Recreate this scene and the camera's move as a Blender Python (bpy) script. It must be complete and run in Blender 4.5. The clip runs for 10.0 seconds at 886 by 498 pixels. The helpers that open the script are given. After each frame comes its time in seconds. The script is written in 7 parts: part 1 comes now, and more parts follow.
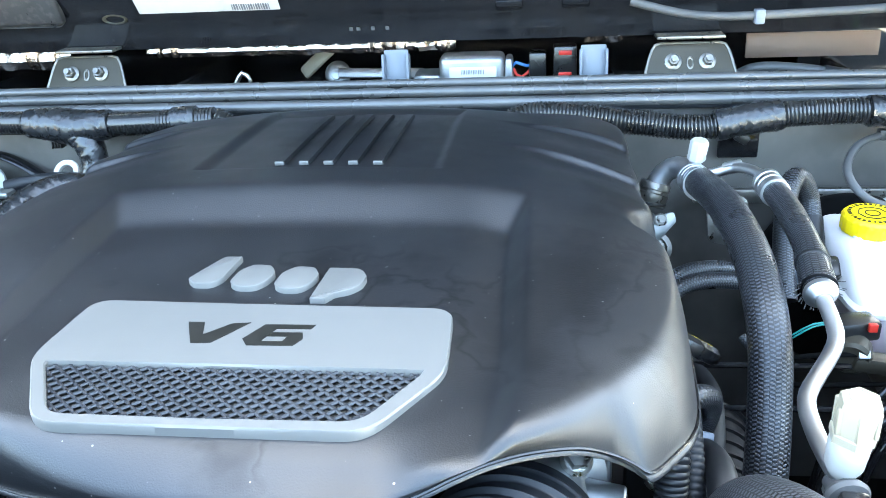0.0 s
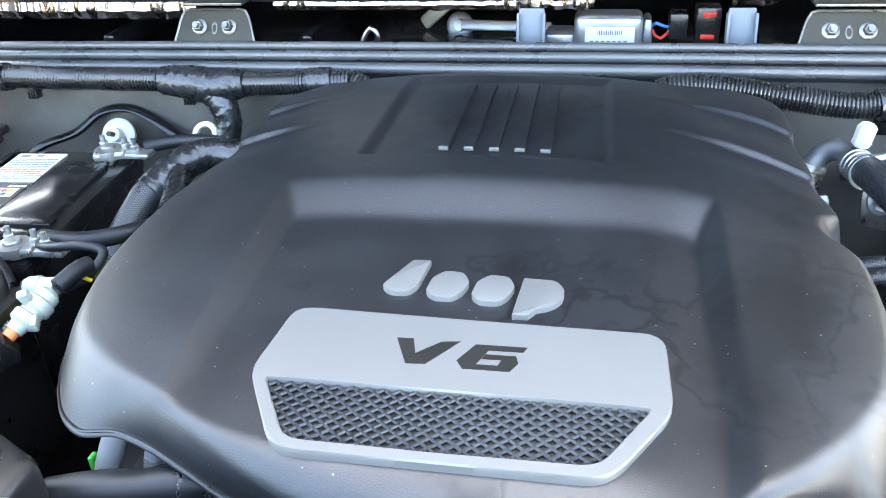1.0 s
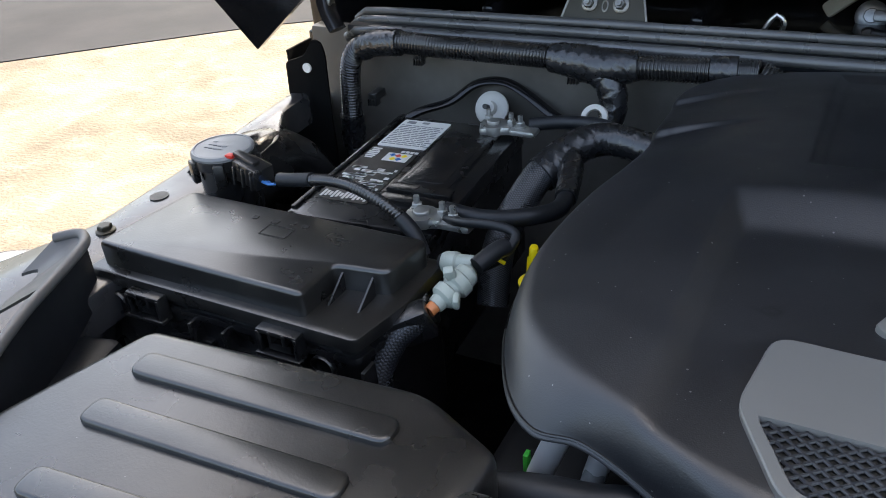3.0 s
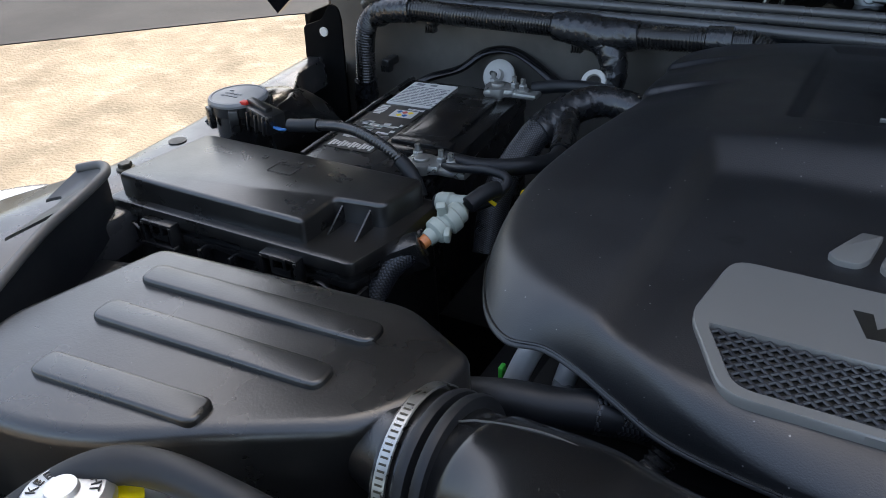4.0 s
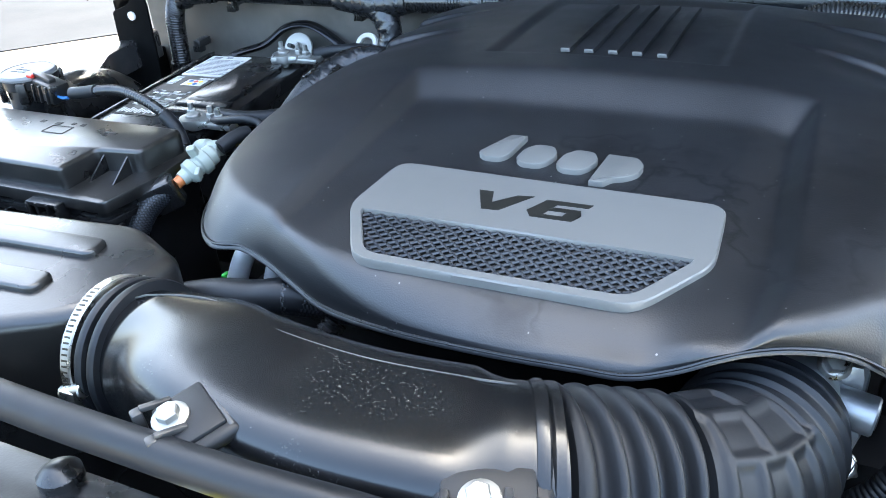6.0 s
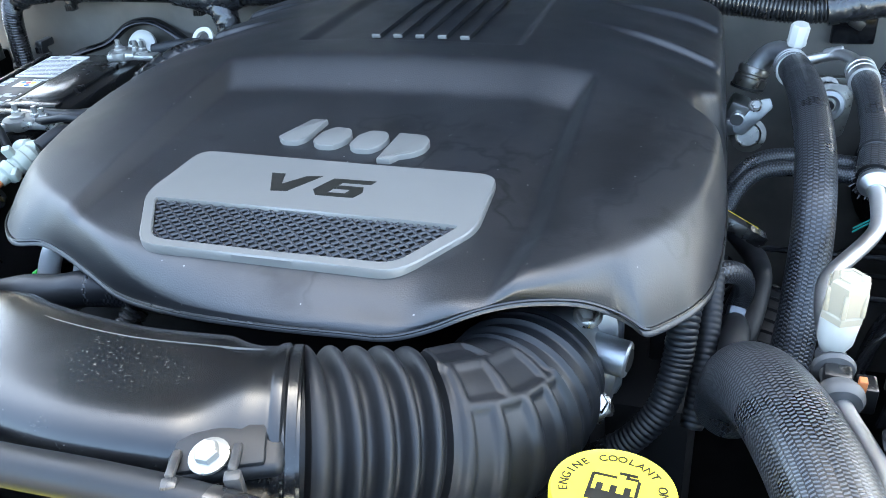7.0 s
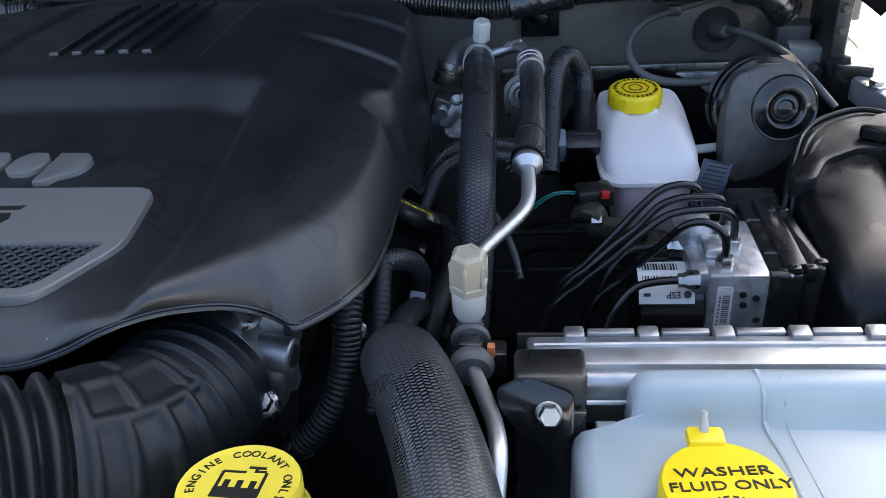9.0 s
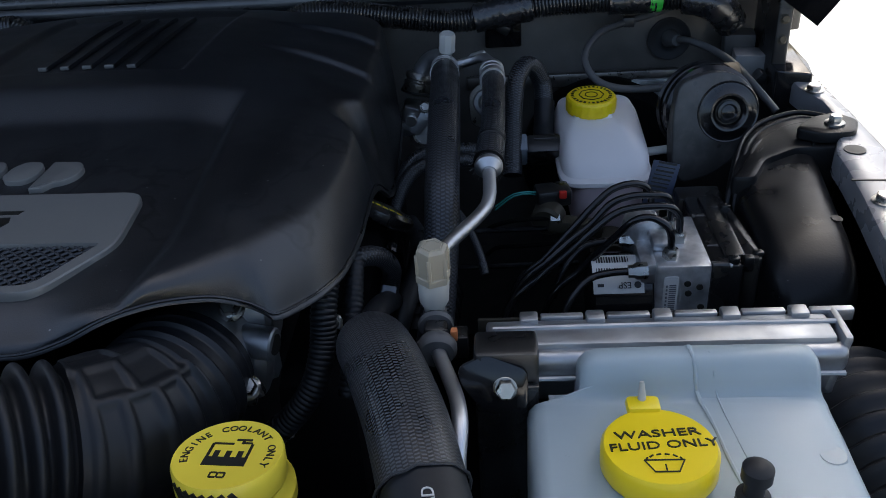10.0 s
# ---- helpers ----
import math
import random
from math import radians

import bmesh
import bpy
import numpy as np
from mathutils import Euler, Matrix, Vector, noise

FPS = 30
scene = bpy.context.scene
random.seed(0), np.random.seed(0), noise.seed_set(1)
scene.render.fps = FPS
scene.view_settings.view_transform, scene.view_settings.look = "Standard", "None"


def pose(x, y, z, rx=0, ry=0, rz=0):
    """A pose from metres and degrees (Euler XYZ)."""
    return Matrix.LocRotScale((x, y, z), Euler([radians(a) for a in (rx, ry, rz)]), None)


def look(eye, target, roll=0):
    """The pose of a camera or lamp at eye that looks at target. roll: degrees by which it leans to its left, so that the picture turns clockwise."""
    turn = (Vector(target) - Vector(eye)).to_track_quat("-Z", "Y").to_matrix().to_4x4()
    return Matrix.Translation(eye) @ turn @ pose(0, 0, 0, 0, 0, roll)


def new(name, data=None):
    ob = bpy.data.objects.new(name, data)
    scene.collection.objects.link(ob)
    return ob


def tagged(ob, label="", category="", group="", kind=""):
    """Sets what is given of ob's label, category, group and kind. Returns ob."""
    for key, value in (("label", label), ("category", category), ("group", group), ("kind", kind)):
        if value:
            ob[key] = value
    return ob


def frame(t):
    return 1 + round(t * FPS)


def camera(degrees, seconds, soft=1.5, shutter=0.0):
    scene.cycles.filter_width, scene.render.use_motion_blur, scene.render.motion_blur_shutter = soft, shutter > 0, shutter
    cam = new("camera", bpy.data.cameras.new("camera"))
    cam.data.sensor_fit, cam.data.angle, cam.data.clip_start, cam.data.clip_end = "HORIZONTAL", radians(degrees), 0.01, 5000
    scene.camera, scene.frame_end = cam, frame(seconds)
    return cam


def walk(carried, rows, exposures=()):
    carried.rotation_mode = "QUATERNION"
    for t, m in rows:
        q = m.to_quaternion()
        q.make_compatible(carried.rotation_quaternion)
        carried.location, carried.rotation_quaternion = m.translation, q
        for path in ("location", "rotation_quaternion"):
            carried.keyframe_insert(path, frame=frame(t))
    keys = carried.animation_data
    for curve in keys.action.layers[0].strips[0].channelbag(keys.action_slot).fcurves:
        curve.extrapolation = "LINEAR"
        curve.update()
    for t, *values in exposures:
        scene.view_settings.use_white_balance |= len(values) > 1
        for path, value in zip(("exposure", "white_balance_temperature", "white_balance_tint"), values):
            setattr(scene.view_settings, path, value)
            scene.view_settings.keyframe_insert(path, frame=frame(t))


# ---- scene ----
cam = camera(56.0, 10.0, 0.85)
PATH = [
    (0, (0.219, -0.086, 1.383), (-0.018, 1.724, 0.565), -3.0),
    (0.5, (0.175, -0.07, 1.428), (-0.082, 1.657, 0.452), -3.0),
    (1, (0.101, -0.06, 1.455), (-0.232, 1.634, 0.446), -3.0),
    (1.5, (0.038, -0.049, 1.459), (-0.446, 1.601, 0.437), -3.4),
    (2, (-0.007, -0.039, 1.457), (-0.661, 1.543, 0.423), -4.8),
    (2.5, (-0.048, -0.036, 1.457), (-0.799, 1.503, 0.424), -4.8),
    (3, (-0.076, -0.057, 1.461), (-0.933, 1.428, 0.43), -5.1),
    (3.2, (-0.072, -0.078, 1.467), (-0.954, 1.386, 0.428), -4.3),
    (4.5, (0.029, -0.112, 1.417), (-0.878, 1.35, 0.397), -3.8),
    (5, (0.083, -0.118, 1.419), (-0.813, 1.347, 0.394), -4.5),
    (5.2, (0.104, -0.121, 1.421), (-0.78, 1.349, 0.392), -4.7),
    (6.3, (0.243, -0.141, 1.399), (-0.473, 1.421, 0.375), -5.1),
    (6.5, (0.267, -0.141, 1.406), (-0.423, 1.421, 0.366), -5.2),
    (7, (0.309, -0.133, 1.399), (-0.275, 1.467, 0.35), -5.3),
    (7.5, (0.346, -0.128, 1.392), (-0.112, 1.507, 0.335), -4.8),
    (8, (0.378, -0.122, 1.39), (0.039, 1.538, 0.329), -4.2),
    (8.5, (0.412, -0.122, 1.394), (0.136, 1.553, 0.337), -4.7),
    (9, (0.431, -0.123, 1.391), (0.25, 1.563, 0.331), -4.1),
    (9.5, (0.437, -0.13, 1.398), (0.305, 1.561, 0.338), -4.0),
    (10, (0.445, -0.177, 1.414), (0.316, 1.521, 0.364), -4.1),
]
STOPS = [(0.0, 4.62), (0.5, 4.62), (2.0, 4.2), (2.5, 3.55), (3.0, 2.62), (4.5, 2.25), (5.2, 2.65), (6.3, 4.02), (7.5, 3.97), (8.0, 3.5), (8.5, 3.08), (9.0, 2.3), (9.5, 1.75), (10.0, 1.18)]
KELVIN = {0.0: 6500.0, 0.5: 6750.0, 2.0: 7000.0, 2.5: 7000.0, 3.0: 7300.0, 4.5: 6800.0, 5.2: 6500.0, 6.3: 6400.0, 7.5: 6500.0, 8.0: 6550.0, 8.5: 6550.0, 9.0: 6300.0}
TINT = {0.0: -4.0, 0.5: 0.0, 2.0: 4.0, 6.3: -1.0, 7.5: 1.0, 8.0: 6.0, 8.5: 8.0, 9.0: 8.0}
EXPOSE = [(t, stops, KELVIN.get(t, 6200.0), TINT.get(t, 6.0)) for t, stops in STOPS]
walk(cam, [(t, look(eye, target, roll)) for t, eye, target, roll in PATH], EXPOSE)

# ---- daylight: the open bonnet shades the bay, the sky in front lights it ----
SUN_EL, SUN_AZ = 50.0, 6.0  # degrees; azimuth from +y towards +x
world = bpy.data.worlds.new("sky")
scene.world = world
world.use_nodes = True
sky = world.node_tree.nodes.new("ShaderNodeTexSky")
sky.sky_type, sky.sun_disc = "NISHITA", False
sky.sun_elevation, sky.sun_rotation = radians(SUN_EL), radians(SUN_AZ)
world.node_tree.links.new(sky.outputs[0], world.node_tree.nodes["Background"].inputs[0])
world.node_tree.nodes["Background"].inputs[1].default_value = 0.15
sky.dust_density, sky.air_density, sky.ozone_density = 6.0, 0.8, 0.6
sun = new("sun", bpy.data.lights.new("sun", "SUN"))
sun.data.energy, sun.data.angle, sun.data.color = 3.4, radians(0.5), (1.0, 0.95, 0.87)
sd = Vector((math.sin(radians(SUN_AZ)) * math.cos(radians(SUN_EL)), math.cos(radians(SUN_AZ)) * math.cos(radians(SUN_EL)), math.sin(radians(SUN_EL))))
sun.matrix_world = look(sd * 20, (0, 0, 0))


# ---- materials ----
def mat(name, color, rough=0.5, metal=0.0, vary=0.25, vscale=9.0, grain=700.0, bump=0.06, rvar=0.12, spec=0.5, dust=0.0, specks=0.0, coat=0.0, stain=0.0, grit=0.0, bdist=0.001):
    """Two scales of variation on a principled surface; dust lightens by large soft blotches, specks are tiny pale grains, grit is dirt in patches."""
    m = bpy.data.materials.new(name)
    m.use_nodes = True
    nt = m.node_tree
    b = nt.nodes["Principled BSDF"]
    N, L = nt.nodes.new, nt.links.new
    tc = N("ShaderNodeTexCoord")

    def noise_at(scale, detail=3.0):
        n = N("ShaderNodeTexNoise")
        n.inputs["Scale"].default_value, n.inputs["Detail"].default_value = scale, detail
        L(tc.outputs["Object"], n.inputs["Vector"])
        return n.outputs["Fac"]

    def ramp(src, lo, hi, a, c):
        r = N("ShaderNodeMapRange")
        for i, v in enumerate((lo, hi, a, c)):
            r.inputs[1 + i].default_value = v
        L(src, r.inputs[0])
        return r.outputs[0]

    def blend(fac, one, two):
        x = N("ShaderNodeMix")
        x.data_type = "RGBA"
        L(fac, x.inputs["Factor"])
        for s, v in ((x.inputs["A"], one), (x.inputs["B"], two)):
            if isinstance(v, tuple):
                s.default_value = (*v, 1)
            else:
                L(v, s)
        return x.outputs["Result"]

    big = noise_at(vscale)
    col = blend(ramp(big, 0.3, 0.7, 0, 1), tuple(c * (1 - vary) for c in color), tuple(min(1, c * (1 + vary)) for c in color))
    if dust:
        col = blend(ramp(noise_at(vscale * 3.3, 6.0), 0.5, 0.85, 0, dust), col, (0.30, 0.27, 0.23))
    if stain:
        blot = noise_at(6.0, 5.0)
        rim = N("ShaderNodeMath")  # dried edge of a water mark
        rim.operation = "PINGPONG"
        L(ramp(blot, 0.30, 0.90, 0, 2), rim.inputs[0])
        rim.inputs[1].default_value = 1.0
        mark = N("ShaderNodeMath")
        mark.operation = "MAXIMUM"
        patchy = N("ShaderNodeMath")  # only here and there
        patchy.operation = "MULTIPLY"
        L(ramp(rim.outputs[0], 0.95, 1.0, 0, stain * 0.8), patchy.inputs[0])
        L(ramp(noise_at(3.1), 0.54, 0.62, 0, 1), patchy.inputs[1])
        L(patchy.outputs[0], mark.inputs[0])
        L(ramp(blot, 0.60, 0.66, 0, stain * 0.7), mark.inputs[1])
        col = blend(mark.outputs[0], col, tuple(c * 0.3 for c in color))
    if specks:
        v = N("ShaderNodeTexVoronoi")
        v.inputs["Scale"].default_value = 150.0
        L(tc.outputs["Object"], v.inputs["Vector"])
        one = N("ShaderNodeSeparateColor")  # a share of the grains only, each of its own size
        L(v.outputs["Color"], one.inputs[0])
        size = N("ShaderNodeMath")
        size.operation = "MULTIPLY"
        L(ramp(one.outputs[0], 0.55, 1.0, 0.0, 1.0), size.inputs[0])
        size.inputs[1].default_value = specks * 1.3
        gap = N("ShaderNodeMath")
        gap.operation = "SUBTRACT"
        L(size.outputs[0], gap.inputs[0])
        L(v.outputs["Distance"], gap.inputs[1])
        col = blend(ramp(gap.outputs[0], 0.0, 0.015, 0, 0.8), col, (0.25, 0.25, 0.235))
    if grit:
        both = N("ShaderNodeMath")  # fine dirt lying in patches
        both.operation = "MULTIPLY"
        L(ramp(noise_at(560.0, 3.0), 0.58, 0.70, 0, grit), both.inputs[0])
        L(ramp(noise_at(11.0, 3.0), 0.40, 0.58, 0, 1), both.inputs[1])
        col = blend(both.outputs[0], col, (0.14, 0.15, 0.13))
    L(col, b.inputs["Base Color"])
    L(ramp(noise_at(vscale * 2.3, 5.0), 0.3, 0.7, max(0.03, rough - rvar), min(1, rough + rvar)), b.inputs["Roughness"])
    b.inputs["Metallic"].default_value = metal
    b.inputs["Specular IOR Level"].default_value = spec
    if stain:  # oily marks shine less
        L(ramp(mark.outputs[0], 0, 1, spec, spec * 0.35), b.inputs["Specular IOR Level"])
    b.inputs["Coat Weight"].default_value = coat
    if bump:
        k = N("ShaderNodeBump")
        k.inputs["Strength"].default_value, k.inputs["Distance"].default_value = bump, bdist
        L(noise_at(grain, 2.0), k.inputs["Height"])
        L(k.outputs[0], b.inputs["Normal"])
    return m


def braid(name, around, along, dark, light, rough=0.34, rise=0.45, bend=0.30):
    """A woven sleeve: herringbone rows of strands along the tube; u runs round it, v along it in metres."""
    m = mat(name, dark, rough, spec=0.6)
    nt = m.node_tree
    N, L = nt.nodes.new, nt.links.new
    b = nt.nodes["Principled BSDF"]
    uv = N("ShaderNodeUVMap")
    sep = N("ShaderNodeSeparateXYZ")
    L(uv.outputs[0], sep.inputs[0])

    def mth(op, a, c=0.0):
        n = N("ShaderNodeMath")
        n.operation = op
        for i, v in enumerate((a, c)):
            if isinstance(v, float):
                n.inputs[i].default_value = v
            else:
                L(v, n.inputs[i])
        return n.outputs[0]

    def ramp(src, lo, hi, a=0.0, c=1.0):
        r = N("ShaderNodeMapRange")
        for i, v in enumerate((lo, hi, a, c)):
            r.inputs[1 + i].default_value = v
        L(src, r.inputs[0])
        return r.outputs[0]

    wob = N("ShaderNodeTexNoise")
    wob.inputs["Scale"].default_value = 60.0
    U = mth("MULTIPLY", sep.outputs[0], float(around))
    V = mth("ADD", mth("MULTIPLY", sep.outputs[1], float(along)), mth("MULTIPLY", wob.outputs["Fac"], 0.3))
    lean = mth("PINGPONG", U, 1.0)
    V = mth("ADD", V, mth("MULTIPLY", mth("FLOOR", mth("MODULO", U, 2.0)), 0.5))  # every second row lies half a stitch on
    tri = mth("MULTIPLY", mth("ABSOLUTE", mth("SUBTRACT", mth("FRACT", U), 0.5)), 2.0)
    s = mth("SINE", mth("MULTIPLY", mth("ADD", V, mth("MULTIPLY", lean, bend)), 6.28318))
    h = mth("MULTIPLY", ramp(s, -0.35, 0.45), ramp(tri, 0.97, 0.72))
    x = N("ShaderNodeMix")
    x.data_type = "RGBA"
    x.inputs["A"].default_value, x.inputs["B"].default_value = (*dark, 1), (*light, 1)
    L(h, x.inputs["Factor"])
    L(x.outputs["Result"], b.inputs["Base Color"])
    k = N("ShaderNodeBump")
    k.inputs["Strength"].default_value, k.inputs["Distance"].default_value = rise, 0.0012
    L(h, k.inputs["Height"])
    L(k.outputs[0], b.inputs["Normal"])
    return m


M_COVER = mat("cover_plastic", (0.0080, 0.0094, 0.0122), 0.43, spec=0.85, rvar=0.05, bump=0.22, grain=850, vary=0.15, specks=0.10, stain=0.7, bdist=0.0008)
M_PLASTIC = mat("black_plastic", (0.009, 0.009, 0.0095), 0.30, spec=0.75, bump=0.12, grain=600, dust=0.04, specks=0.045)
M_LID = mat("lid_plastic", (0.012, 0.0115, 0.011), 0.30, spec=1.0, bump=0.12, grain=500, rvar=0.05, dust=0.06, specks=0.05)
M_NYLON = mat("pale_green_nylon", (0.34, 0.37, 0.32), 0.40, vary=0.08, bump=0.04)
M_SATIN = mat("satin_plastic", (0.008, 0.008, 0.0085), 0.24, spec=0.7, bump=0.05, grain=400, dust=0.05)
M_DUCT = mat("dusty_duct_plastic", (0.006, 0.0065, 0.0075), 0.23, bump=0.05, grain=400, specks=0.05, grit=0.35, vscale=22, spec=0.65, rvar=0.03)
M_SNORKEL = mat("snorkel_plastic", (0.006, 0.006, 0.0065), 0.34, spec=0.26, bump=0.1, grain=400, specks=0.05)
M_GLOSS = mat("gloss_black_paint", (0.008, 0.008, 0.009), 0.12, bump=0.0, dust=0.03, vscale=14)
M_RUBBER = mat("black_rubber", (0.0085, 0.0097, 0.0120), 0.50, spec=0.42, bump=0.06, grain=300)
M_LOOM = mat("loom_plastic", (0.016, 0.016, 0.0165), 0.24, spec=0.95, bump=0.03, dust=0.05, vscale=20)
M_TAPE = mat("vinyl_tape", (0.013, 0.0135, 0.015), 0.27, spec=0.85, bump=0.25, grain=240, vscale=30, rvar=0.04, bdist=0.0008)
M_WALL = mat("firewall_paint", (0.074, 0.068, 0.060), 0.42, bump=0.10, grain=160, vary=0.3, dust=0.12)
# iron darkened to stand in for the shade deep between the parts
M_DARK = mat("shade_black_iron", (0.004, 0.004, 0.0045), 0.6, spec=0.25, bump=0.4, grain=60, dust=0.0)
# black parts; on floor and walls the near-black also replaces deep shade
M_BAY = mat("black_paint_and_shade", (0.0025, 0.0025, 0.0025), 0.8, spec=0.1, bump=0.1, grain=90)
M_PLATE = mat("silver_paint", (0.175, 0.172, 0.162), 0.38, 0.15, vary=0.04, bump=0.03, rvar=0.05, specks=0.03)
M_MESH = mat("grille_plastic", (0.035, 0.036, 0.040), 0.32, bump=0.0)
M_NUT = mat("dull_steel", (0.22, 0.21, 0.19), 0.36, 0.9, vary=0.2, vscale=60)
M_ALU = mat("cast_aluminium", (0.42, 0.43, 0.44), 0.46, 0.95, vary=0.18, vscale=25, bump=0.4, grain=120)
# half-metal pale grey puts the sky's reflection into the pipes' colour
M_PIPE = mat("skylit_aluminium", (0.55, 0.55, 0.55), 0.34, 0.5, vary=0.15, bump=0.1)
M_TUBE = mat("bright_aluminium", (0.56, 0.565, 0.57), 0.42, 1.0, vary=0.08, bump=0.02)
M_STEEL = mat("zinc_steel", (0.46, 0.45, 0.42), 0.32, 1.0, vary=0.2, vscale=60, bump=0.05)
M_BRACKET = mat("dark_steel", (0.055, 0.049, 0.036), 0.42, 0.4, vary=0.3, bump=0.05, spec=0.3)
M_WHITE = mat("white_nylon", (0.48, 0.47, 0.43), 0.40, vary=0.06, bump=0.03)
M_CREAM = mat("cream_nylon", (0.36, 0.32, 0.24), 0.42, vary=0.08, bump=0.05)
M_YELLOW = mat("yellow_plastic", (0.92, 0.68, 0.010), 0.36, vary=0.05, bump=0.03, rvar=0.06)
M_PALEYEL = mat("pale_yellow_plastic", (0.86, 0.68, 0.06), 0.36, vary=0.05, bump=0.03, rvar=0.06)
M_INK = mat("black_ink", (0.012, 0.012, 0.010), 0.5, bump=0.0)
M_PAPER = mat("label_paper", (0.62, 0.61, 0.58), 0.45, vary=0.04, bump=0.02)
M_GREYPRINT = mat("grey_print", (0.18, 0.18, 0.19), 0.5, bump=0.0)
M_BLUE = mat("blue_wire", (0.04, 0.16, 0.42), 0.35, bump=0.0)
M_TEAL = mat("teal_wire", (0.03, 0.22, 0.20), 0.35, bump=0.0)
M_RED = mat("red_plastic", (0.55, 0.03, 0.02), 0.38, bump=0.0)
M_GREEN = mat("green_tape", (0.05, 0.45, 0.05), 0.4, bump=0.0)
M_ORANGE = mat("orange_plastic", (0.55, 0.18, 0.06), 0.4, bump=0.0)
M_GREYCLIP = mat("grey_plastic", (0.16, 0.18, 0.21), 0.42, vary=0.1, bump=0.03)
M_DOME = mat("dusty_grey_plastic", (0.20, 0.20, 0.20), 0.35, bump=0.05, grain=200, dust=0.2)
M_DUSTY = mat("dusty_black_plastic", (0.035, 0.035, 0.036), 0.38, bump=0.1, grain=300, dust=0.25, vscale=30)
M_GREYRUB = mat("grey_rubber", (0.075, 0.075, 0.075), 0.5, bump=0.05, grain=200, dust=0.1)
M_BODY = mat("silver_body_paint", (0.62, 0.63, 0.64), 0.22, 0.25, vary=0.04, bump=0.0, coat=0.6)
# left rail's colour is darkened for its shade; the right one stays grey
M_RAIL = mat("shade_dark_body_paint", (0.03, 0.03, 0.032), 0.3, 0.1, vary=0.15, bump=0.02, dust=0.15, coat=0.4)
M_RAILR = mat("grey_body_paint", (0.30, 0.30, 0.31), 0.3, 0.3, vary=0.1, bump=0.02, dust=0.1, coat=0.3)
M_GROUND = mat("gravel", (0.100, 0.086, 0.070), 0.95, vary=0.30, vscale=2.2, grain=55, bump=0.8, dust=0.35, spec=0.2, bdist=0.010)
M_SLAB = mat("pale_ground", (0.60, 0.58, 0.54), 0.9, vary=0.08, vscale=1.5, grain=60, bump=0.5, spec=0.2)
M_ROAD = mat("asphalt", (0.018, 0.019, 0.023), 0.95, vary=0.15, vscale=0.7, grain=60, bump=0.6, spec=0.15)
M_BRAID = braid("braided_sleeve", 24, 300, (0.0012, 0.0012, 0.0016), (0.045, 0.050, 0.060))
M_BRAIDS = braid("fine_braided_sleeve", 16, 330, (0.0012, 0.0012, 0.0016), (0.042, 0.047, 0.056))
M_WEAVE = braid("woven_hose_sleeve", 44, 400, (0.0015, 0.0015, 0.002), (0.070, 0.075, 0.084), bend=0.30, rise=0.40)
# seal ribs, paler than the carrier's black rubber
M_SEAL = mat("pale_seal_rubber", (0.070, 0.070, 0.069), 0.30, spec=0.9, bump=0.04, grain=200, dust=0.1)
M_FOIL = mat("crinkled_foil", (0.62, 0.53, 0.45), 0.16, 1.0, vary=0.25, vscale=40, bump=0.5, grain=90, bdist=0.002)
M_ZINC = mat("white_zinc", (0.36, 0.36, 0.34), 0.36, 0.75, vary=0.15, vscale=40, bump=0.1)
M_TAG = mat("slate_tag", (0.045, 0.058, 0.095), 0.4, bump=0.0)
M_BLOCK = mat("machined_aluminium", (0.58, 0.59, 0.60), 0.40, 0.85, vary=0.4, vscale=55, bump=0.25, grain=200)
M_HORN = mat("worn_grey_paint", (0.055, 0.054, 0.052), 0.38, 0.2, vary=0.35, vscale=30, bump=0.15, grain=250, dust=0.15)
M_TAN = mat("tan_reflection_paint", (0.15, 0.098, 0.070), 0.5, vary=0.12)


def frosted(name, color, rough, trans):
    m = mat(name, color, rough, vary=0.05, bump=0.04, grain=90, rvar=0.06)
    b = m.node_tree.nodes["Principled BSDF"]
    b.inputs["Subsurface Weight"].default_value = trans
    b.inputs["Subsurface Radius"].default_value = (0.02, 0.02, 0.02)
    b.inputs["Subsurface Scale"].default_value = 0.6
    return m


M_RESERVOIR = frosted("milky_plastic", (0.76, 0.73, 0.715), 0.36, 0.2)
M_PINK = frosted("milky_plastic_with_fluid", (0.50, 0.41, 0.42), 0.36, 0.4)
M_TANK = frosted("cloudy_blue_plastic", (0.385, 0.445, 0.46), 0.34, 0.5)

# ---- builders ----
ORG = {}


def thing(name, loc, label, category, group="", kind=""):
    ob = new(name)
    ob.location = loc
    ob.empty_display_size = 0.02
    ORG[ob] = Vector(loc)
    return tagged(ob, label, category, group, kind)


def part(name, bm, material, parent=None, label="", crease=38.0):
    """Links a bmesh, built in world coordinates, as one mesh under its thing or part."""
    org = ORG[parent] if parent else Vector((0, 0, 0))
    bmesh.ops.translate(bm, verts=bm.verts, vec=-org)
    bm.normal_update()
    lim = radians(crease)
    for f in bm.faces:
        f.smooth = True
    for e in bm.edges:
        if len(e.link_faces) == 2 and e.calc_face_angle(0) > lim:
            e.smooth = False
    me = bpy.data.meshes.new(name)
    bm.to_mesh(me)
    bm.free()
    me.materials.append(material)
    ob = new(name, me)
    if parent:
        ob.parent = parent
    ORG[ob] = org
    return tagged(ob, label)


def solo(name, bm, material, label, category, group="", kind=""):
    """A thing that is one mesh."""
    return tagged(part(name, bm, material), label, category, group, kind)


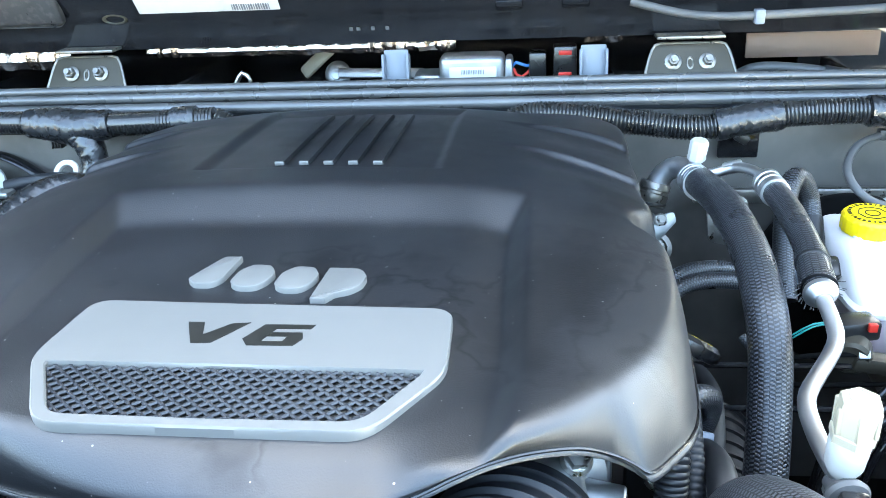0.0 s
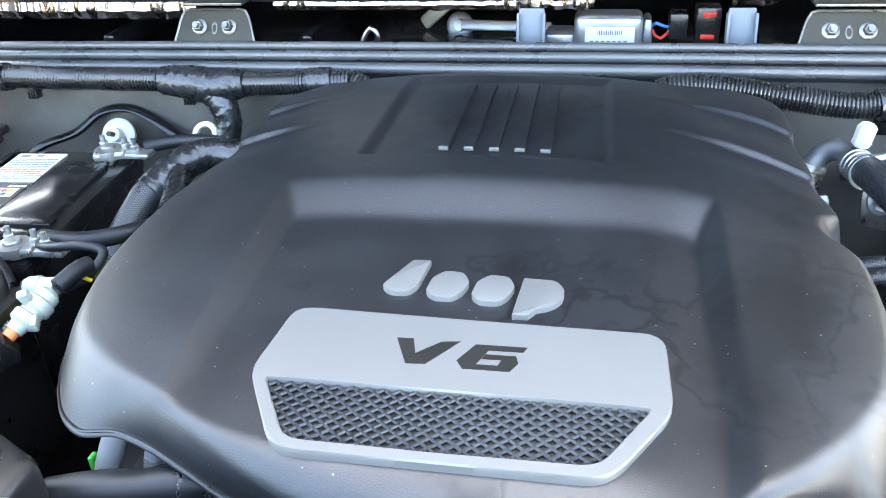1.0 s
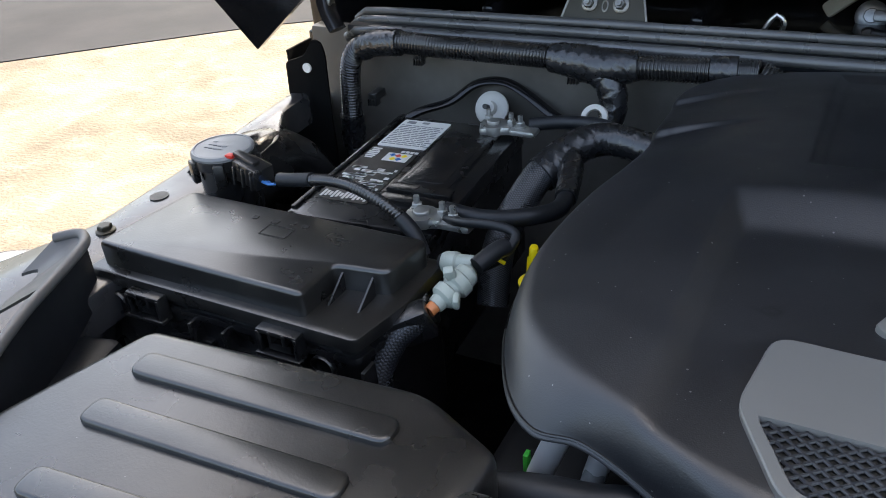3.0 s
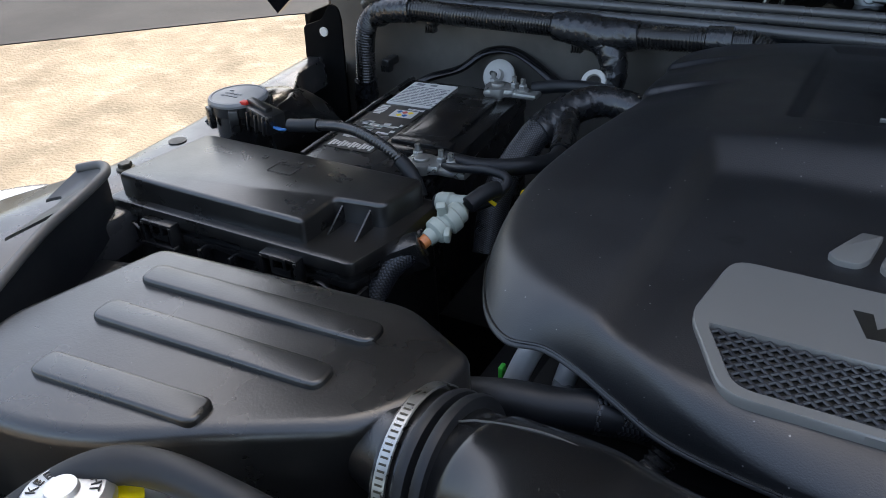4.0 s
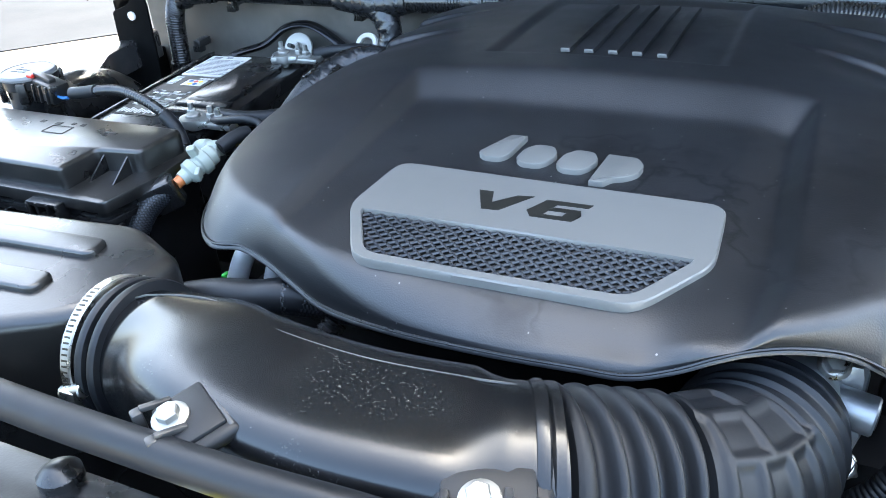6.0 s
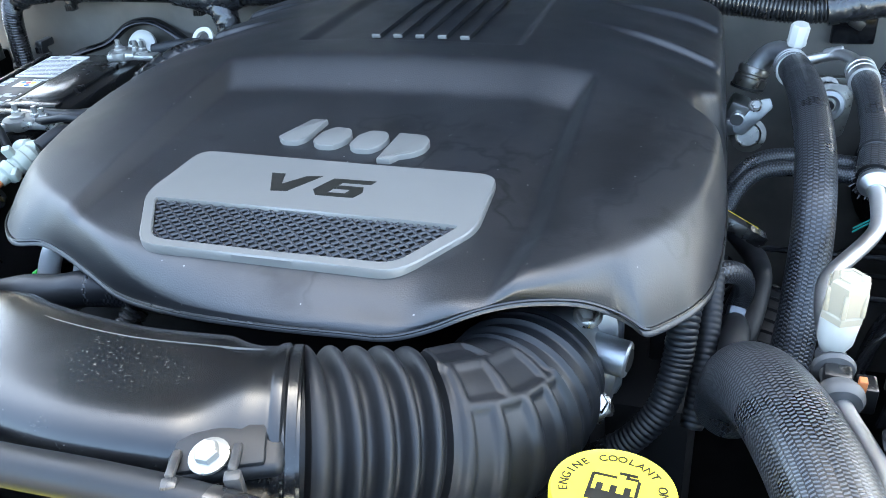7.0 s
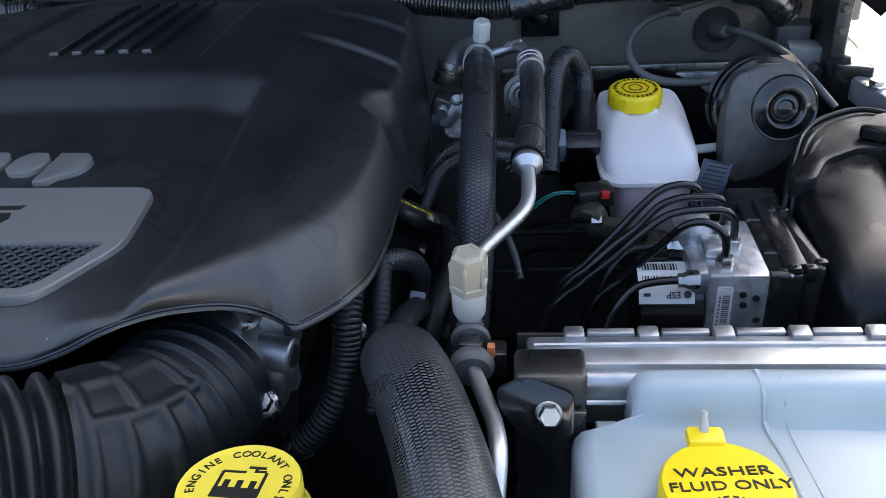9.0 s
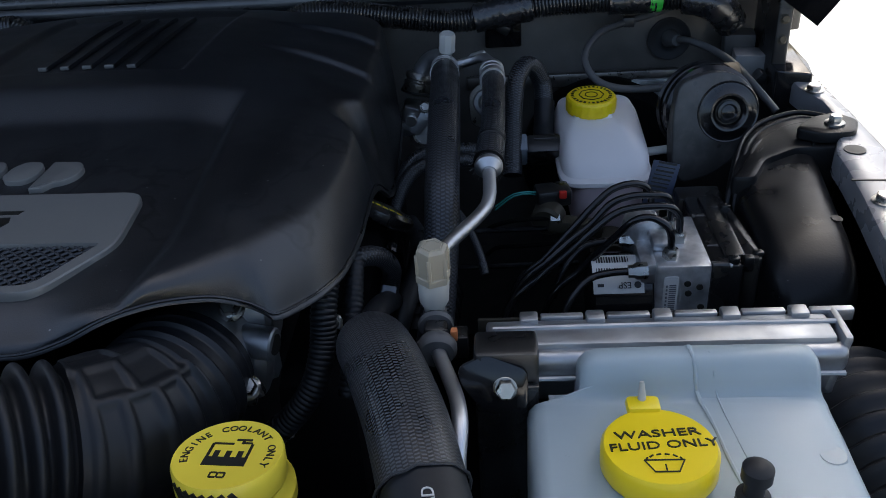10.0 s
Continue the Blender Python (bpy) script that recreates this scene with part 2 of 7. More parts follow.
def add(bm, other, m=None):
    me = bpy.data.meshes.new("tmp")
    other.to_mesh(me)
    other.free()
    if m is not None:
        me.transform(m)
    bm.from_mesh(me)
    bpy.data.meshes.remove(me)
    return bm


def rbox(c, size, bev=0.002, rot=(0, 0, 0), bm=None, seg=2, taper=(1, 1)):
    """A rounded box; taper scales its top."""
    b = bmesh.new()
    bmesh.ops.create_cube(b, size=1)
    for v in b.verts:
        k = taper if v.co.z > 0 else (1, 1)
        v.co = Vector((v.co.x * size[0] * k[0], v.co.y * size[1] * k[1], v.co.z * size[2]))
    if bev:
        bmesh.ops.bevel(b, geom=b.edges[:], offset=bev, segments=seg, affect="EDGES", profile=0.5)
    bmesh.ops.transform(b, matrix=pose(*c, *rot), verts=b.verts)
    return b if bm is None else add(bm, b)


def lathe(profile, m, seg=32, bm=None, flute=None):
    """Turns (radius, height) pairs round z; flute(angle, i) scales the radius."""
    b = bmesh.new()
    rings = []
    for i, (r, z) in enumerate(profile):
        if r < 1e-6:
            rings.append([b.verts.new((0, 0, z))])
        else:
            rings.append([b.verts.new(((k := r * (flute(2 * math.pi * j / seg, i) if flute else 1)) * math.cos(2 * math.pi * j / seg), k * math.sin(2 * math.pi * j / seg), z)) for j in range(seg)])
    for a, c in zip(rings, rings[1:]):
        for j in range(seg):
            k = (j + 1) % seg
            if len(a) == 1 and len(c) == 1:
                continue
            if len(a) == 1:
                b.faces.new((a[0], c[j], c[k]))
            elif len(c) == 1:
                b.faces.new((a[j], a[k], c[0]))
            else:
                b.faces.new((a[j], a[k], c[k], c[j]))
    if len(rings[0]) > 2 and len(rings[-1]) > 2:
        for j in range(seg):
            k = (j + 1) % seg
            b.faces.new((rings[-1][j], rings[-1][k], rings[0][k], rings[0][j]))
    bmesh.ops.recalc_face_normals(b, faces=b.faces)
    bmesh.ops.transform(b, matrix=m, verts=b.verts)
    return b if bm is None else add(bm, b)


def axis_pose(p0, p1):
    """A pose at p0 whose z runs towards p1."""
    d = Vector(p1) - Vector(p0)
    return Matrix.Translation(p0) @ d.to_track_quat("Z", "Y").to_matrix().to_4x4()


def rod(p0, p1, r, r1=None, seg=20, bm=None, bev=0.0):
    n = (Vector(p1) - Vector(p0)).length
    r1 = r if r1 is None else r1
    prof = [(0, 0), (r - bev, 0), (r, bev), (r1, n - bev), (r1 - bev, n), (0, n)] if bev else [(0, 0), (r, 0), (r1, n), (0, n)]
    return lathe(prof, axis_pose(p0, p1), seg, bm)


def spline(pts, n=10, closed=False):
    """Catmull-Rom through the points."""
    P = [Vector(p) for p in pts]
    out, c = [], len(P)
    for i in range(c if closed else c - 1):
        a, b, d, e = (P[(i - 1) % c], P[i], P[(i + 1) % c], P[(i + 2) % c]) if closed else (P[max(i - 1, 0)], P[i], P[i + 1], P[min(i + 2, c - 1)])
        for k in range(n):
            t = k / n
            out.append(0.5 * ((2 * b) + (d - a) * t + (2 * a - 5 * b + 4 * d - e) * t * t + (3 * b - a - 3 * d + e) * t**3))
    if not closed:
        out.append(P[-1])
    return out


def resample(pts, step):
    acc = [0.0]
    for a, b in zip(pts, pts[1:]):
        acc.append(acc[-1] + (b - a).length)
    n = max(2, int(acc[-1] / step))
    out, j = [], 0
    for i in range(n + 1):
        s = acc[-1] * i / n
        while j < len(acc) - 2 and acc[j + 1] < s:
            j += 1
        t = (s - acc[j]) / max(1e-9, acc[j + 1] - acc[j])
        out.append(pts[j].lerp(pts[j + 1], min(1, max(0, t))))
    return out, acc[-1]


def tube(pts, r, seg=14, step=0.008, bm=None, smooth=True, shape=None, up=None, cap=True):
    """A swept round section. r: metres, or a function of (metres along, share of the way). shape(angle, share) scales the section."""
    line, length = resample(spline(pts, 12) if smooth else [Vector(p) for p in pts], step)
    b = bmesh.new()
    uvl = b.loops.layers.uv.new("UVMap")
    n, rings = len(line), []
    t0 = (line[1] - line[0]).normalized()
    side = (Vector(up) if up else (Vector((0, 0, 1)) if abs(t0.z) < 0.9 else Vector((0, 1, 0)))).cross(t0).normalized()
    for i, p in enumerate(line):
        t = (line[min(i + 1, n - 1)] - line[max(i - 1, 0)]).normalized()
        side = (side - t * side.dot(t)).normalized()
        top = t.cross(side)
        s = length * i / (n - 1)
        rad = r(s, i / (n - 1)) if callable(r) else r
        ring = []
        for j in range(seg):
            a = 2 * math.pi * j / seg
            k = rad * (shape(a, i / (n - 1)) if shape else 1)
            ring.append(b.verts.new(p + side * (k * math.cos(a)) + top * (k * math.sin(a))))
        rings.append((ring, s))
    for (a, sa), (c, sc) in zip(rings, rings[1:]):
        for j in range(seg):
            k = (j + 1) % seg
            f = b.faces.new((a[j], a[k], c[k], c[j]))
            for lp, uv in zip(f.loops, ((j / seg, sa), ((j + 1) / seg, sa), ((j + 1) / seg, sc), (j / seg, sc))):
                lp[uvl].uv = uv
    if cap:
        b.faces.new(list(reversed(rings[0][0])))
        b.faces.new(rings[-1][0])
    return b if bm is None else add(bm, b)


def prism(outline, z0, z1, bev=0.0, m=None, bm=None, seg=2, slope=0.0):
    """A plate from a plan outline, its upper rim rounded; slope raises it along y."""
    b = bmesh.new()
    vs = [b.verts.new((p[0], p[1], z0)) for p in outline]
    bmesh.ops.remove_doubles(b, verts=vs, dist=1e-5)
    b.verts.ensure_lookup_table()
    f = b.faces.new(b.verts[:])
    g = bmesh.ops.extrude_face_region(b, geom=[f])
    tops = [v for v in g["geom"] if isinstance(v, bmesh.types.BMVert)]
    bmesh.ops.translate(b, verts=tops, vec=(0, 0, z1 - z0))
    bmesh.ops.recalc_face_normals(b, faces=b.faces)
    if bev:
        es = [e for e in b.edges if all(v in tops for v in e.verts)]
        bmesh.ops.bevel(b, geom=es, offset=bev, segments=seg, affect="EDGES", profile=0.5)
    if slope:
        for v in b.verts:
            v.co.z += slope * v.co.y
    if m is not None:
        bmesh.ops.transform(b, matrix=m, verts=b.verts)
    return b if bm is None else add(bm, b)


def rounded(pts, r, n=5):
    """Rounds the corners of a polygon."""
    P, out = [Vector((p[0], p[1])) for p in pts], []
    c = len(P)
    for i in range(c):
        a, b, d = P[i - 1], P[i], P[(i + 1) % c]
        rr = r[i] if isinstance(r, (list, tuple)) else r
        p, q = b + (a - b).normalized() * rr, b + (d - b).normalized() * rr
        for k in range(n + 1):
            t = k / n
            out.append(p * (1 - t) ** 2 + b * 2 * t * (1 - t) + q * t * t)
    return out


def rect(cx, cy, w, h, r=0.003, turn=0.0):
    ca, sa = math.cos(radians(turn)), math.sin(radians(turn))
    return [(cx + p.x * ca - p.y * sa, cy + p.x * sa + p.y * ca) for p in rounded([(-w / 2, -h / 2), (w / 2, -h / 2), (w / 2, h / 2), (-w / 2, h / 2)], r)]


def hexbolt(p, d, r=0.0075, bm=None, flange=1.35, tall=0.008):
    m = axis_pose(p, Vector(p) + Vector(d))
    b = lathe([(0, 0), (r * flange, 0), (r * flange, tall * 0.2), (r * 1.05, tall * 0.35), (0, tall * 0.35)], m, 20)
    h = lathe([(0, tall * 0.3), (r, tall * 0.3), (r, tall * 0.88), (r * 0.85, tall), (0, tall)], m, 6)
    add(b, h)
    return b if bm is None else add(bm, b)


def words(body, size, m, depth=0.0004, shear=0.0, bm=None, bold=0.0):
    """Letters of the built-in font as a bmesh, centred on m."""
    cu = bpy.data.curves.new("words", "FONT")
    cu.body, cu.size, cu.extrude, cu.shear = body, size, depth, shear
    cu.align_x, cu.align_y = "CENTER", "CENTER"
    cu.resolution_u, cu.offset = 3, bold
    ob = new("words", cu)
    bpy.context.view_layer.update()
    me = bpy.data.meshes.new_from_object(ob.evaluated_get(bpy.context.evaluated_depsgraph_get()))
    b = bmesh.new()
    b.from_mesh(me)
    bpy.data.objects.remove(ob)
    bpy.data.curves.remove(cu)
    bpy.data.meshes.remove(me)
    bmesh.ops.transform(b, matrix=m, verts=b.verts)
    return b if bm is None else add(bm, b)


def crinkle(a, f):
    """Overlapping turns of tape with a few sharp folds."""
    u = 7.0 * f + 0.5 * math.sin(2 * a + 5 * f)
    p = Vector((1.3 * math.cos(a), 1.3 * math.sin(a), 8.0 * f + 0.8 * math.sin(a)))
    fold = (1 - abs(noise.noise(p * 1.4))) ** 7
    fine = (1 - abs(noise.noise(Vector((p.x * 3.2, p.y * 3.2, p.z * 1.1 + 4.0))))) ** 9
    return 1 + 0.030 * (u - math.floor(u)) + 0.045 * fold + 0.040 * fine + 0.035 * noise.noise(p * 0.6)


def rings_of(pitch, r, depth):
    return lambda s, f: r - depth * (0.5 - 0.5 * math.cos(2 * math.pi * s / pitch)) ** 2


def smooth01(x):
    x = min(1.0, max(0.0, x))
    return x * x * (3 - 2 * x)


def curve_at(keys, x):
    """A smooth curve through the keys."""
    n = len(keys)
    tan = [(keys[min(i + 1, n - 1)][1] - keys[max(i - 1, 0)][1]) / (keys[min(i + 1, n - 1)][0] - keys[max(i - 1, 0)][0]) for i in range(n)]
    for i in range(n - 1):
        (a, va), (b, vb) = keys[i], keys[i + 1]
        if x <= b:
            h = b - a
            t = max(0.0, (x - a) / h)
            return (2 * t**3 - 3 * t * t + 1) * va + (t**3 - 2 * t * t + t) * h * tan[i] + (3 * t * t - 2 * t**3) * vb + (t**3 - t * t) * h * tan[i + 1]
    return keys[-1][1]

# ---- ground and surroundings ----
b = bmesh.new()
bmesh.ops.create_grid(b, x_segments=60, y_segments=60, size=400)
for v in b.verts:
    v.co.z = 0.0
solo("ground", b, M_GROUND, "sunlit tan gravel ground round the parked car", "ground", kind="structure")
b = prism([(-60, 60), (-60, -6), (-9, -3), (-6.0, 1.2), (-5.1, 2.9), (-4.35, 3.55), (-3.7, 4.1), (-2.0, 5.2), (4, 8), (30, 12), (30, 60)], -0.01, 0.006)
solo("road", b, M_ROAD, "grey asphalt beyond the gravel", "road", kind="structure")


# ground on the right, much paler than the gravel
b = prism([(1.15, -30), (40, -30), (40, 11.5), (30, 11.5), (4, 7.5), (1.15, 6.5)], 0.004, 0.010)
solo("pavement", b, M_SLAB, "pale ground patch beside the car", "pavement", kind="structure")


# ---- body shell of the car ----
def wall_plate(name, lo, hi, material, label, category, bev=0.004):
    c = [(a + d) / 2 for a, d in zip(lo, hi)]
    return solo(name, rbox(c, [d - a for a, d in zip(lo, hi)], bev), material, label, category, kind="structure")


b = rbox((-0.007, 0.985, 0.565), (1.726, 0.03, 1.09), 0.006)
solo("firewall", b, M_WALL, "grey painted sheet-metal firewall behind the engine", "firewall", kind="structure")
# floor colour carries the shade that a fully packed bay would cast
wall_plate("bay_floor", (-0.91, -0.05, 0.50), (0.91, 0.99, 0.53), M_BAY, "engine bay floor, near-black in place of deep shade", "floor")
# side and front walls added to keep ground light out of the bay
wall_plate("wall_left", (-0.87, -0.05, 0.012), (-0.85, 0.97, 1.0), M_BAY, "dark inner wing wall added to close the bay", "panel")
wall_plate("wall_right", (0.85, -0.05, 0.012), (0.87, 1.04, 0.985), M_BAY, "dark inner wing wall added to close the bay", "panel")
wall_plate("front_panel", (-0.91, -0.08, 0.012), (0.91, -0.05, 0.98), M_BAY, "black front panel added to close the bay", "panel")

# cowl behind the seal
b = rbox((-0.04, 1.16, 1.085), (1.70, 0.34, 0.02), 0.004)
rbox((-0.04, 1.335, 1.20), (1.70, 0.02, 0.24), 0.004, bm=b)
rbox((-0.88, 1.17, 1.16), (0.02, 0.33, 0.17), 0.004, bm=b)
cowl = solo("cowl_panel", b, M_GLOSS, "glossy black cowl trough below the windscreen", "cowl", kind="structure")

for k in range(5):
    part("rib", rbox((-0.62 + 0.31 * k, 1.20, 1.108), (0.02, 0.24, 0.03), 0.006), M_GLOSS, cowl)

# panel added out of view to keep daylight off the cowl trough
wall_plate("cowl_shade_panel", (-0.89, 1.10, 1.245), (0.81, 1.36, 1.262), M_PLASTIC, "unseen black panel added to shade the cowl trough", "cowl")

# rubber seal along the cowl edge, three ribs
seal = thing("cowl_seal", (0, 0.97, 1.11), "black rubber weatherstrip with ribs on the cowl edge", "seal")
for y, z, r in ((0.990, 1.1345, 0.006), (0.974, 1.1265, 0.0065), (0.957, 1.1155, 0.0075)):
    b = tube([(-0.795, y + 0.004, z - 0.016), (-0.775, y, z - 0.003), (-0.6, y, z), (0.0, y, z + 0.001), (0.6, y, z), (0.80, y, z - 0.003), (0.83, y + 0.01, z - 0.02)], r, 10, 0.03)
    part("rib", b, M_SEAL, seal)
part("carrier", rbox((0.01, 0.974, 1.113), (1.60, 0.042, 0.018), 0.005), M_RUBBER, seal)

# open bonnet, leaning forward over the bay
hood = thing("hood", (0, 1.06, 1.18), "open bonnet with glossy black underside raised over the bay", "car hood")
prof = [(1.085, 1.185), (1.055, 1.178), (1.050, 1.215), (1.02, 1.26), (0.58, 2.18), (0.62, 2.21), (1.09, 1.24)]
b = bmesh.new()
vs = [b.verts.new((-0.80, y, z)) for y, z in prof]
f = b.faces.new(vs)
g = bmesh.ops.extrude_face_region(b, geom=[f])
bmesh.ops.translate(b, verts=[v for v in g["geom"] if isinstance(v, bmesh.types.BMVert)], vec=(1.60, 0, 0))
bmesh.ops.recalc_face_normals(b, faces=b.faces)
part("panel", b, M_GLOSS, hood)
for s in (-1, 1):  # side flange with its pointed rear corner
    b = bmesh.new()
    pts = [(0.885, 0.860, 1.105), (0.935, 0.83, 1.20), (0.86, 0.52, 2.13), (0.80, 0.57, 2.17), (0.78, 1.03, 1.30), (0.76, 0.84, 1.20)]
    low, tuck = (0.026, 0.036) if s > 0 else (0.0, 0.0)  # the corner hangs lower on this side
    vs = [b.verts.new((s * (x - tuck), y, z - low)) for x, y, z in pts]
    vt = [b.verts.new((s * (x - 0.004 - tuck), y + 0.012, z + 0.004 - low)) for x, y, z in pts]
    b.faces.new(vs), b.faces.new(list(reversed(vt)))
    for i in range(6):
        b.faces.new((vs[i], vs[(i + 1) % 6], vt[(i + 1) % 6], vt[i]))
    bmesh.ops.recalc_face_normals(b, faces=b.faces)
    part("side_flange", b, M_GLOSS, hood)
b = rbox((-0.232, 1.0245, 1.252), (0.20, 0.002, 0.056), 0.0008, (34, 0, 0))
sticker = part("sticker", b, M_PAPER, hood, "white printed sticker")
b = bmesh.new()
for k in range(16):
    rbox((-0.197 + 0.0034 * k, 1.0345, 1.2345), (0.0018 if k % 3 else 0.0008, 0.0022, 0.009), 0, (34, 0, 0), bm=b)
part("print", b, M_GREYPRINT, sticker)
for x, z in ((-0.372, 1.222), (0.330, 1.236)):  # pressed slots in the inner panel
    slot = part("slot_rim", lathe([(0.010, -0.001), (0.014, -0.001), (0.015, 0.001), (0.012, 0.002), (0.010, 0.0)], pose(x, 1.047 - 0.66 * (z - 1.22), z, 90 + 34) @ Matrix.Diagonal((1.25, 0.6, 1, 1)), 28), M_BRACKET, hood)
# crinkled foil shield under the rear edge, pleated towards its end
def foil_strip(x0, x1, y, z, tall, pleats=0.0):
    bm, rows, n = bmesh.new(), [], int((x1 - x0) / 0.003)
    for i in range(n + 1):
        x = x0 + (x1 - x0) * i / n
        wob = 0.006 * noise.noise(Vector((x * 28, y, 0))) + 0.003 * noise.noise(Vector((x * 90, 3, 0)))
        fold = 0.004 * math.copysign(abs(math.sin(x * 210)) ** 0.5, math.sin(x * 210)) if pleats and x > pleats else 0.0
        edge = 0.003 * noise.noise(Vector((x * 40, 7, 0)))
        rows.append([bm.verts.new(p) for p in ((x, y + wob + fold, z + tall + 0.006), (x, y - 0.004 + 1.4 * wob + fold, z + 0.5 * tall), (x, y + 0.004 - wob + fold, z + edge), (x, y + 0.006 - wob + fold, z + edge + 0.001), (x, y + 0.006 + wob + fold, z + tall + 0.006))])
    for a, c in zip(rows, rows[1:]):
        for k in range(4):
            bm.faces.new((a[k], a[k + 1], c[k + 1], c[k]))
    bmesh.ops.recalc_face_normals(bm, faces=bm.faces)
    return bm


for x0, x1, z, tall, pleats in ((-0.345, 0.100, 1.162, 0.016, -0.02), (-0.78, -0.462, 1.150, 0.026, 0.0), (0.275, 0.345, 1.168, 0.016, 0.0)):
    part("heat_shield", foil_strip(x0, x1, 1.068, z, tall, pleats), M_FOIL, hood, "crinkled bright foil shield")
part("pad", rbox((-0.52, 1.028, 1.245), (0.16, 0.012, 0.06), 0.010, (18, 0, 0), seg=3), M_DUSTY, hood, "dark grey rubber pad")
b = bmesh.new()
for k in range(6):
    if k not in (2, 4):
        rbox((-0.040 + 0.010 * k, 1.0505, 1.198), (0.005, 0.001, 0.005), 0, (10, 0, 0), bm=b)
part("stamped_mark", b, M_GREYRUB, hood)
for x in (0.175, 0.262):
    part("pressing", rbox((x, 1.043, 1.224), (0.036, 0.006, 0.014), 0.003, (25, 0, 0)), M_GLOSS, hood)
hg = part("hinge_arm", tube([(-0.800, 0.945, 1.115), (-0.822, 0.955, 1.150), (-0.826, 0.98, 1.195), (-0.805, 1.02, 1.245), (-0.775, 1.04, 1.27)], 0.016, 16, shape=lambda a, f: 1 - 0.5 * abs(math.sin(a))), M_GLOSS, hood, "black curved hinge arm")
part("pivot", rod((-0.835, 0.957, 1.150), (-0.812, 0.957, 1.150), 0.008, seg=16, bev=0.001), M_NUT, hg)
hose = thing("washer_hose", (0.5, 1.04, 1.2), "thin grey washer hose clipped under the bonnet", "hose")
part("hose", tube([(0.33, 1.03, 1.225), (0.42, 1.02, 1.206), (0.55, 1.02, 1.206), (0.75, 1.02, 1.213)], 0.0055, 10), M_GREYRUB, hose)
part("clip", rbox((0.487, 1.016, 1.204), (0.012, 0.016, 0.018), 0.002), M_GREYCLIP, hose)

# fender rails
FL = thing("fender_rail", (-0.77, 0.5, 1.0), "inner fender rail coloured dark for shade, with holes and bolts", "fender")
out = rounded([(-0.70, 0.08), (-0.70, 0.42), (-0.735, 0.60), (-0.755, 0.72), (-0.805, 0.80), (-0.815, 0.93), (-0.85, 0.93), (-0.818, 0.60), (-0.812, 0.46), (-0.86, 0.34), (-0.86, 0.08)], 0.012)
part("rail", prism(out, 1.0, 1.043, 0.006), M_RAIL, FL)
for x, y in ((-0.787, 0.535), (-0.80, 0.70)):
    part("hole", lathe([(0, 0), (0.011, 0), (0.011, 0.0012), (0, 0.0012)], pose(x, y, 1.043), 20), M_INK, FL)
part("bolt", hexbolt((-0.785, 0.452, 1.043), (0, 0, 1), 0.008), M_BRACKET, FL)
b = prism(rounded([(-0.81, -0.15), (-0.81, 0.45), (-0.90, 0.42), (-1.0, 0.30), (-1.02, -0.15)], 0.03), 0.80, 1.028, 0.03, seg=4)
part("outer_panel", b, M_BODY, FL, "pale silver painted outer fender")
FR = thing("fender_rail", (0.80, 0.5, 1.0), "grey painted inner fender rail lying in the sun", "fender")
out = rounded([(0.735, 0.05), (0.772, 0.40), (0.793, 0.54), (0.800, 0.60), (0.802, 0.636), (0.832, 0.70), (0.836, 0.77), (0.822, 0.82), (0.815, 0.97), (0.862, 0.97), (0.852, 0.86), (0.858, 0.75), (0.856, 0.60), (0.84, 0.30), (0.83, 0.05)], 0.010)
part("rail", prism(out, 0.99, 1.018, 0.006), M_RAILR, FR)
for x, y in ((0.822, 0.634), (0.800, 0.455)):
    part("hole", lathe([(0, 0), (0.011, 0), (0.011, 0.0012), (0, 0.0012)], pose(x, y, 1.018), 20), M_INK, FR)
for x, y in ((0.808, 0.523), (0.836, 0.803)):
    part("bolt", hexbolt((x, y, 1.018), (0, 0, 1), 0.009), M_STEEL, FR)
part("slot", rbox((0.812, 0.566, 1.0182), (0.036, 0.003, 0.001), 0, (0, 0, -6)), M_INK, FR)
# dark prism added for the fender's dark end and the shaded inner wing
part("gusset", prism(rounded([(0.802, 0.845), (0.842, 0.828), (0.850, 0.870), (0.852, 0.968), (0.806, 0.968)], 0.004), 0.94, 1.030, 0.003), M_GLOSS, FR, "dark glossy panel added over the far end of the rail")
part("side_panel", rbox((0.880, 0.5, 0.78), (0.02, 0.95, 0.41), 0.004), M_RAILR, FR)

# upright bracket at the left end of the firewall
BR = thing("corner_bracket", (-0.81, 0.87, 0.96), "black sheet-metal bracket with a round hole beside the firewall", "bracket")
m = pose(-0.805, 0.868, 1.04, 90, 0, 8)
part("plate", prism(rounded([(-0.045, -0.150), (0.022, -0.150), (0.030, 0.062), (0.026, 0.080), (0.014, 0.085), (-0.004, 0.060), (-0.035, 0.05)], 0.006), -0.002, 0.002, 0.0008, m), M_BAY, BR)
# no opening cut: a paper-white disc paints the daylight behind
part("hole", lathe([(0, 0), (0.007, 0), (0.007, 0.003), (0, 0.003)], pose(-0.805, 0.8665, 1.083, 90), 16), M_PAPER, BR, "pale disc painted as daylight through the hole")
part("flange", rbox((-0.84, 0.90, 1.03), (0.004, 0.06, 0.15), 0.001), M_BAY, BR)

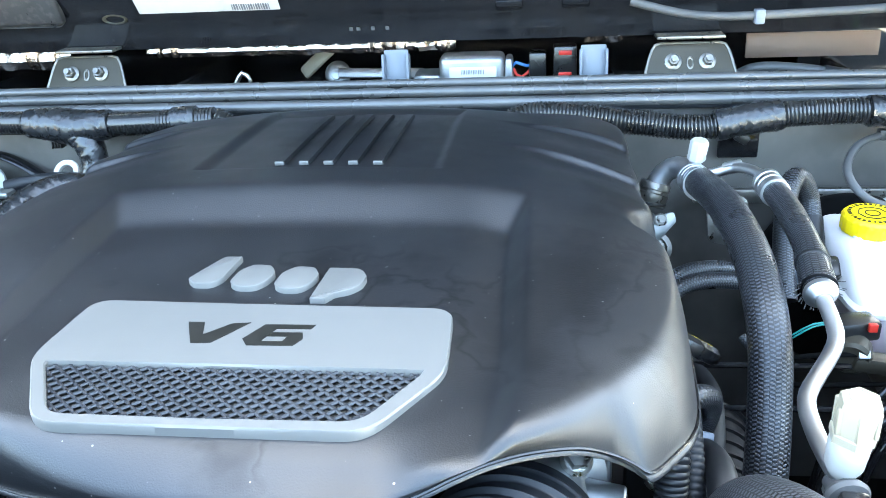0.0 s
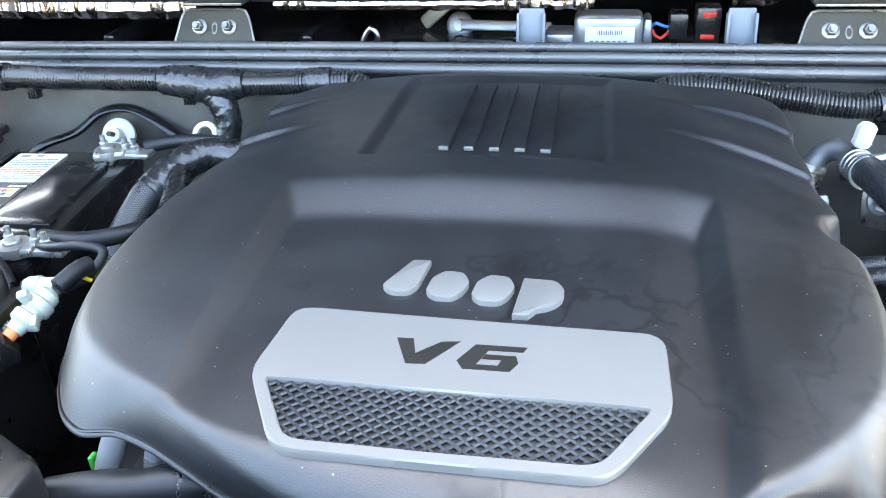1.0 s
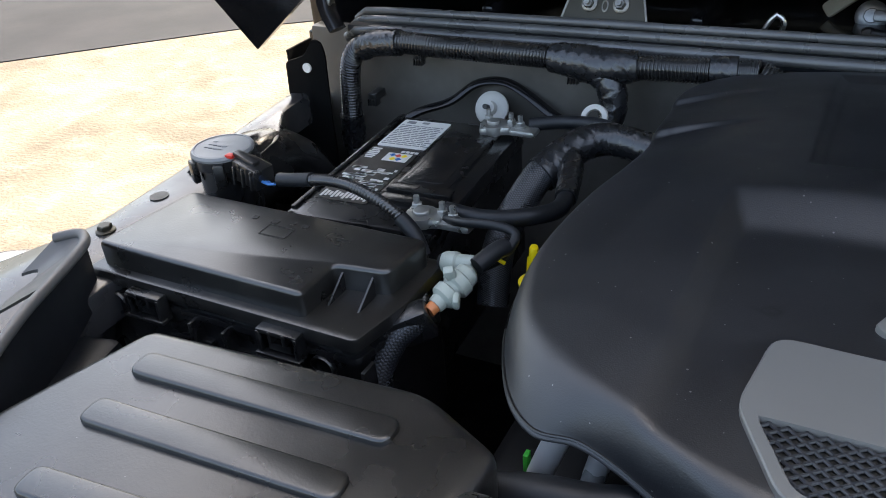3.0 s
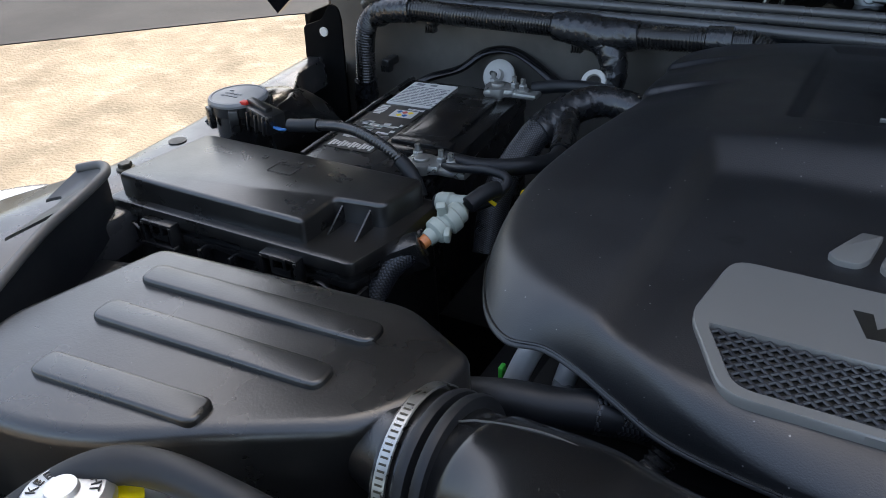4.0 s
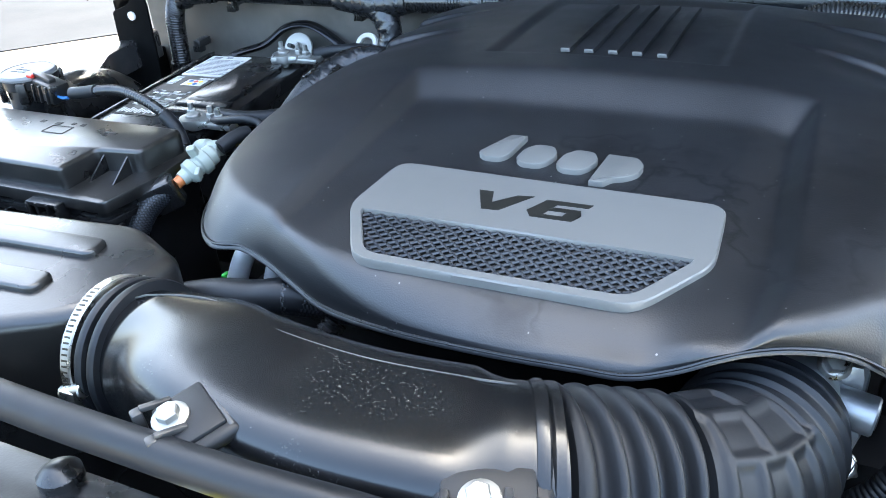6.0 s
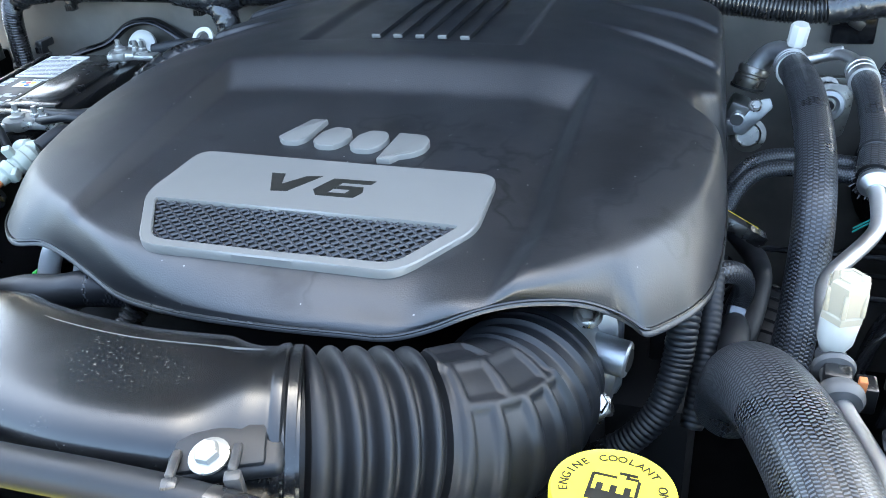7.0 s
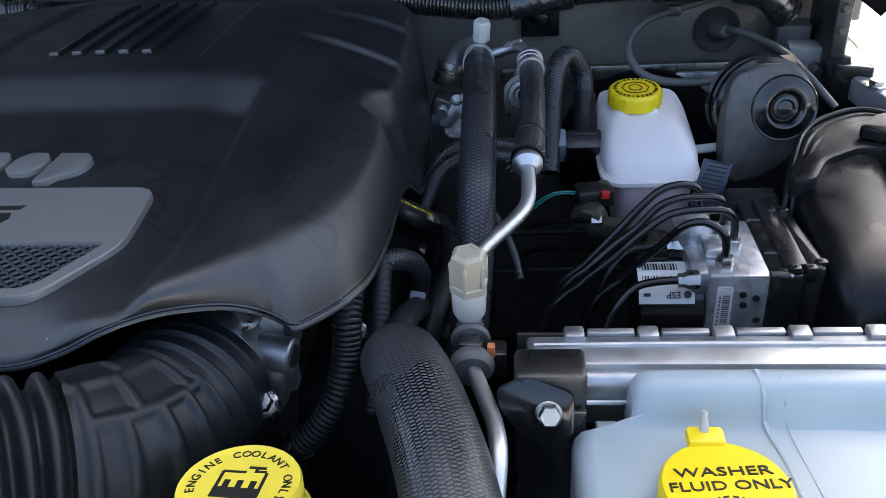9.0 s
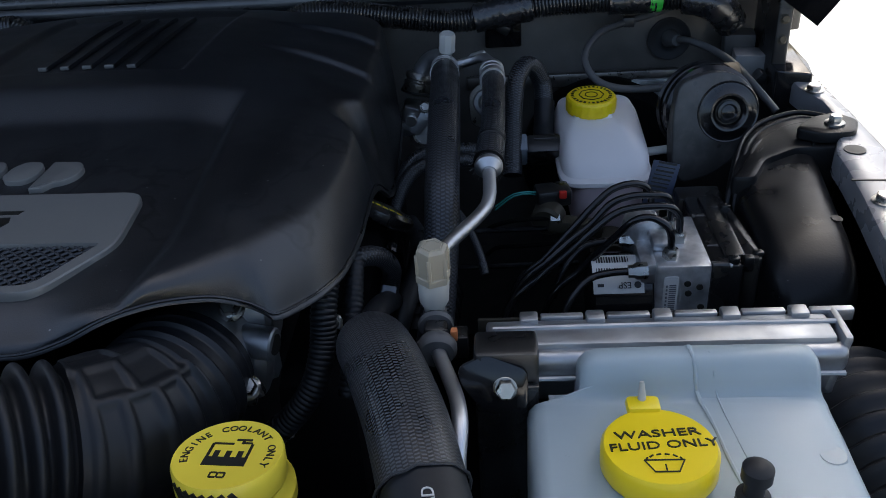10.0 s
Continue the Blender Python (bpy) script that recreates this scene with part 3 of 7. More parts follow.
# ---- engine cover ----
# lower edge of the skirt, with the arch over the bellows
RIM = [(-0.05, 0.965, 0.99), (0.07, 0.962, 0.99), (0.203, 0.935, 0.985), (0.275, 0.910, 0.98), (0.310, 0.888, 0.98), (0.322, 0.860, 0.978), (0.327, 0.80, 0.977), (0.330, 0.70, 0.976), (0.331, 0.63, 0.988), (0.328, 0.575, 1.025), (0.327, 0.53, 1.042), (0.328, 0.48, 1.048),
       (0.3265, 0.435, 1.047), (0.321, 0.383, 1.050), (0.312, 0.354, 1.053), (0.299, 0.334, 1.054), (0.2825, 0.311, 1.059), (0.272, 0.3105, 1.0655), (0.260, 0.311, 1.0715), (0.2405, 0.300, 1.0848), (0.2145, 0.2863, 1.0922),
       (0.1917, 0.2755, 1.0930), (0.173, 0.2662, 1.0900), (0.151, 0.260, 1.081), (0.125, 0.252, 1.076), (0.094, 0.251, 1.075), (0.033, 0.252, 1.072), (-0.041, 0.262, 1.065), (-0.108, 0.285, 1.054), (-0.150, 0.303, 1.059),
       (-0.180, 0.315, 1.065), (-0.208, 0.322, 1.069), (-0.240, 0.324, 1.066), (-0.270, 0.352, 1.068), (-0.300, 0.418, 1.066), (-0.314, 0.50, 1.058), (-0.301, 0.575, 1.03), (-0.281, 0.64, 0.99), (-0.281, 0.72, 0.985),
       (-0.284, 0.86, 0.985), (-0.235, 0.92, 0.985), (-0.15, 0.952, 0.988)]
# shoulder where the skirt meets the deck, with the round scoop beside the oil filler
CREST = [(-0.05, 0.955), (0.07, 0.952), (0.200, 0.925), (0.270, 0.897), (0.299, 0.879), (0.3085, 0.860), (0.3110, 0.83), (0.3115, 0.78), (0.3125, 0.70), (0.3135, 0.64), (0.3135, 0.612), (0.306, 0.602), (0.296, 0.592), (0.291, 0.574), (0.297, 0.556), (0.309, 0.545),
         (0.3155, 0.530), (0.3160, 0.500), (0.3145, 0.470), (0.310, 0.437), (0.304, 0.413), (0.290, 0.377), (0.274, 0.350), (0.258, 0.330), (0.2425, 0.315), (0.227, 0.301), (0.212, 0.2895), (0.1975, 0.2805), (0.1825, 0.2735),
         (0.160, 0.266), (0.121, 0.265), (0.054, 0.265), (0.012, 0.266), (-0.036, 0.272), (-0.091, 0.286), (-0.127, 0.302), (-0.172, 0.326), (-0.226, 0.357), (-0.268, 0.394), (-0.290, 0.436), (-0.300, 0.50),
         (-0.288, 0.575), (-0.270, 0.64), (-0.268, 0.72), (-0.270, 0.855), (-0.228, 0.908), (-0.15, 0.940)]
CROWN = [(0.22, 1.094), (0.32, 1.107), (0.45, 1.125), (0.58, 1.1375), (0.70, 1.136), (0.86, 1.128), (0.97, 1.112)]
# right shoulder: y, its x, and how far the deck rises there over the plain crown
SHOULDER = [(0.25, 0.15, 0.013), (0.286, 0.213, 0.0150), (0.330, 0.258, 0.0155), (0.377, 0.290, 0.0165), (0.437, 0.310, 0.0135), (0.53, 0.316, 0.009), (0.62, 0.314, 0.003), (0.70, 0.313, 0.0), (0.78, 0.312, 0.004), (0.86, 0.309, 0.013), (0.99, 0.30, 0.013)]


def floor_at(y):
    return 1.100 + 0.068 * (y - 0.353)


def soft_ramp(t, k=0.07):
    """0 below 0, 1 above 1, straight between, with rounded ends."""
    def sp(u):
        return max(u, 0.0) + k * math.log1p(math.exp(-abs(u) / k))
    return min(1.0, max(0.0, sp(t) - sp(t - 1)))


def soft_min(a, c, k):
    return min(a, c) - k * math.log1p(math.exp(-abs(a - c) / k))


def deck_at(x, y):
    z = curve_at(CROWN, y) - 0.20 * x * x - 1.2 * max(0.0, abs(x) - 0.2) ** 2
    edge, rise = curve_at([(a, b) for a, b, c in SHOULDER], y), curve_at([(a, c) for a, b, c in SHOULDER], y)
    z += rise * smooth01((x - edge + 0.11) / 0.11)
    # shaped pan round the badge
    side = min(x + 0.170 + 0.03 * (0.5 - y), 0.208 - 0.10 * max(0.0, 0.34 - y) - x)
    back = 0.601 - y - 0.12 * max(0.0, abs(x - 0.02) - 0.10) ** 2 * 10
    w = soft_ramp(soft_min(side / 0.017, back / 0.042, 0.10))
    low = floor_at(y) - 0.007 * smooth01((x - 0.150) / 0.045) + 0.012 * smooth01((x - 0.13) / 0.09) * smooth01((0.385 - y) / 0.11)
    z = z + (min(z, low) - z) * w
    # the front rolls down towards the skirt
    z -= 6.0 * max(0.0, 0.306 - y) ** 2 * smooth01((0.175 - x) / 0.05)
    # shallow panel with the ribs near the rear
    p = smooth01(min((x + 0.118) / 0.014, (0.128 - x) / 0.014, (y - 0.645) / 0.012, (0.93 - y) / 0.02))
    z -= 0.0065 * p
    # steps near the rear sides
    for s in (-1, 1):
        u = s * x
        for y0, h in ((0.868, 0.0055), (0.768, 0.0065)):
            yy = y0 - 0.35 * max(0, u - 0.12)
            z += -h * smooth01((u - 0.15) / 0.11) * smooth01((yy - y) / 0.007) * smooth01((y - yy + 0.085) / 0.07)
    return z


def cover_shell():
    def closed(pts, step):
        line = spline(pts, 14, True)
        return resample(line + [line[0]], step)[0][:-1]

    crest, loop = closed(CREST, 0.002), closed(RIM, 0.0026)
    ax, ay = np.array([p[0] for p in crest]), np.array([p[1] for p in crest])
    bx, by = np.roll(ax, -1), np.roll(ay, -1)

    def shoulder(c, o):
        """Where the line from the middle through a rim point meets the crest."""
        dx, dy = o.x - c.x, o.y - c.y
        ex, ey = bx - ax, by - ay
        den = dx * ey - dy * ex
        den[np.abs(den) < 1e-12] = 1e-12
        t = ((ax - c.x) * ey - (ay - c.y) * ex) / den
        u = ((ax - c.x) * dy - (ay - c.y) * dx) / den
        t = float(t[(u >= -1e-6) & (u <= 1 + 1e-6) & (t > 0)].min())
        return Vector((c.x + dx * t, c.y + dy * t))

    bm = bmesh.new()
    rows, edge, RINGS = [], [], 96
    for rim in loop:
        o = Vector((rim.x, rim.y))
        c = Vector((0.3 * o.x, 0.63))
        k0 = shoulder(c, o)
        n = (o - c).normalized()
        top = Vector((k0.x, k0.y, deck_at(k0.x, k0.y)))
        soft = 0.0045 + 0.006 * smooth01((0.12 - o.x) / 0.12) * smooth01((o.x + 0.16) / 0.1) * smooth01((0.75 - o.y) / 0.2)  # rounding of the shoulder

        def inward(d):
            p = k0 - n * d
            return Vector((p.x, p.y, deck_at(p.x, p.y)))

        drop = (top - rim).length
        cut = max(0.3, 1 - soft * 1.6 / drop)
        wall = [rim.lerp(top, cut * j / 9) + Vector((n.x, n.y, 0.5)) * (0.0025 * math.sin(math.pi * cut * j / 9)) for j in range(10)]
        a3, c3 = wall[-1], inward(soft * 1.6)
        bend = [a3 * (1 - t) ** 2 + top * (2 * t * (1 - t)) + c3 * t * t for t in (0.2, 0.4, 0.6, 0.8)]
        start = k0 - n * (soft * 1.6)
        deck = []
        for j in range(RINGS + 1):
            p = start + (c - start) * (j / RINGS) ** 1.15
            deck.append(Vector((p.x, p.y, deck_at(p.x, p.y))))
        lip = [Vector((o.x + n.x * e, o.y + n.y * e, rim.z + h)) for e, h in ((-0.002, -0.0042), (0.0018, -0.003), (0.0014, -0.0006))]
        rows.append([bm.verts.new(p) for p in lip + wall + bend + deck])
        edge.append(wall[0].lerp(wall[1], 0.35) + Vector((n.x * 0.0006, n.y * 0.0006, 0.0004)))
    m = len(rows)
    for i in range(m):
        a, c2 = rows[i], rows[(i + 1) % m]
        for k in range(len(a) - 1):
            bm.faces.new((a[k], c2[k], c2[k + 1], a[k + 1]))
    bmesh.ops.remove_doubles(bm, verts=bm.verts, dist=0.0003)
    bmesh.ops.recalc_face_normals(bm, faces=bm.faces)
    return bm, edge + edge[:1]


cover = thing("engine_cover", (0, 0.6, 1.04), "moulded black plastic engine cover with silver badge plate, dusty", "engine cover")
shell, edge = cover_shell()
part("shell", shell, M_COVER, cover, crease=60)
part("edge_bead", tube(edge, 0.0011, 6, 0.004, smooth=False), M_PLASTIC, cover)

SLOPE = 0.068


plate_out = rounded([(-0.1185, 0.356), (-0.108, 0.4265), (0.1585, 0.419), (0.1605, 0.345), (0.122, 0.2885), (-0.082, 0.290)], [0.012, 0.014, 0.014, 0.014, 0.016, 0.016])
hole_out = rounded([(-0.1055, 0.3505), (0.1475, 0.3475), (0.1145, 0.2975), (-0.0755, 0.2985)], [0.004, 0.004, 0.012, 0.012])


def ring_plate(outer, inner, z0, z1, bev):
    """A plate with an opening: bridged from the outer to the inner outline."""
    bm = bmesh.new()
    N = 160

    def even(poly):
        pts = [Vector((p[0], p[1], 0)) for p in poly]
        return resample(pts + [pts[0]], sum((a - c).length for a, c in zip(pts, pts[1:] + pts[:1])) / N)[0][:-1]

    def angled(poly):
        c = Vector((0.02, 0.325, 0))
        fine = even(poly)
        return fine, c

    fo, c = angled(outer)
    fi, _ = angled(inner)

    def cast(poly, a):
        d = Vector((math.cos(a), math.sin(a), 0))
        best = None
        for p, q in zip(poly, poly[1:] + poly[:1]):
            e = q - p
            den = d.x * e.y - d.y * e.x
            if abs(den) < 1e-12:
                continue
            w = p - c
            t, s = (w.x * e.y - w.y * e.x) / den, (w.x * d.y - w.y * d.x) / den
            if t > 0 and -1e-6 <= s <= 1 + 1e-6:
                best = t if best is None else max(best, t)
        return c + d * best

    loops = []
    M = 220
    for k in range(M):
        a = 2 * math.pi * k / M
        o, i = cast(fo, a), cast(fi, a)
        n = (o - i).normalized()
        loops.append([bm.verts.new((p.x, p.y, z)) for p, z in ((o, z0), (o, z1 - bev), (o - n * bev, z1), (i + n * bev, z1), (i, z1 - bev), (i, z0))])
    for k in range(M):
        a, d = loops[k], loops[(k + 1) % M]
        for j in range(5):
            bm.faces.new((a[j], a[j + 1], d[j + 1], d[j]))
    bmesh.ops.recalc_face_normals(bm, faces=bm.faces)
    return bm


def sloped(bm, lift=0.0):
    for v in bm.verts:
        v.co.z += 1.100 + SLOPE * (v.co.y - 0.353) + lift
    return bm


plate = part("badge_plate", sloped(ring_plate(plate_out, hole_out, -0.002, 0.0055, 0.0012)), M_PLATE, cover, "satin silver trapezoid badge plate")
# expanded mesh in the opening: crossing strands over a dark well
part("grille_back", sloped(prism(hole_out, -0.0012, 0.0004)), M_INK, plate)
b = bmesh.new()


def inside(px, py):
    k, ok = len(hole_out), False
    for i in range(k):
        a, c = hole_out[i], hole_out[i - 1]
        if (a[1] > py) != (c[1] > py) and px < (c[0] - a[0]) * (py - a[1]) / (c[1] - a[1]) + a[0]:
            ok = not ok
    return ok


for sgn in (-1, 1):
    for k in range(-30, 70):
        x0 = -0.20 + 0.0106 * k
        run = []
        for j in range(420):
            px = -0.112 + 0.00063 * j
            py = (0.293 if sgn > 0 else 0.355) + sgn * 0.80 * (px - x0)
            if 0.29 < py < 0.356 and inside(px, py):
                run.append((px, py, 0.0020))
        if len(run) > 3:
            tube([run[0], run[-1]], 0.00130, 6, 1.0, bm=b, smooth=False)
part("grille", sloped(b), M_MESH, plate, "black diamond mesh grille")
# engine type and emblem bars
TYPE = [[(-0.0215, 0.3985), (-0.0095, 0.3985), (-0.0055, 0.3835), (0.0105, 0.3970), (0.0235, 0.3985), (0.0030, 0.3735), (-0.0105, 0.3730)],
        [(0.0700, 0.3965), (0.0345, 0.3965), (0.0235, 0.3790), (0.0285, 0.3715), (0.0600, 0.3715), (0.0650, 0.3800), (0.0630, 0.3870), (0.0423, 0.3870), (0.0400, 0.3822), (0.0535, 0.3822), (0.0515, 0.3765), (0.0370, 0.3765), (0.0397, 0.3823),
         (0.0420, 0.3872), (0.0440, 0.3912), (0.0675, 0.3912)]]
TYPE = [[(x - 0.0035, y - 0.0008) for x, y in out] for out in TYPE]
for out in TYPE:
    part("letter", sloped(prism(out, 0.0050, 0.0058)), M_INK, plate, "recessed dark character of the lettering V6")
EMBLEM = [rounded([(-0.0500, 0.4590), (-0.0430, 0.4520), (-0.0290, 0.4520), (-0.0225, 0.4600), (-0.0175, 0.4940), (-0.0320, 0.4940), (-0.0430, 0.4730)], [0.003, 0.004, 0.004, 0.004, 0.0008, 0.003, 0.004]),
          rounded([(-0.0158, 0.4550), (-0.0085, 0.4480), (0.0060, 0.4480), (0.0130, 0.4560), (0.0168, 0.4680), (0.0110, 0.4800), (-0.0040, 0.4815), (-0.0130, 0.4720)], 0.0044),
          rounded([(0.0192, 0.4525), (0.0265, 0.4455), (0.0410, 0.4455), (0.0480, 0.4535), (0.0518, 0.4655), (0.0460, 0.4775), (0.0310, 0.4790), (0.0220, 0.4695)], 0.0044),
          rounded([(0.0520, 0.4320), (0.0635, 0.4320), (0.0690, 0.4400), (0.0790, 0.4435), (0.0870, 0.4520), (0.0888, 0.4650), (0.0820, 0.4755), (0.0570, 0.4770)], [0.0008, 0.0008, 0.002, 0.005, 0.005, 0.005, 0.005, 0.002])]
for out in EMBLEM:
    part("emblem", sloped(prism(out, -0.003, 0.0050, 0.0012)), M_PLATE, cover, "raised silver emblem shape")
for k in range(5):  # ribs near the rear
    x = -0.037 + 0.0245 * k
    b = bmesh.new()
    line = [(x + 0.0006 * k * (1 - j / 12) * 0, 0.672 + (0.885 - 0.672) * j / 12) for j in range(13)]
    for (xa, ya), (xb, yb) in zip(line, line[1:]):
        za, zb = deck_at(xa, ya) + 0.0045, deck_at(xb, yb) + 0.0045
        vs = [b.verts.new(p) for p in ((xa - 0.0052, ya, za - 0.006), (xa - 0.0045, ya, za), (xa + 0.0045, ya, za), (xa + 0.0052, ya, za - 0.006), (xb - 0.0052, yb, zb - 0.006), (xb - 0.0045, yb, zb), (xb + 0.0045, yb, zb), (xb + 0.0052, yb, zb - 0.006))]
        for i in range(3):
            b.faces.new((vs[i], vs[i + 1], vs[i + 5], vs[i + 4]))
        if ya < 0.673:
            b.faces.new((vs[3], vs[2], vs[1], vs[0]))
    bmesh.ops.remove_doubles(b, verts=b.verts, dist=0.0001)
    bmesh.ops.recalc_face_normals(b, faces=b.faces)
    rib = part("rib", b, M_COVER, cover)
    z = deck_at(x, 0.671)
    part("rib_tip", rbox((x, 0.6705, z + 0.003), (0.0095, 0.003, 0.004), 0.0006), M_PLATE, rib, "small silver end of the rib")

# engine below the cover, coloured near-black in place of the shade there
eng = thing("engine", (0, 0.62, 0.53), "dark engine with manifold and heads under the cover", "engine")
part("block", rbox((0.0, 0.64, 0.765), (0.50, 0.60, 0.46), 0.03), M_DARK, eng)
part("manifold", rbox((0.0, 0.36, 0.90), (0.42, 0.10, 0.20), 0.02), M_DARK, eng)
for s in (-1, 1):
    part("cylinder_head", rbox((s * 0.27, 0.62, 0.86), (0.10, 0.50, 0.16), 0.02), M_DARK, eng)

# ---- air intake ----
duct = thing("intake_duct", (-0.06, 0.16, 1.0), "smooth black plastic intake duct between filter box and bellows", "air duct")
DUCT = [(-0.246, 0.2125, 1.0365), (-0.214, 0.2105, 1.039), (-0.168, 0.197, 1.046), (-0.095, 0.165, 1.057), (-0.014, 0.150, 1.0615), (0.052, 0.151, 1.0625), (0.090, 0.158, 1.060), (0.104, 0.163, 1.058)]


def boxy(a, f):
    """Round at the clamp, a flattened square further on."""
    k = smooth01((f - 0.13) / 0.24) * (1 - 0.8 * smooth01((f - 0.86) / 0.08))
    return 1 - k + k * (abs(math.cos(a)) ** 5 + abs(math.sin(a)) ** 5) ** (-1 / 5)


def duct_radius(s, f):
    return 0.0520 - 0.0035 * smooth01((0.16 - f) / 0.03) + 0.0045 * smooth01((f - 0.88) / 0.06) + 0.0012 * max(0.0, math.sin((f - 0.93) * 180)) * smooth01((f - 0.93) / 0.01)


part("pipe", tube(DUCT, duct_radius, 64, 0.004, shape=boxy), M_DUCT, duct)
line, mid = [], spline(DUCT, 8)
for i in range(5, len(mid) - 1):
    f = i / (len(mid) - 1)
    n = Vector((-(mid[i + 1] - mid[i]).y, (mid[i + 1] - mid[i]).x, 0)).normalized()
    side = 0.027 * smooth01((f - 0.10) / 0.25)
    k = smooth01((f - 0.13) / 0.24) * (1 - 0.8 * smooth01((f - 0.86) / 0.08))
    r = duct_radius(0, f)
    line.append(mid[i] + n * side + Vector((0, 0, (1 - k) * math.sqrt(r * r - side * side) + k * (r**5 - side**5) ** (1 / 5))))
part("seam", tube([p + Vector((0, 0, 0.0001)) for p in line], 0.0008, 6), M_GREYRUB, duct, "pale moulding seam")
for (x, y, z), yaw, wide in (((0.090, 0.107, 1.106), 22, 1.0), ((-0.088, 0.104, 1.106), -32, 0.9)):
    m = pose(x, y, z, 4, 0, yaw) @ Matrix.Diagonal((wide, wide, wide, 1))

    def placed(bm):
        bmesh.ops.transform(bm, matrix=m, verts=bm.verts)
        return bm

    br = part("mount_bracket", placed(rbox((0.006, 0.012, -0.006), (0.058, 0.040, 0.010), 0.004, (6, 0, 0), seg=3)), M_RUBBER, duct)
    part("pad", placed(rbox((0.004, 0.010, -0.0005), (0.046, 0.032, 0.004), 0.0018, (6, 0, 0))), M_RUBBER, br)
    part("back_rim", placed(rbox((0.006, 0.0275, -0.001), (0.050, 0.004, 0.005), 0.0018, (6, 0, 0))), M_GREYRUB, br)
    for px in (-0.0165, 0.0135):
        finger = rbox((px, -0.004, 0.003), (0.0045, 0.020, 0.004), 0.0012, (-12, 0, 0))
        rbox((px, -0.016, -0.003), (0.0085, 0.007, 0.016), 0.0016, bm=finger)
        rbox((px, -0.0195, -0.010), (0.0085, 0.007, 0.008), 0.0016, bm=finger)
        part("finger", placed(finger), M_DUSTY, br)
    part("bolt", hexbolt(m @ Vector((0.0, 0.0, 0.001)), (0, -0.22, 1), 0.0066, flange=1.6, tall=0.0075), M_ZINC, br, "pale zinc flange bolt")

collar = lathe([(0.050, 0), (0.0600, 0.001), (0.0615, 0.004), (0.0615, 0.007), (0.0590, 0.0085), (0.0605, 0.010), (0.0605, 0.0150), (0.050, 0.0165)], axis_pose((0.0905, 0.1585, 1.0598), (0.1905, 0.1985, 1.0448)), 64)
part("end_collar", collar, M_DUCT, duct)

bel = thing("intake_bellows", (0.16, 0.2, 1.0), "ribbed black rubber intake bellows with elbow to the throttle body", "rubber hose")
BEL = [(0.084, 0.164, 1.057), (0.098, 0.168, 1.055), (0.118, 0.182, 1.048), (0.142, 0.201, 1.038), (0.163, 0.217, 1.029), (0.181, 0.236, 1.021), (0.194, 0.264, 1.014), (0.201, 0.290, 1.011), (0.205, 0.318, 1.009)]


def elbow_radius(f):
    return 0.0555 - 0.007 * f + 0.003 * smooth01((f - 0.4) / 0.15)


def bellows(s, f):
    r = elbow_radius(f)
    if f < 0.42:
        w = math.sin(2 * math.pi * s / 0.0155)
        if f < 0.075:
            return r - 0.006
        return r + 0.0052 * math.copysign(abs(w) ** 0.65, w) - 0.001
    if f < 0.74:
        return r
    k = smooth01((f - 0.74) / 0.03) * smooth01((0.97 - f) / 0.03)
    return r + 0.0032 * k * max(0.0, math.sin(2 * math.pi * s / 0.0145)) ** 2


def raised_frame(a, f):
    """Ribs and cells moulded on the elbow; a is 90 degrees on top and grows towards the outside of the bend."""
    if not 0.40 < f < 0.80:
        return 1.0
    a = math.degrees(a) % 360

    def ridge(v, c, w):
        return math.exp(-(abs((v - c) / w) ** 3.6))

    def between(v, lo, hi, soft):
        return smooth01((v - lo) / soft + 0.5) * smooth01((hi - v) / soft + 0.5)

    outer = max(ridge(f, c, 0.0135) for c in (0.455, 0.535, 0.615, 0.695, 0.765)) * between(a, 116, 240, 5)
    cells = max(ridge(f, c, 0.0135) for c in (0.455, 0.575, 0.715)) * between(a, 84, 116, 4)
    inner = max(ridge(f, c, 0.0135) for c in (0.43, 0.61)) * between(a, 56, 84, 4)
    lines = max(ridge(a, 116, 4.4) * between(f, 0.455, 0.765, 0.012), ridge(a, 84, 4.4) * between(f, 0.43, 0.715, 0.012), ridge(a, 56, 4.4) * between(f, 0.43, 0.61, 0.012))
    return 1 + 0.056 * max(outer, cells, inner, lines)


part("hose", tube(BEL, bellows, 150, 0.0011, shape=raised_frame), M_RUBBER, bel)


def band(center, direction, r, width, material, parent, name="hose_clamp", screw=None):
    m = axis_pose(Vector(center) - Vector(direction).normalized() * width / 2, Vector(center) + Vector(direction))
    ob = part(name, lathe([(r, 0), (r + 0.0012, 0.0006), (r + 0.0012, width - 0.0006), (r, width), (r - 0.001, width / 2)], m, 48), material, parent, "stainless worm-drive clamp")
    slots = bmesh.new()
    for k in range(44):
        rbox((r + 0.0011, 0.0, width / 2), (0.0006, 0.0014, width * 0.55), 0, bm=slots)
        bmesh.ops.rotate(slots, cent=(0, 0, 0), matrix=Matrix.Rotation(radians(4.2), 3, "Z"), verts=slots.verts)
    bmesh.ops.transform(slots, matrix=m @ Matrix.Rotation(radians(90), 4, "Z"), verts=slots.verts)
    part("drive_slots", slots, M_BRACKET, ob)
    if screw:
        p = Vector(screw)
        s = rod(p - Vector((0.010, 0.0, 0.004)), p + Vector((0.012, 0, 0.004)), 0.006, seg=12, bev=0.001)
        rbox(p + Vector((0, 0, -0.002)), (0.014, 0.014, 0.012), 0.002, bm=s)
        part("screw", s, M_STEEL, ob)
    return ob


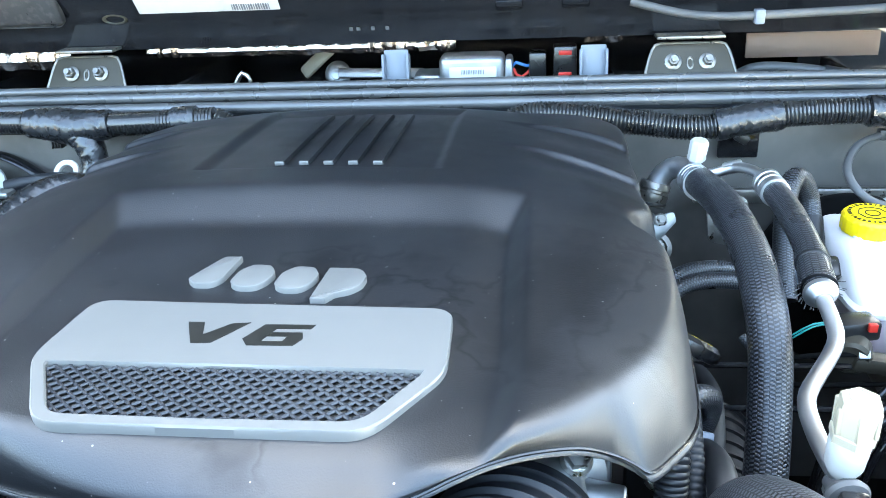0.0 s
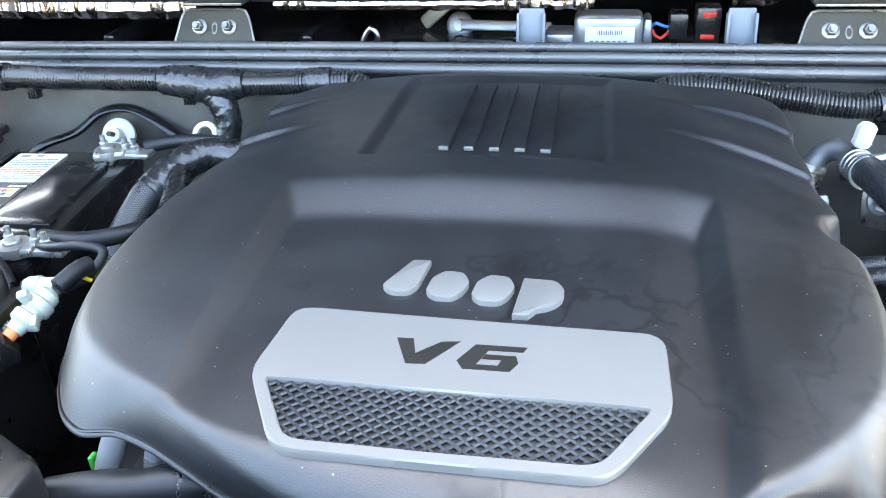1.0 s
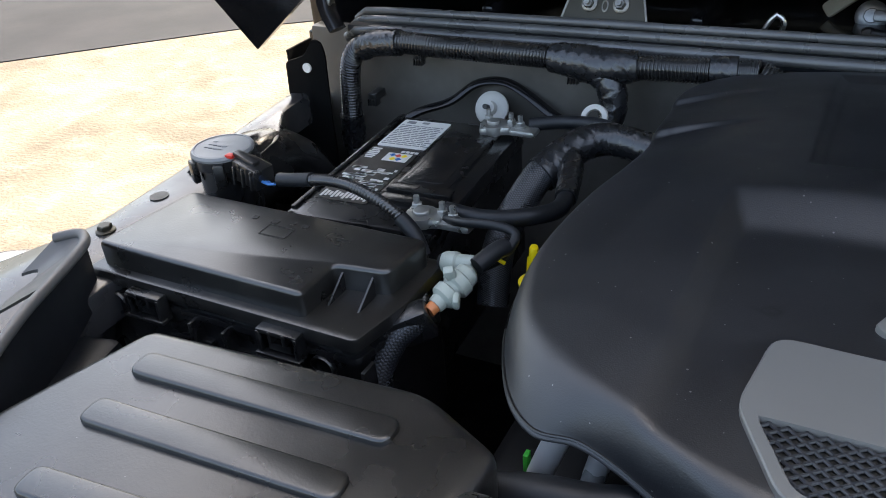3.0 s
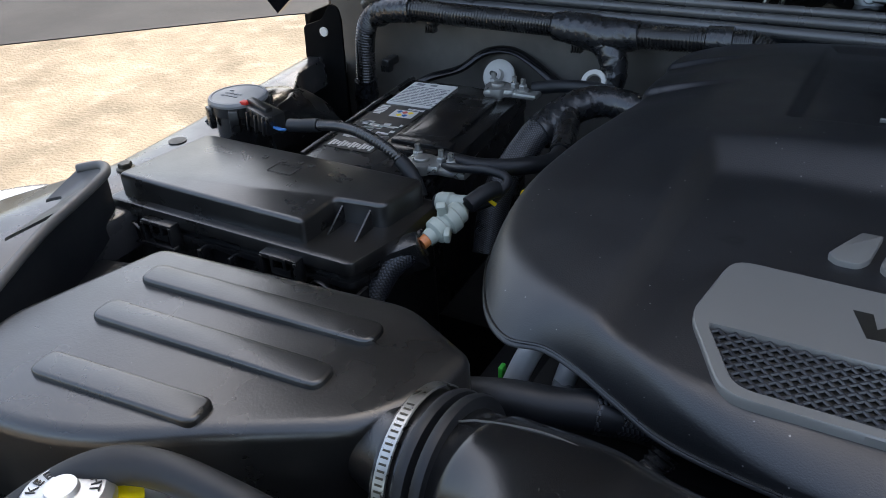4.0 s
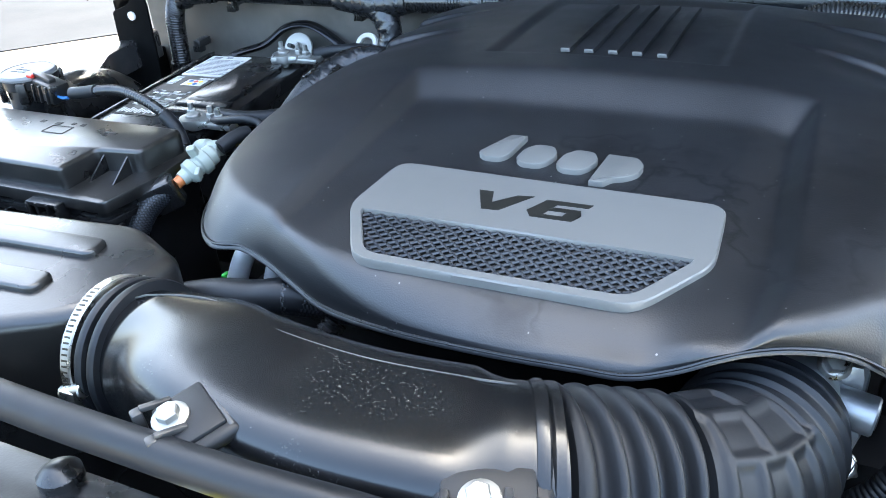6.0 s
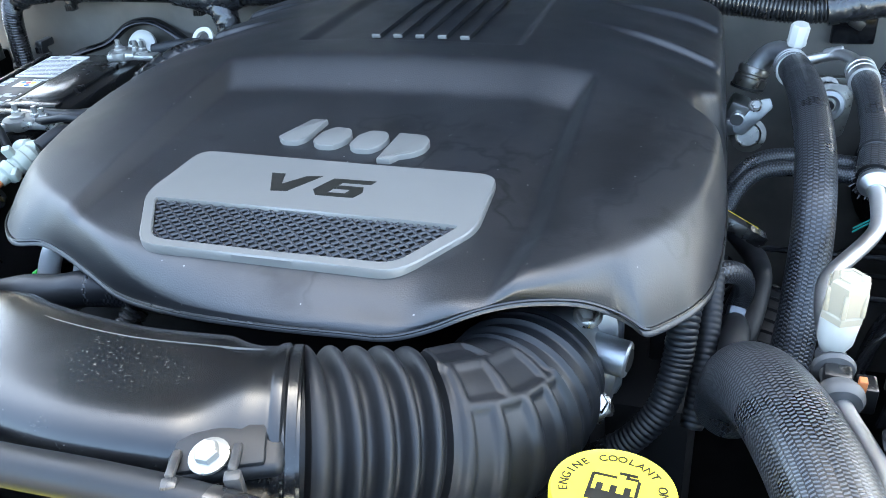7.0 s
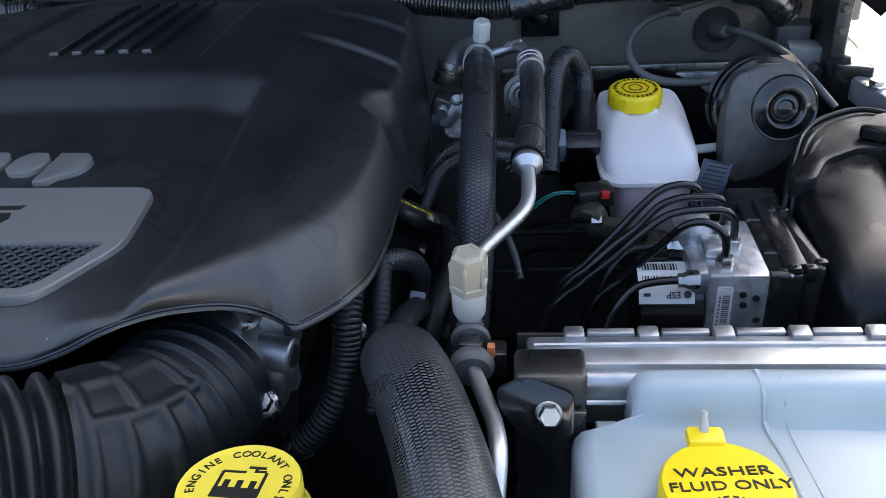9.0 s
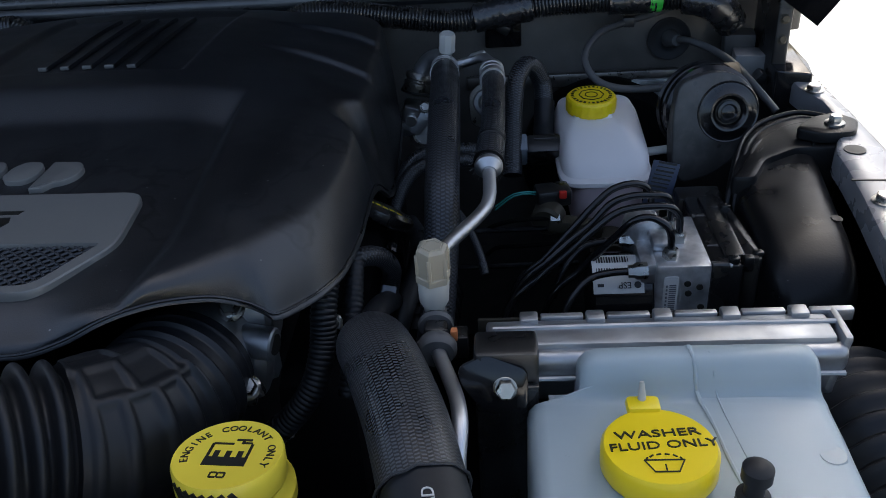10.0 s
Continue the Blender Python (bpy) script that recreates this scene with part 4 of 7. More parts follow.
band((-0.242, 0.2125, 1.037), (1, 0.0, 0.08), 0.0550, 0.0095, M_STEEL, duct, screw=(-0.240, 0.158, 1.040))
for s in (0.0, 0.012):
    b = lathe([(0.046, 0), (0.0555, 0.001), (0.0565, 0.003), (0.0565, 0.006), (0.0555, 0.008), (0.046, 0.009)], axis_pose((-0.232 + s * 1.0, 0.2122 - s * 0.04, 1.0375 + s * 0.08), (0.7, 0.17, 1.11)), 44)
    part("cuff", b, M_RUBBER, duct)
band((0.2040, 0.312, 1.0092), (0.14, 1, -0.07), 0.0495, 0.012, M_TUBE, bel, screw=(0.250, 0.305, 0.991))

throttle = thing("throttle_body", (0.25, 0.33, 0.97), "cast aluminium throttle body with bolts and vacuum port", "throttle body")
b = rod((0.206, 0.318, 1.009), (0.214, 0.404, 0.999), 0.046, seg=40, bev=0.003)
rbox((0.221, 0.354, 1.004), (0.085, 0.020, 0.082), 0.012, bm=b)
rbox((0.247, 0.344, 0.989), (0.028, 0.04, 0.045), 0.008, (0, 12, 0), bm=b)
rod((0.234, 0.337, 1.020), (0.270, 0.331, 1.017), 0.0135, seg=24, bm=b, bev=0.0015)
part("body", b, M_ALU, throttle)
part("port_bore", rod((0.2698, 0.331, 1.017), (0.2706, 0.3308, 1.017), 0.0085, seg=20), M_INK, throttle)
for p in ((0.2400, 0.337, 1.048), (0.2515, 0.303, 0.997)):
    part("bolt", hexbolt(p, (0.1, -0.6, 0.8), 0.008, flange=1.3, tall=0.012), M_STEEL, throttle)

# ---- air filter box ----
box = thing("air_filter_box", (-0.42, 0.2, 0.85), "black plastic air filter box with three raised ribs on its lid", "air filter box")
out = rounded([(-0.575, 0.315), (-0.322, 0.332), (-0.250, 0.296), (-0.255, 0.240), (-0.283, 0.196), (-0.455, 0.100), (-0.585, 0.085), (-0.615, 0.18)], [0.015, 0.02, 0.012, 0.02, 0.02, 0.05, 0.02, 0.02])
lid = part("lid", prism(out, 0.99, 1.069, 0.012, seg=4), M_LID, box)
part("tray", prism([(x * 0.97 - 0.012, y * 0.97 + 0.006) for x, y in [(p.x, p.y) for p in out]], 0.80, 0.989), M_PLASTIC, box)
part("outlet_neck", tube([(-0.302, 0.232, 1.028), (-0.27, 0.222, 1.033), (-0.249, 0.2135, 1.036)], 0.034, 40, 0.01), M_PLASTIC, box)
part("outlet", tube([(-0.2485, 0.2126, 1.036), (-0.231, 0.212, 1.0378)], 0.0525, 40, 0.01), M_PLASTIC, box)
for cx, cy, w in ((-0.433, 0.276, 0.225), (-0.433, 0.221, 0.215), (-0.452, 0.155, 0.150)):
    part("rib", prism(rect(cx, cy, w, 0.026, 0.010, 2.5 if cy > 0.2 else 4.5), 1.066, 1.0745, 0.003, seg=3), M_LID, lid)

# ---- fuse box ----
fuse = thing("fuse_box", (-0.57, 0.45, 0.90), "black plastic fuse box with latched lid beside the battery", "fuse box")
lid_out = rounded([(-0.722, 0.393), (-0.477, 0.390), (-0.476, 0.440), (-0.424, 0.446), (-0.416, 0.508), (-0.705, 0.512)], [0.008, 0.006, 0.006, 0.008, 0.010, 0.012])
flid = part("lid", prism(lid_out, 1.048, 1.076, 0.0042, seg=3), M_LID, fuse)
part("lid_step", prism(rounded([(-0.735, 0.382), (-0.418, 0.378), (-0.405, 0.44), (-0.405, 0.516), (-0.72, 0.52)], 0.008), 1.038, 1.051, 0.003), M_LID, fuse)
part("base", prism(rounded([(-0.728, 0.388), (-0.425, 0.384), (-0.411, 0.44), (-0.411, 0.512), (-0.714, 0.514)], 0.008), 0.88, 1.039, 0.0), M_PLASTIC, fuse)
for x in (-0.468, -0.437):  # webs in the corner step
    b = bmesh.new()
    vs = [b.verts.new(p) for p in ((x - 0.001, 0.412, 1.050), (x - 0.001, 0.442, 1.050), (x - 0.001, 0.442, 1.070), (x + 0.001, 0.412, 1.050), (x + 0.001, 0.442, 1.050), (x + 0.001, 0.442, 1.070))]
    for q in ((0, 1, 2), (5, 4, 3), (0, 2, 5, 3), (0, 3, 4, 1), (1, 4, 5, 2)):
        b.faces.new([vs[i] for i in q])
    part("web", b, M_PLASTIC, flid)
part("rim", prism(rounded([(-0.734, 0.3835), (-0.420, 0.3795), (-0.4065, 0.44), (-0.4065, 0.515), (-0.719, 0.519)], 0.008), 1.0225, 1.0290, 0.0015), M_PLASTIC, fuse)
for x, w in ((-0.651, 0.042), (-0.494, 0.044)):
    latch = part("latch", rbox((x, 0.3745, 1.0425), (w, 0.012, 0.005), 0.0015), M_PLASTIC, fuse)
    for s in (-0.5, 0.5):
        part("post", rbox((x + s * (w - 0.004), 0.3745, 1.030), (0.004, 0.014, 0.026), 0.001), M_PLASTIC, latch)
    for s in (-0.17, 0.17):
        part("hook", rbox((x + s * w, 0.373, 1.038), (0.004, 0.010, 0.012), 0.001), M_PLASTIC, latch)
    part("lower_bar", rbox((x, 0.370, 1.0195), (w + 0.004, 0.009, 0.004), 0.001), M_PLASTIC, latch)
    part("tongue", rbox((x, 0.3735, 1.0275), (w * 0.55, 0.006, 0.008), 0.001), M_PLASTIC, latch)
for x, z in ((-0.458, 1.010), (-0.700, 1.018)):
    part("boss", lathe([(0.0095, 0), (0.0125, 0), (0.0130, 0.004), (0.0118, 0.006), (0.0100, 0.005), (0.0095, 0.0)], pose(x, 0.3835, z, 90), 24), M_PLASTIC, fuse)
    part("boss_face", lathe([(0, 0), (0.0096, 0), (0.0096, 0.002), (0, 0.002)], pose(x, 0.3838, z, 90), 24), M_PLASTIC, fuse)
for x in (-0.612, -0.540):
    part("ledge", rbox((x, 0.3835, 0.9985), (0.052, 0.008, 0.004), 0.001), M_PLASTIC, fuse)
for x in (-0.60, -0.56, -0.41):
    part("fin", rbox((x, 0.380, 0.99), (0.004, 0.018, 0.07), 0.001), M_PLASTIC, fuse)
for x, y, w, h in ((-0.60, 0.487, 0.006, 0.006), (-0.575, 0.486, 0.008, 0.006), (-0.562, 0.480, 0.03, 0.0012), (-0.562, 0.462, 0.03, 0.0012), (-0.547, 0.471, 0.0012, 0.018), (-0.577, 0.471, 0.0012, 0.018), (-0.49, 0.478, 0.016, 0.004), (-0.54, 0.488, 0.006, 0.005), (-0.555, 0.489, 0.005, 0.005)):
    part("print", rbox((x, y, 1.0762), (w, h, 0.0006), 0), M_INK, flid)
part("side_clip", rbox((-0.735, 0.40, 0.985), (0.03, 0.05, 0.05), 0.004, (0, 20, 10)), M_PLASTIC, fuse)

# ---- battery ----
bat = thing("battery", (-0.55, 0.71, 0.85), "black car battery with printed labels and bare terminals", "battery")
part("case", rbox((-0.552, 0.712, 0.945), (0.172, 0.275, 0.17), 0.004, (0, 0, 3)), M_PLASTIC, bat)
bl = part("cover", rbox((-0.552, 0.712, 1.030), (0.176, 0.279, 0.022), 0.004, (0, 0, 3)), M_SATIN, bat)
part("vent_lid", prism(rect(-0.518, 0.735, 0.065, 0.150, 0.014, 3), 1.040, 1.0465, 0.002), M_SATIN, bl)
for y, w in ((0.655, 0.078), (0.630, 0.070)):  # stepped carrying bars
    part("carry_bar", prism(rect(-0.511, y, w, 0.017, 0.002, 3), 1.040, 1.0470, 0.0012), M_SATIN, bl)
part("vent_groove", prism(rect(-0.518, 0.735, 0.050, 0.128, 0.012, 3), 1.0464, 1.0472, 0.0006), M_SATIN, bl)
part("side_rim", prism(rect(-0.636, 0.713, 0.006, 0.270, 0.001, 3), 1.040, 1.0440, 0.001), M_SATIN, bl)
tilt = pose(-0.552, 0.712, 0, 0, 0, 3)


def printed(rows, z, m):
    """Rows of short bars: (x, y, width, depth) on the lid."""
    bm = bmesh.new()
    for x, y, w, h in rows:
        t = rbox((x, y, z), (w, h, 0.0004), 0)
        bmesh.ops.transform(t, matrix=m, verts=t.verts)
        add(bm, t)
    return bm


rnd = random.Random(5)
lab = part("label", prism([tilt @ Vector((p[0], p[1], 0)) for p in rect(-0.040, 0.086, 0.066, 0.082, 0.002)], 1.0405, 1.0420, 0), M_PAPER, bl, "white printed label")
rows = [(-0.060, 0.119, 0.012, 0.007), (-0.040, 0.120, 0.010, 0.005)]
for k in range(12):
    x = -0.070
    while x < -0.014:
        w = rnd.uniform(0.003, 0.011)
        rows.append((x + w / 2, 0.052 + 0.0052 * k, w, 0.0018))
        x += w + 0.0016
tagged(part("print", printed(rows, 1.0422, tilt), M_GREYPRINT, lab), kind="stuff")
lab = part("label", prism([tilt @ Vector((p[0], p[1], 0)) for p in rect(-0.042, -0.030, 0.066, 0.140, 0.002)], 1.0405, 1.0416, 0), M_INK, bl, "dark printed label with worn silver print")
rows = [(-0.042 + 0.0046 * (k - 6), -0.088, 0.0030, 0.016 - 0.004 * (k % 3)) for k in range(13)]
for k in range(70):  # worn silver lettering
    rows.append((-0.042 + rnd.uniform(-0.028, 0.028), -0.066 + 0.0068 * (k // 9) + rnd.uniform(-0.001, 0.001), rnd.uniform(0.003, 0.011), rnd.uniform(0.003, 0.0055)))
rows += [(-0.066, 0.010 + 0.005 * k, rnd.uniform(0.010, 0.015), 0.003) for k in range(6)]
rows += [(-0.030 + 0.006 * k, 0.033, 0.0045, 0.005) for k in range(4)]
tagged(part("print", printed(rows, 1.0419, tilt), M_PAPER, lab), kind="stuff")
patch = part("warning_patch", prism([tilt @ Vector((p[0], p[1], 0)) for p in rect(-0.030, 0.016, 0.032, 0.022, 0.001)], 1.0420, 1.0424, 0), M_PAPER, lab, "white patch with small coloured warning pictograms")
for x, y, mt in ((-0.038, 0.021, M_BLUE), (-0.030, 0.020, M_RED), (-0.022, 0.020, M_YELLOW), (-0.034, 0.011, M_YELLOW), (-0.026, 0.011, M_BLUE)):
    t = prism(rect(x, y, 0.0062, 0.0062, 0.0005, 45), 1.0425, 1.0428, 0)
    bmesh.ops.transform(t, matrix=tilt, verts=t.verts)
    part("pictogram", t, mt, lab)
for x, y in ((-0.500, 0.828), (-0.474, 0.592)):
    t = rod((x, y, 1.038), (x, y, 1.060), 0.0095, 0.0085, 20, bev=0.001)
    rbox((x + 0.002, y, 1.050), (0.040, 0.030, 0.012), 0.005, (0, 0, 20), bm=t)
    rbox((x + 0.034, y + 0.004, 1.048), (0.044, 0.022, 0.008), 0.003, bm=t)
    lathe([(0.010, 0), (0.017, 0), (0.018, 0.004), (0.017, 0.010), (0.010, 0.011)], pose(x, y, 1.046), 24, bm=t)
    for dx, dy in ((0.020, 0.008), (0.034, 0.004), (-0.012, 0.012)):
        rod((x + dx, y + dy, 1.046), (x + dx, y + dy, 1.068), 0.0032, seg=10, bm=t)
        hexbolt((x + dx, y + dy, 1.052), (0, 0, 1), 0.0058, bm=t)
    part("terminal_clamp", t, M_ZINC, bat, "bare grey metal clamp with studs")
bat.location.x, bat.location.y = bat.location.x + 0.008, bat.location.y - 0.010
tray = thing("battery_bracket", (-0.55, 0.92, 0.95), "black steel battery hold-down arch with white push nut", "bracket")
part("arch", tube([(-0.70, 0.90, 0.985), (-0.66, 0.915, 1.012), (-0.62, 0.945, 1.022), (-0.585, 0.962, 1.046), (-0.545, 0.966, 1.052), (-0.51, 0.962, 1.040), (-0.46, 0.95, 1.015), (-0.41, 0.945, 1.0)], 0.009, 12, shape=lambda a, f: 1 - 0.35 * abs(math.sin(a))), M_GLOSS, tray)
part("push_nut", lathe([(0, -0.004), (0.024, -0.004), (0.0245, 0.002), (0.020, 0.005), (0.010, 0.005), (0.009, 0.016), (0, 0.017)], axis_pose((-0.553, 0.942, 1.020), (-0.545, 0.75, 1.12)), 36), M_WHITE, tray, "round white nylon nut")
part("stud", rod((-0.553, 0.935, 1.024), (-0.551, 0.915, 1.034), 0.0035, seg=10), M_INK, tray)

# ---- washer switch canister by the fender ----
can = thing("solenoid_canister", (-0.735, 0.575, 0.98), "round black canister with grey top and plugged connector", "canister")
part("body", lathe([(0, 0), (0.038, 0), (0.038, 0.085), (0.044, 0.088), (0.045, 0.100), (0, 0.100)], pose(-0.712, 0.575, 1.0) @ Matrix.Diagonal((0.80, 0.80, 0.94, 1)), 40), M_PLASTIC, can)
part("top", lathe([(0, 0.099), (0.0435, 0.099), (0.0445, 0.103), (0.0425, 0.1062), (0.039, 0.1066), (0.038, 0.1058), (0, 0.1060)], pose(-0.712, 0.575, 1.0) @ Matrix.Diagonal((0.80, 0.80, 0.94, 1)), 40), M_DOME, can, "dusty grey flat top")
b = bmesh.new()
for k in range(9):
    rbox((-0.727 + 0.0065 * (k % 4), 0.566 + 0.008 * (k // 4), 1.0999), (0.0045, 0.0022, 0.0006), 0, (0, 0, 12), bm=b)
part("print", b, M_GREYPRINT, can)
for k in range(6):
    a = k * 1.05
    part("lug", rbox((-0.712 + 0.036 * math.cos(a), 0.575 + 0.036 * math.sin(a), 1.080), (0.008, 0.012, 0.026), 0.002, (0, 0, math.degrees(a))), M_PLASTIC, can)
pl = part("connector", rbox((-0.658, 0.558, 1.084), (0.040, 0.026, 0.024), 0.003, (0, 8, -12)), M_PLASTIC, can)
part("latch", rbox((-0.664, 0.558, 1.099), (0.034, 0.010, 0.006), 0.0015, (0, 10, -12)), M_PLASTIC, pl)
for k in range(3):
    part("rib", rbox((-0.672 + 0.014 * k, 0.5435 - 0.003 * k, 1.084), (0.003, 0.004, 0.022), 0.0008, (0, 8, -12)), M_PLASTIC, pl)
part("lock_tab", rbox((-0.684, 0.556, 1.100), (0.010, 0.008, 0.004), 0.001), M_RED, pl, "red lock tab")
for k in range(3):
    part("wire", tube([(-0.648, 0.552 + 0.003 * k, 1.082), (-0.635, 0.548 + 0.004 * k, 1.078 - 0.002 * k), (-0.622, 0.548, 1.080)], 0.0016, 8), M_BLUE, pl, "blue wire")
rt = thing("resonator_tube", (-0.77, 0.72, 1.0), "fat black plastic tube with a collar beside the battery", "tube")
part("tube", tube([(-0.77, 0.60, 1.0), (-0.785, 0.68, 1.005), (-0.785, 0.74, 0.99), (-0.78, 0.78, 0.95), (-0.775, 0.79, 0.90)], 0.05, 28, 0.02), M_SATIN, rt)
part("collar", tube([(-0.772, 0.61, 1.001), (-0.776, 0.625, 1.003)], 0.053, 28, 0.01), M_RUBBER, rt)

# ---- looms and cables, left side ----
loom = thing("wiring_loom", (0, 0.92, 1.0), "thick corrugated black wiring loom along the firewall with taped joints", "wiring loom")
part("conduit", tube([(-0.787, 0.93, 0.90), (-0.782, 0.928, 1.00), (-0.765, 0.925, 1.085), (-0.71, 0.922, 1.110), (-0.60, 0.92, 1.111), (-0.44, 0.92, 1.110), (-0.36, 0.92, 1.106), (-0.20, 0.925, 1.110)], rings_of(0.0046, 0.0157, 0.0024), 18, 0.00115), M_LOOM, loom)
part("conduit", tube([(-0.20, 0.925, 1.110), (-0.14, 0.925, 1.085), (0.0, 0.92, 1.060), (0.14, 0.925, 1.085), (0.20, 0.93, 1.106), (0.26, 0.927, 1.106), (0.33, 0.92, 1.098), (0.41, 0.915, 1.092), (0.50, 0.92, 1.104), (0.60, 0.925, 1.106), (0.75, 0.925, 1.104)], rings_of(0.0046, 0.0157, 0.0024), 18, 0.00115), M_LOOM, loom)
part("tape", tube([(-0.745, 0.924, 1.098), (-0.725, 0.922, 1.107), (-0.68, 0.921, 1.112)], 0.018, 40, 0.0016, shape=crinkle), M_TAPE, loom, "shiny vinyl tape wrap")
part("tape", tube([(-0.455, 0.920, 1.110), (-0.42, 0.919, 1.108), (-0.385, 0.918, 1.104), (-0.34, 0.92, 1.108)], lambda s, f: 0.0175 + 0.005 * math.sin(math.pi * f), 40, 0.0016, shape=crinkle), M_TAPE, loom, "shiny vinyl tape wrap")
part("tape", tube([(-0.40, 0.918, 1.106), (-0.375, 0.912, 1.085), (-0.367, 0.905, 1.055), (-0.375, 0.89, 1.02)], lambda s, f: 0.019 - 0.004 * f, 40, 0.0016, shape=crinkle), M_TAPE, loom, "shiny vinyl tape wrap")
part("tape", tube([(-0.255, 0.923, 1.109), (-0.225, 0.925, 1.110)], 0.0172, 40, 0.0016, shape=crinkle), M_TAPE, loom, "shiny vinyl tape wrap")
part("tape", tube([(0.425, 0.916, 1.093), (0.46, 0.918, 1.099), (0.50, 0.92, 1.104)], 0.0178, 40, 0.0016, shape=crinkle), M_TAPE, loom, "shiny vinyl tape wrap")
part("tape", tube([(0.60, 0.924, 1.106), (0.66, 0.925, 1.106)], 0.0178, 40, 0.0016, shape=crinkle), M_TAPE, loom, "shiny vinyl tape wrap")
part("tape_band", tube([(0.651, 0.924, 1.106), (0.667, 0.925, 1.106)], 0.0182, 16, 0.004), M_GREEN, loom, "bright green marker tape")
part("tape", tube([(-0.783, 0.928, 0.99), (-0.787, 0.93, 0.94)], 0.0178, 40, 0.0016, shape=crinkle), M_TAPE, loom, "shiny vinyl tape wrap")
for x, z in ((-0.66, 1.09), (-0.43, 1.085), (-0.745, 1.02)):
    b = rbox((x, 0.945, z), (0.014, 0.03, 0.012), 0.002)
    for k in range(4):
        rbox((x - 0.006 + 0.004 * k, 0.935, z - 0.008), (0.002, 0.014, 0.010), 0.0005, bm=b)
    part("clip", b, M_PLASTIC, loom)

cab = thing("battery_cable", (-0.40, 0.7, 0.95), "taped black battery cables looping beside the engine cover", "cable")
part("trunk", tube([(-0.29, 0.80, 1.055), (-0.34, 0.80, 1.062), (-0.37, 0.775, 1.058), (-0.395, 0.73, 1.040)], lambda s, f: 0.0175 + 0.003 * f, 40, 0.0016, shape=crinkle), M_TAPE, cab, "tape-wrapped cable trunk")
part("fabric_sleeve", tube([(-0.392, 0.735, 1.042), (-0.40, 0.72, 1.035), (-0.415, 0.66, 0.99), (-0.41, 0.62, 0.93)], 0.0180, 24, 0.004), M_WEAVE, cab, "black woven fabric sleeve")
part("tape", tube([(-0.372, 0.765, 1.056), (-0.360, 0.73, 1.048), (-0.347, 0.68, 1.044)], lambda s, f: 0.0145 - 0.003 * f, 40, 0.0016, shape=crinkle), M_TAPE, cab, "shiny vinyl tape wrap")
part("branch", tube([(-0.375, 0.765, 1.055), (-0.358, 0.72, 1.045), (-0.345, 0.66, 1.045), (-0.36, 0.62, 1.052), (-0.40, 0.60, 1.052), (-0.45, 0.605, 1.050)], 0.0095, 14, 0.004), M_RUBBER, cab)
part("branch", tube([(-0.45, 0.835, 1.052), (-0.41, 0.84, 1.058), (-0.36, 0.835, 1.062), (-0.31, 0.81, 1.06)], 0.0085, 12, 0.004), M_RUBBER, cab)
part("branch", tube([(-0.46, 0.60, 1.045), (-0.42, 0.575, 1.058), (-0.375, 0.565, 1.068), (-0.352, 0.560, 1.064), (-0.358, 0.535, 1.052), (-0.372, 0.515, 1.050)], 0.0048, 10, 0.004), M_RUBBER, cab)
part("cable_eye", lathe([(0.010, -0.003), (0.016, -0.003), (0.017, 0.0), (0.016, 0.003), (0.010, 0.003), (0.009, 0.0)], axis_pose((-0.372, 0.846, 1.066), (-0.37, 0.6, 1.25)), 24), M_WHITE, cab, "pale ring terminal")
for k in range(3):
    part("wire", tube([(-0.315, 0.80, 1.060), (-0.295, 0.81 + 0.006 * k, 1.064), (-0.265, 0.82 + 0.008 * k, 1.06)], 0.002, 8), (M_BLUE, M_RED, M_YELLOW)[k], cab, "coloured wire")

plug = thing("white_connector", (-0.373, 0.49, 1.04), "white nylon connector joining a taped loom", "connector")
m = axis_pose((-0.386, 0.457, 1.043), (-0.362, 0.515, 1.066)) @ Matrix.Diagonal((0.86, 0.86, 0.90, 1))
shell = lathe([(0, 0), (0.009, 0), (0.010, 0.008), (0.0145, 0.011), (0.0150, 0.020), (0.0125, 0.022), (0.0125, 0.026), (0.0160, 0.028), (0.0160, 0.038), (0.0135, 0.040), (0.0130, 0.048), (0.009, 0.052), (0.0, 0.052)], m, 20)
rbox(m @ Vector((0.0, 0.016, 0.030)), (0.010, 0.008, 0.020), 0.002, (25, -10, 20), bm=shell)
rbox(m @ Vector((-0.016, 0.0, 0.016)), (0.006, 0.012, 0.012), 0.002, (20, 0, 20), bm=shell)
part("shell", shell, M_NYLON, plug)
part("boot", tube([(-0.366, 0.503, 1.061), (-0.357, 0.522, 1.067), (-0.352, 0.535, 1.066)], 0.0085, 14), M_RUBBER, plug)
part("seal_ring", lathe([(0.0120, 0.0265), (0.0128, 0.0265), (0.0128, 0.0285), (0.0120, 0.0285)], m, 18), M_YELLOW, plug, "yellow seal ring")
part("collar", lathe([(0, -0.008), (0.0072, -0.008), (0.0072, 0.001), (0, 0.001)], m, 14), M_ORANGE, plug, "orange collar")
part("clip_block", rbox((-0.402, 0.440, 1.030), (0.040, 0.022, 0.034), 0.004, (10, -20, 30)), M_PLASTIC, plug)
part("loom", tube([(-0.392, 0.448, 1.038), (-0.412, 0.425, 1.02), (-0.418, 0.402, 0.985), (-0.40, 0.385, 0.93), (-0.38, 0.37, 0.88)], 0.0125, 18, 0.003), M_BRAID, plug)
part("second_shell", lathe([(0, 0), (0.0095, 0), (0.0105, 0.003), (0.0105, 0.014), (0.0085, 0.016), (0.0085, 0.032), (0, 0.032)], axis_pose((-0.404, 0.512, 1.052), (-0.360, 0.512, 1.058)), 20), M_NYLON, plug)
